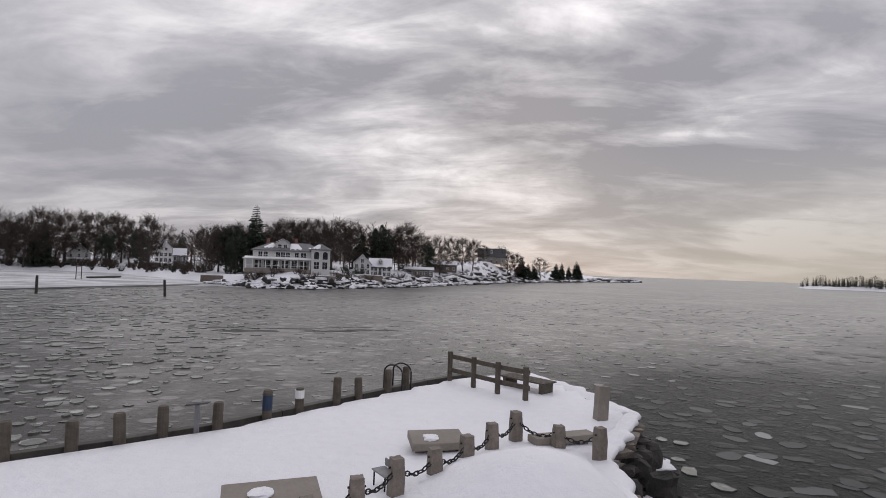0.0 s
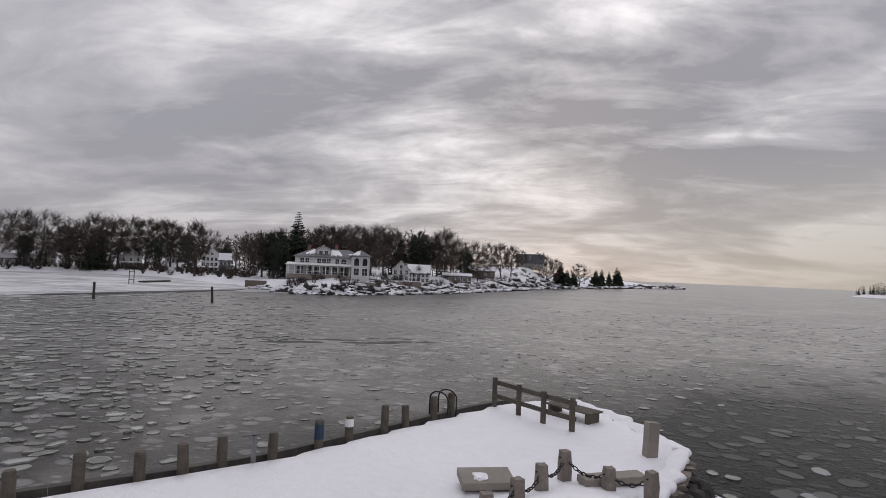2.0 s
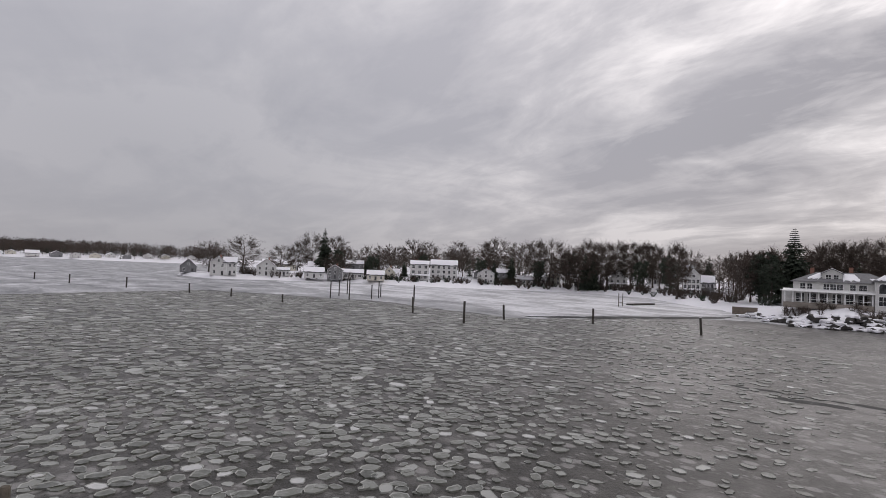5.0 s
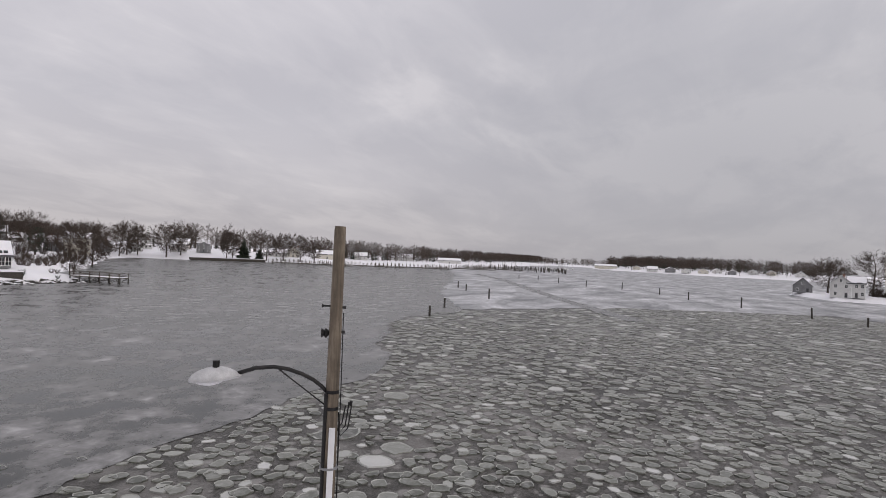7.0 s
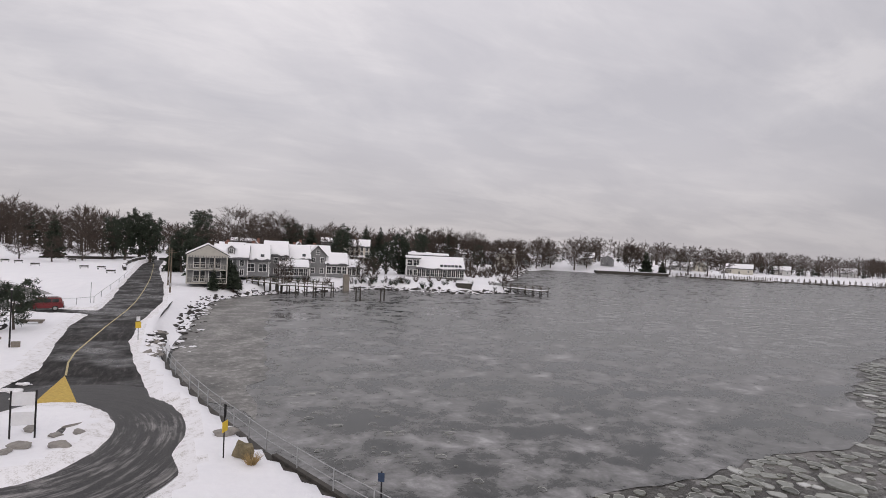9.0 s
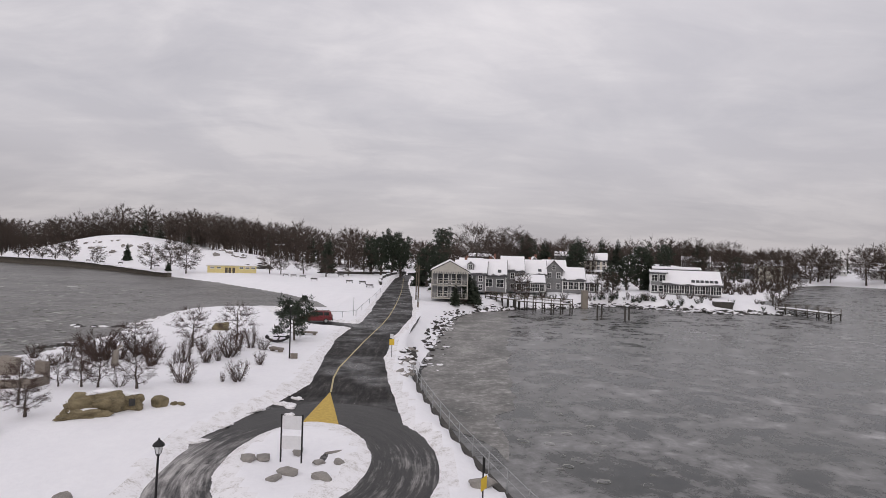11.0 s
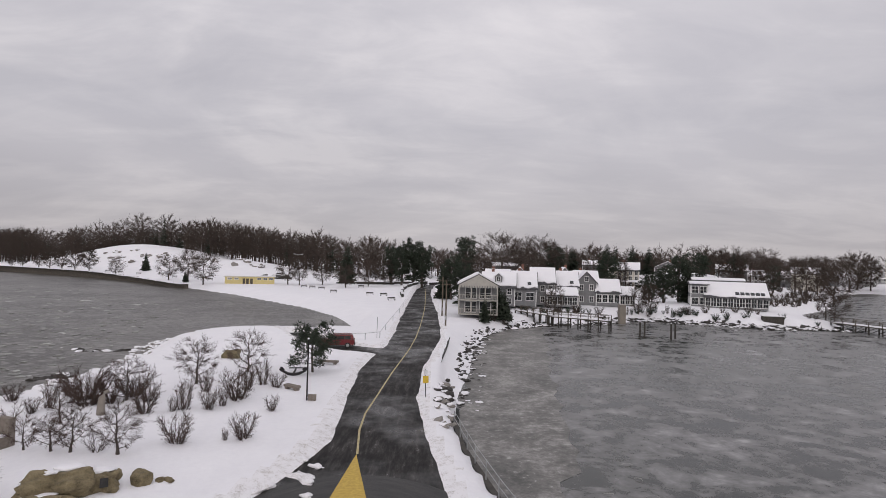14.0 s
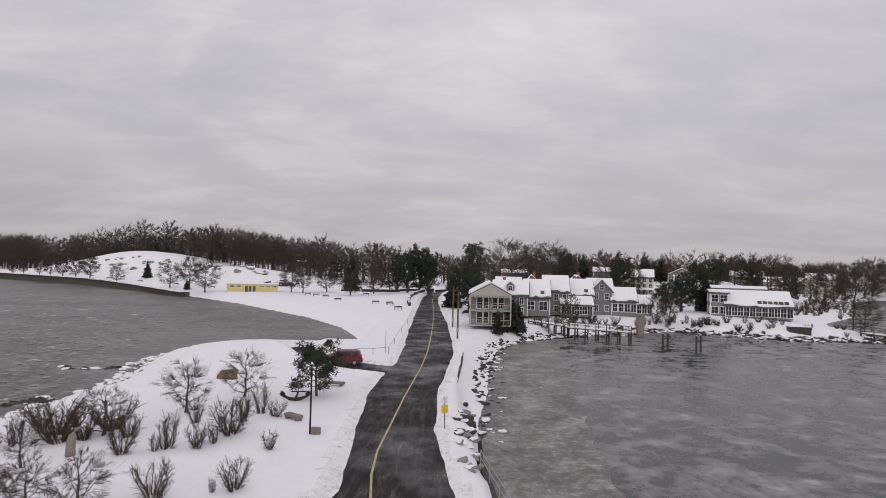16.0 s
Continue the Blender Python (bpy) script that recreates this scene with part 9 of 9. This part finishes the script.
PANCAKES = np.array([(22, 2.9), (29, 2.7), (38, 3.3), (44, 2.1), (50, 3.7), (57, 6.6), (62, 11), (70, 14.4), (82, 20.5), (100, 22), (112, 17), (150, -8), (180, -58), (136, -93), (104, -99), (86, -104), (83, -136), (60, -150), (30, -110), (14, -60), (11.2, -37.5),
                     (14, -33.6), (17.6, -29.5), (21.5, -24.4), (20.8, -18), (17.4, -10), (12.6, 1.8)])
SEA = np.array([(13, -35), (22, -55), (30, -80), (60, -100), (70, -130), (48, -150), (20, -190), (-60, -200), (-120, -160), (-120, -40), (-40, -20), (-12, -30), (-9.0, -42), (-8.6, -47), (-6.5, -54.5), (-2, -55), (2, -49.5), (6, -43), (10.5, -37.8)])
INSHORE = np.array([(4.2, 50), (12, 48), (16, 30), (22, 12), (22, 4), (14, 3), (10, 10), (8.3, 16), (6.8, 22), (5.4, 31)])


DARK_SEA = np.array([(-9.5, -32), (-9, -40), (-11, -48), (-9, -60), (-16, -70), (-34, -84), (-60, -90), (-95, -70), (-90, -30), (-40, -18)])


def field(outline, rings, centre, fill, low, high, rim, seed, jitter=0.42, thinning=None):
    """Jittered grid of floes; rings give the spacing out to each distance."""
    q = np.random.RandomState(seed)
    found, near = [], 0
    lo, hi = outline.min(0), outline.max(0)
    for gap, far in rings:
        xs, ys = np.meshgrid(np.arange(lo[0], hi[0], gap), np.arange(lo[1], hi[1], gap))
        xs = xs + (np.arange(len(xs)) % 2)[:, None] * gap * 0.5
        x, y = (xs + q.uniform(-jitter, jitter, xs.shape) * gap).ravel(), (ys + q.uniform(-jitter, jitter, ys.shape) * gap).ravel()
        d = np.hypot(x - centre[0], y - centre[1])
        dense = thinning(x, y) if thinning else np.ones(x.shape)
        ok = (depth_inside(x, y, outline) > 0.3) & (d >= near) & (d < far) & (q.rand(len(x)) < fill * dense)
        k, near = gap / rings[0][0], far
        found += [(a, b, q.uniform(low, high) * k * (0.6 + 0.4 * t), rim) for a, b, t in zip(x[ok], y[ok], dense[ok])]
    return found


def seaward(x, y):
    """The pack loosens towards the harbour mouth."""
    return np.clip((np.degrees(np.arctan2(x - 1, -(y + 20))) - 12) / 34, 0.42, 1.0)


big_floes = field(np.array([(16, -4), (24, -2), (36, 0), (44, -1), (40, -10), (26, -10), (20, -8)]), ((3.6, 55),), (2, -19), 0.55, 0.8, 1.4, 0.08, 5)
floes = [f for f in field(PANCAKES, ((0.92, 48), (1.3, 90), (2.2, 200)), (2, -19), 0.97, 0.22, 0.53, 0.055, 1, 0.40, seaward) if all(math.hypot(f[0] - b[0], f[1] - b[1]) > f[2] + b[2] * 1.02 for b in big_floes)]
scattered = [f for f in field(SEA, ((1.5, 55), (2.4, 140)), (-2, -24), 0.45, 0.14, 0.40, 0.025, 3, 0.48) if depth_inside(np.array([f[0]]), np.array([f[1]]), DARK_SEA)[0] < 0]
dark_sea = field(DARK_SEA, ((1.25, 50), (1.9, 80), (2.8, 140)), (-2, -24), 0.62, 0.24, 0.56, 0.012, 6, 0.45)
inshore = field(INSHORE, ((1.1, 60),), (6, 10), 0.45, 0.10, 0.36, 0.04, 4, 0.48)
cove = [f for f in field(np.array([(-38, 48), (-42, 66), (-46, 82), (-60, 130), (-120, 190), (-220, 230), (-260, 160), (-160, 60), (-80, 30)]), ((1.7, 60), (2.6, 110), (4.2, 260)), (-40, 45), 0.42, 0.18, 0.6, 0.062, 8, 0.48) if ground_at(f[0], f[1]) < 0]
close, rest = [], []
for f in big_floes + floes:
    (close if (20 < f[0] < 36 and -20 < f[1] < 2.5 and len(close) < 300) else rest).append(f)
verts, faces, slots, total = [], [], [], 0
thin_ones = scattered + dark_sea + cove
for i, (x, y, r, rim) in enumerate(rest + inshore + thin_ones):
    n = 10 if r > 0.55 else 8
    verts.append(floe_rings(x, y, r, n, i, rim))
    faces += floe_faces(n, total)
    slots += [3] * (2 * n + 1) if rim < 0.02 else [2] * (2 * n + 1) if rim < 0.04 else [0] * n + [1] * n + [0]
    total += 3 * n
drift = raw_mesh("pancake_ice", np.concatenate(verts).tolist(), faces)
drift.materials.append(floe_ice)
drift.materials.append(floe_rim)
drift.materials.append(thin_floe)
drift.materials.append(drowned_floe)
drift.polygons.foreach_set("material_index", slots)
tagged(new("pancake_ice", drift), "drifting field of grey pancake ice with raised rims", "ice floes", kind="stuff")
nearest = thing("ice_field", Matrix(), "close-packed grey pancake ice floes off the pier", "ice floes")
FLOE_FORMS = [raw_mesh("floe", floe_rings(0, 0, 1.0, 12, 900 + k, 0.1).tolist(), floe_faces(12, 0)) for k in range(8)]
for form in FLOE_FORMS:
    form.materials.append(single_floe)
    form.materials.append(floe_rim)
    form.polygons.foreach_set("material_index", [0] * 12 + [1] * 12 + [0])
for i, (x, y, r, rim) in enumerate(close):
    ob = part_mesh("floe", FLOE_FORMS[i % 8], None, nearest)
    ob.matrix_local = pose(x, y, 0.0003 * (i % 40), 0, 0, i * 47 % 360) @ Matrix.Diagonal((r, r, 0.7, 1))
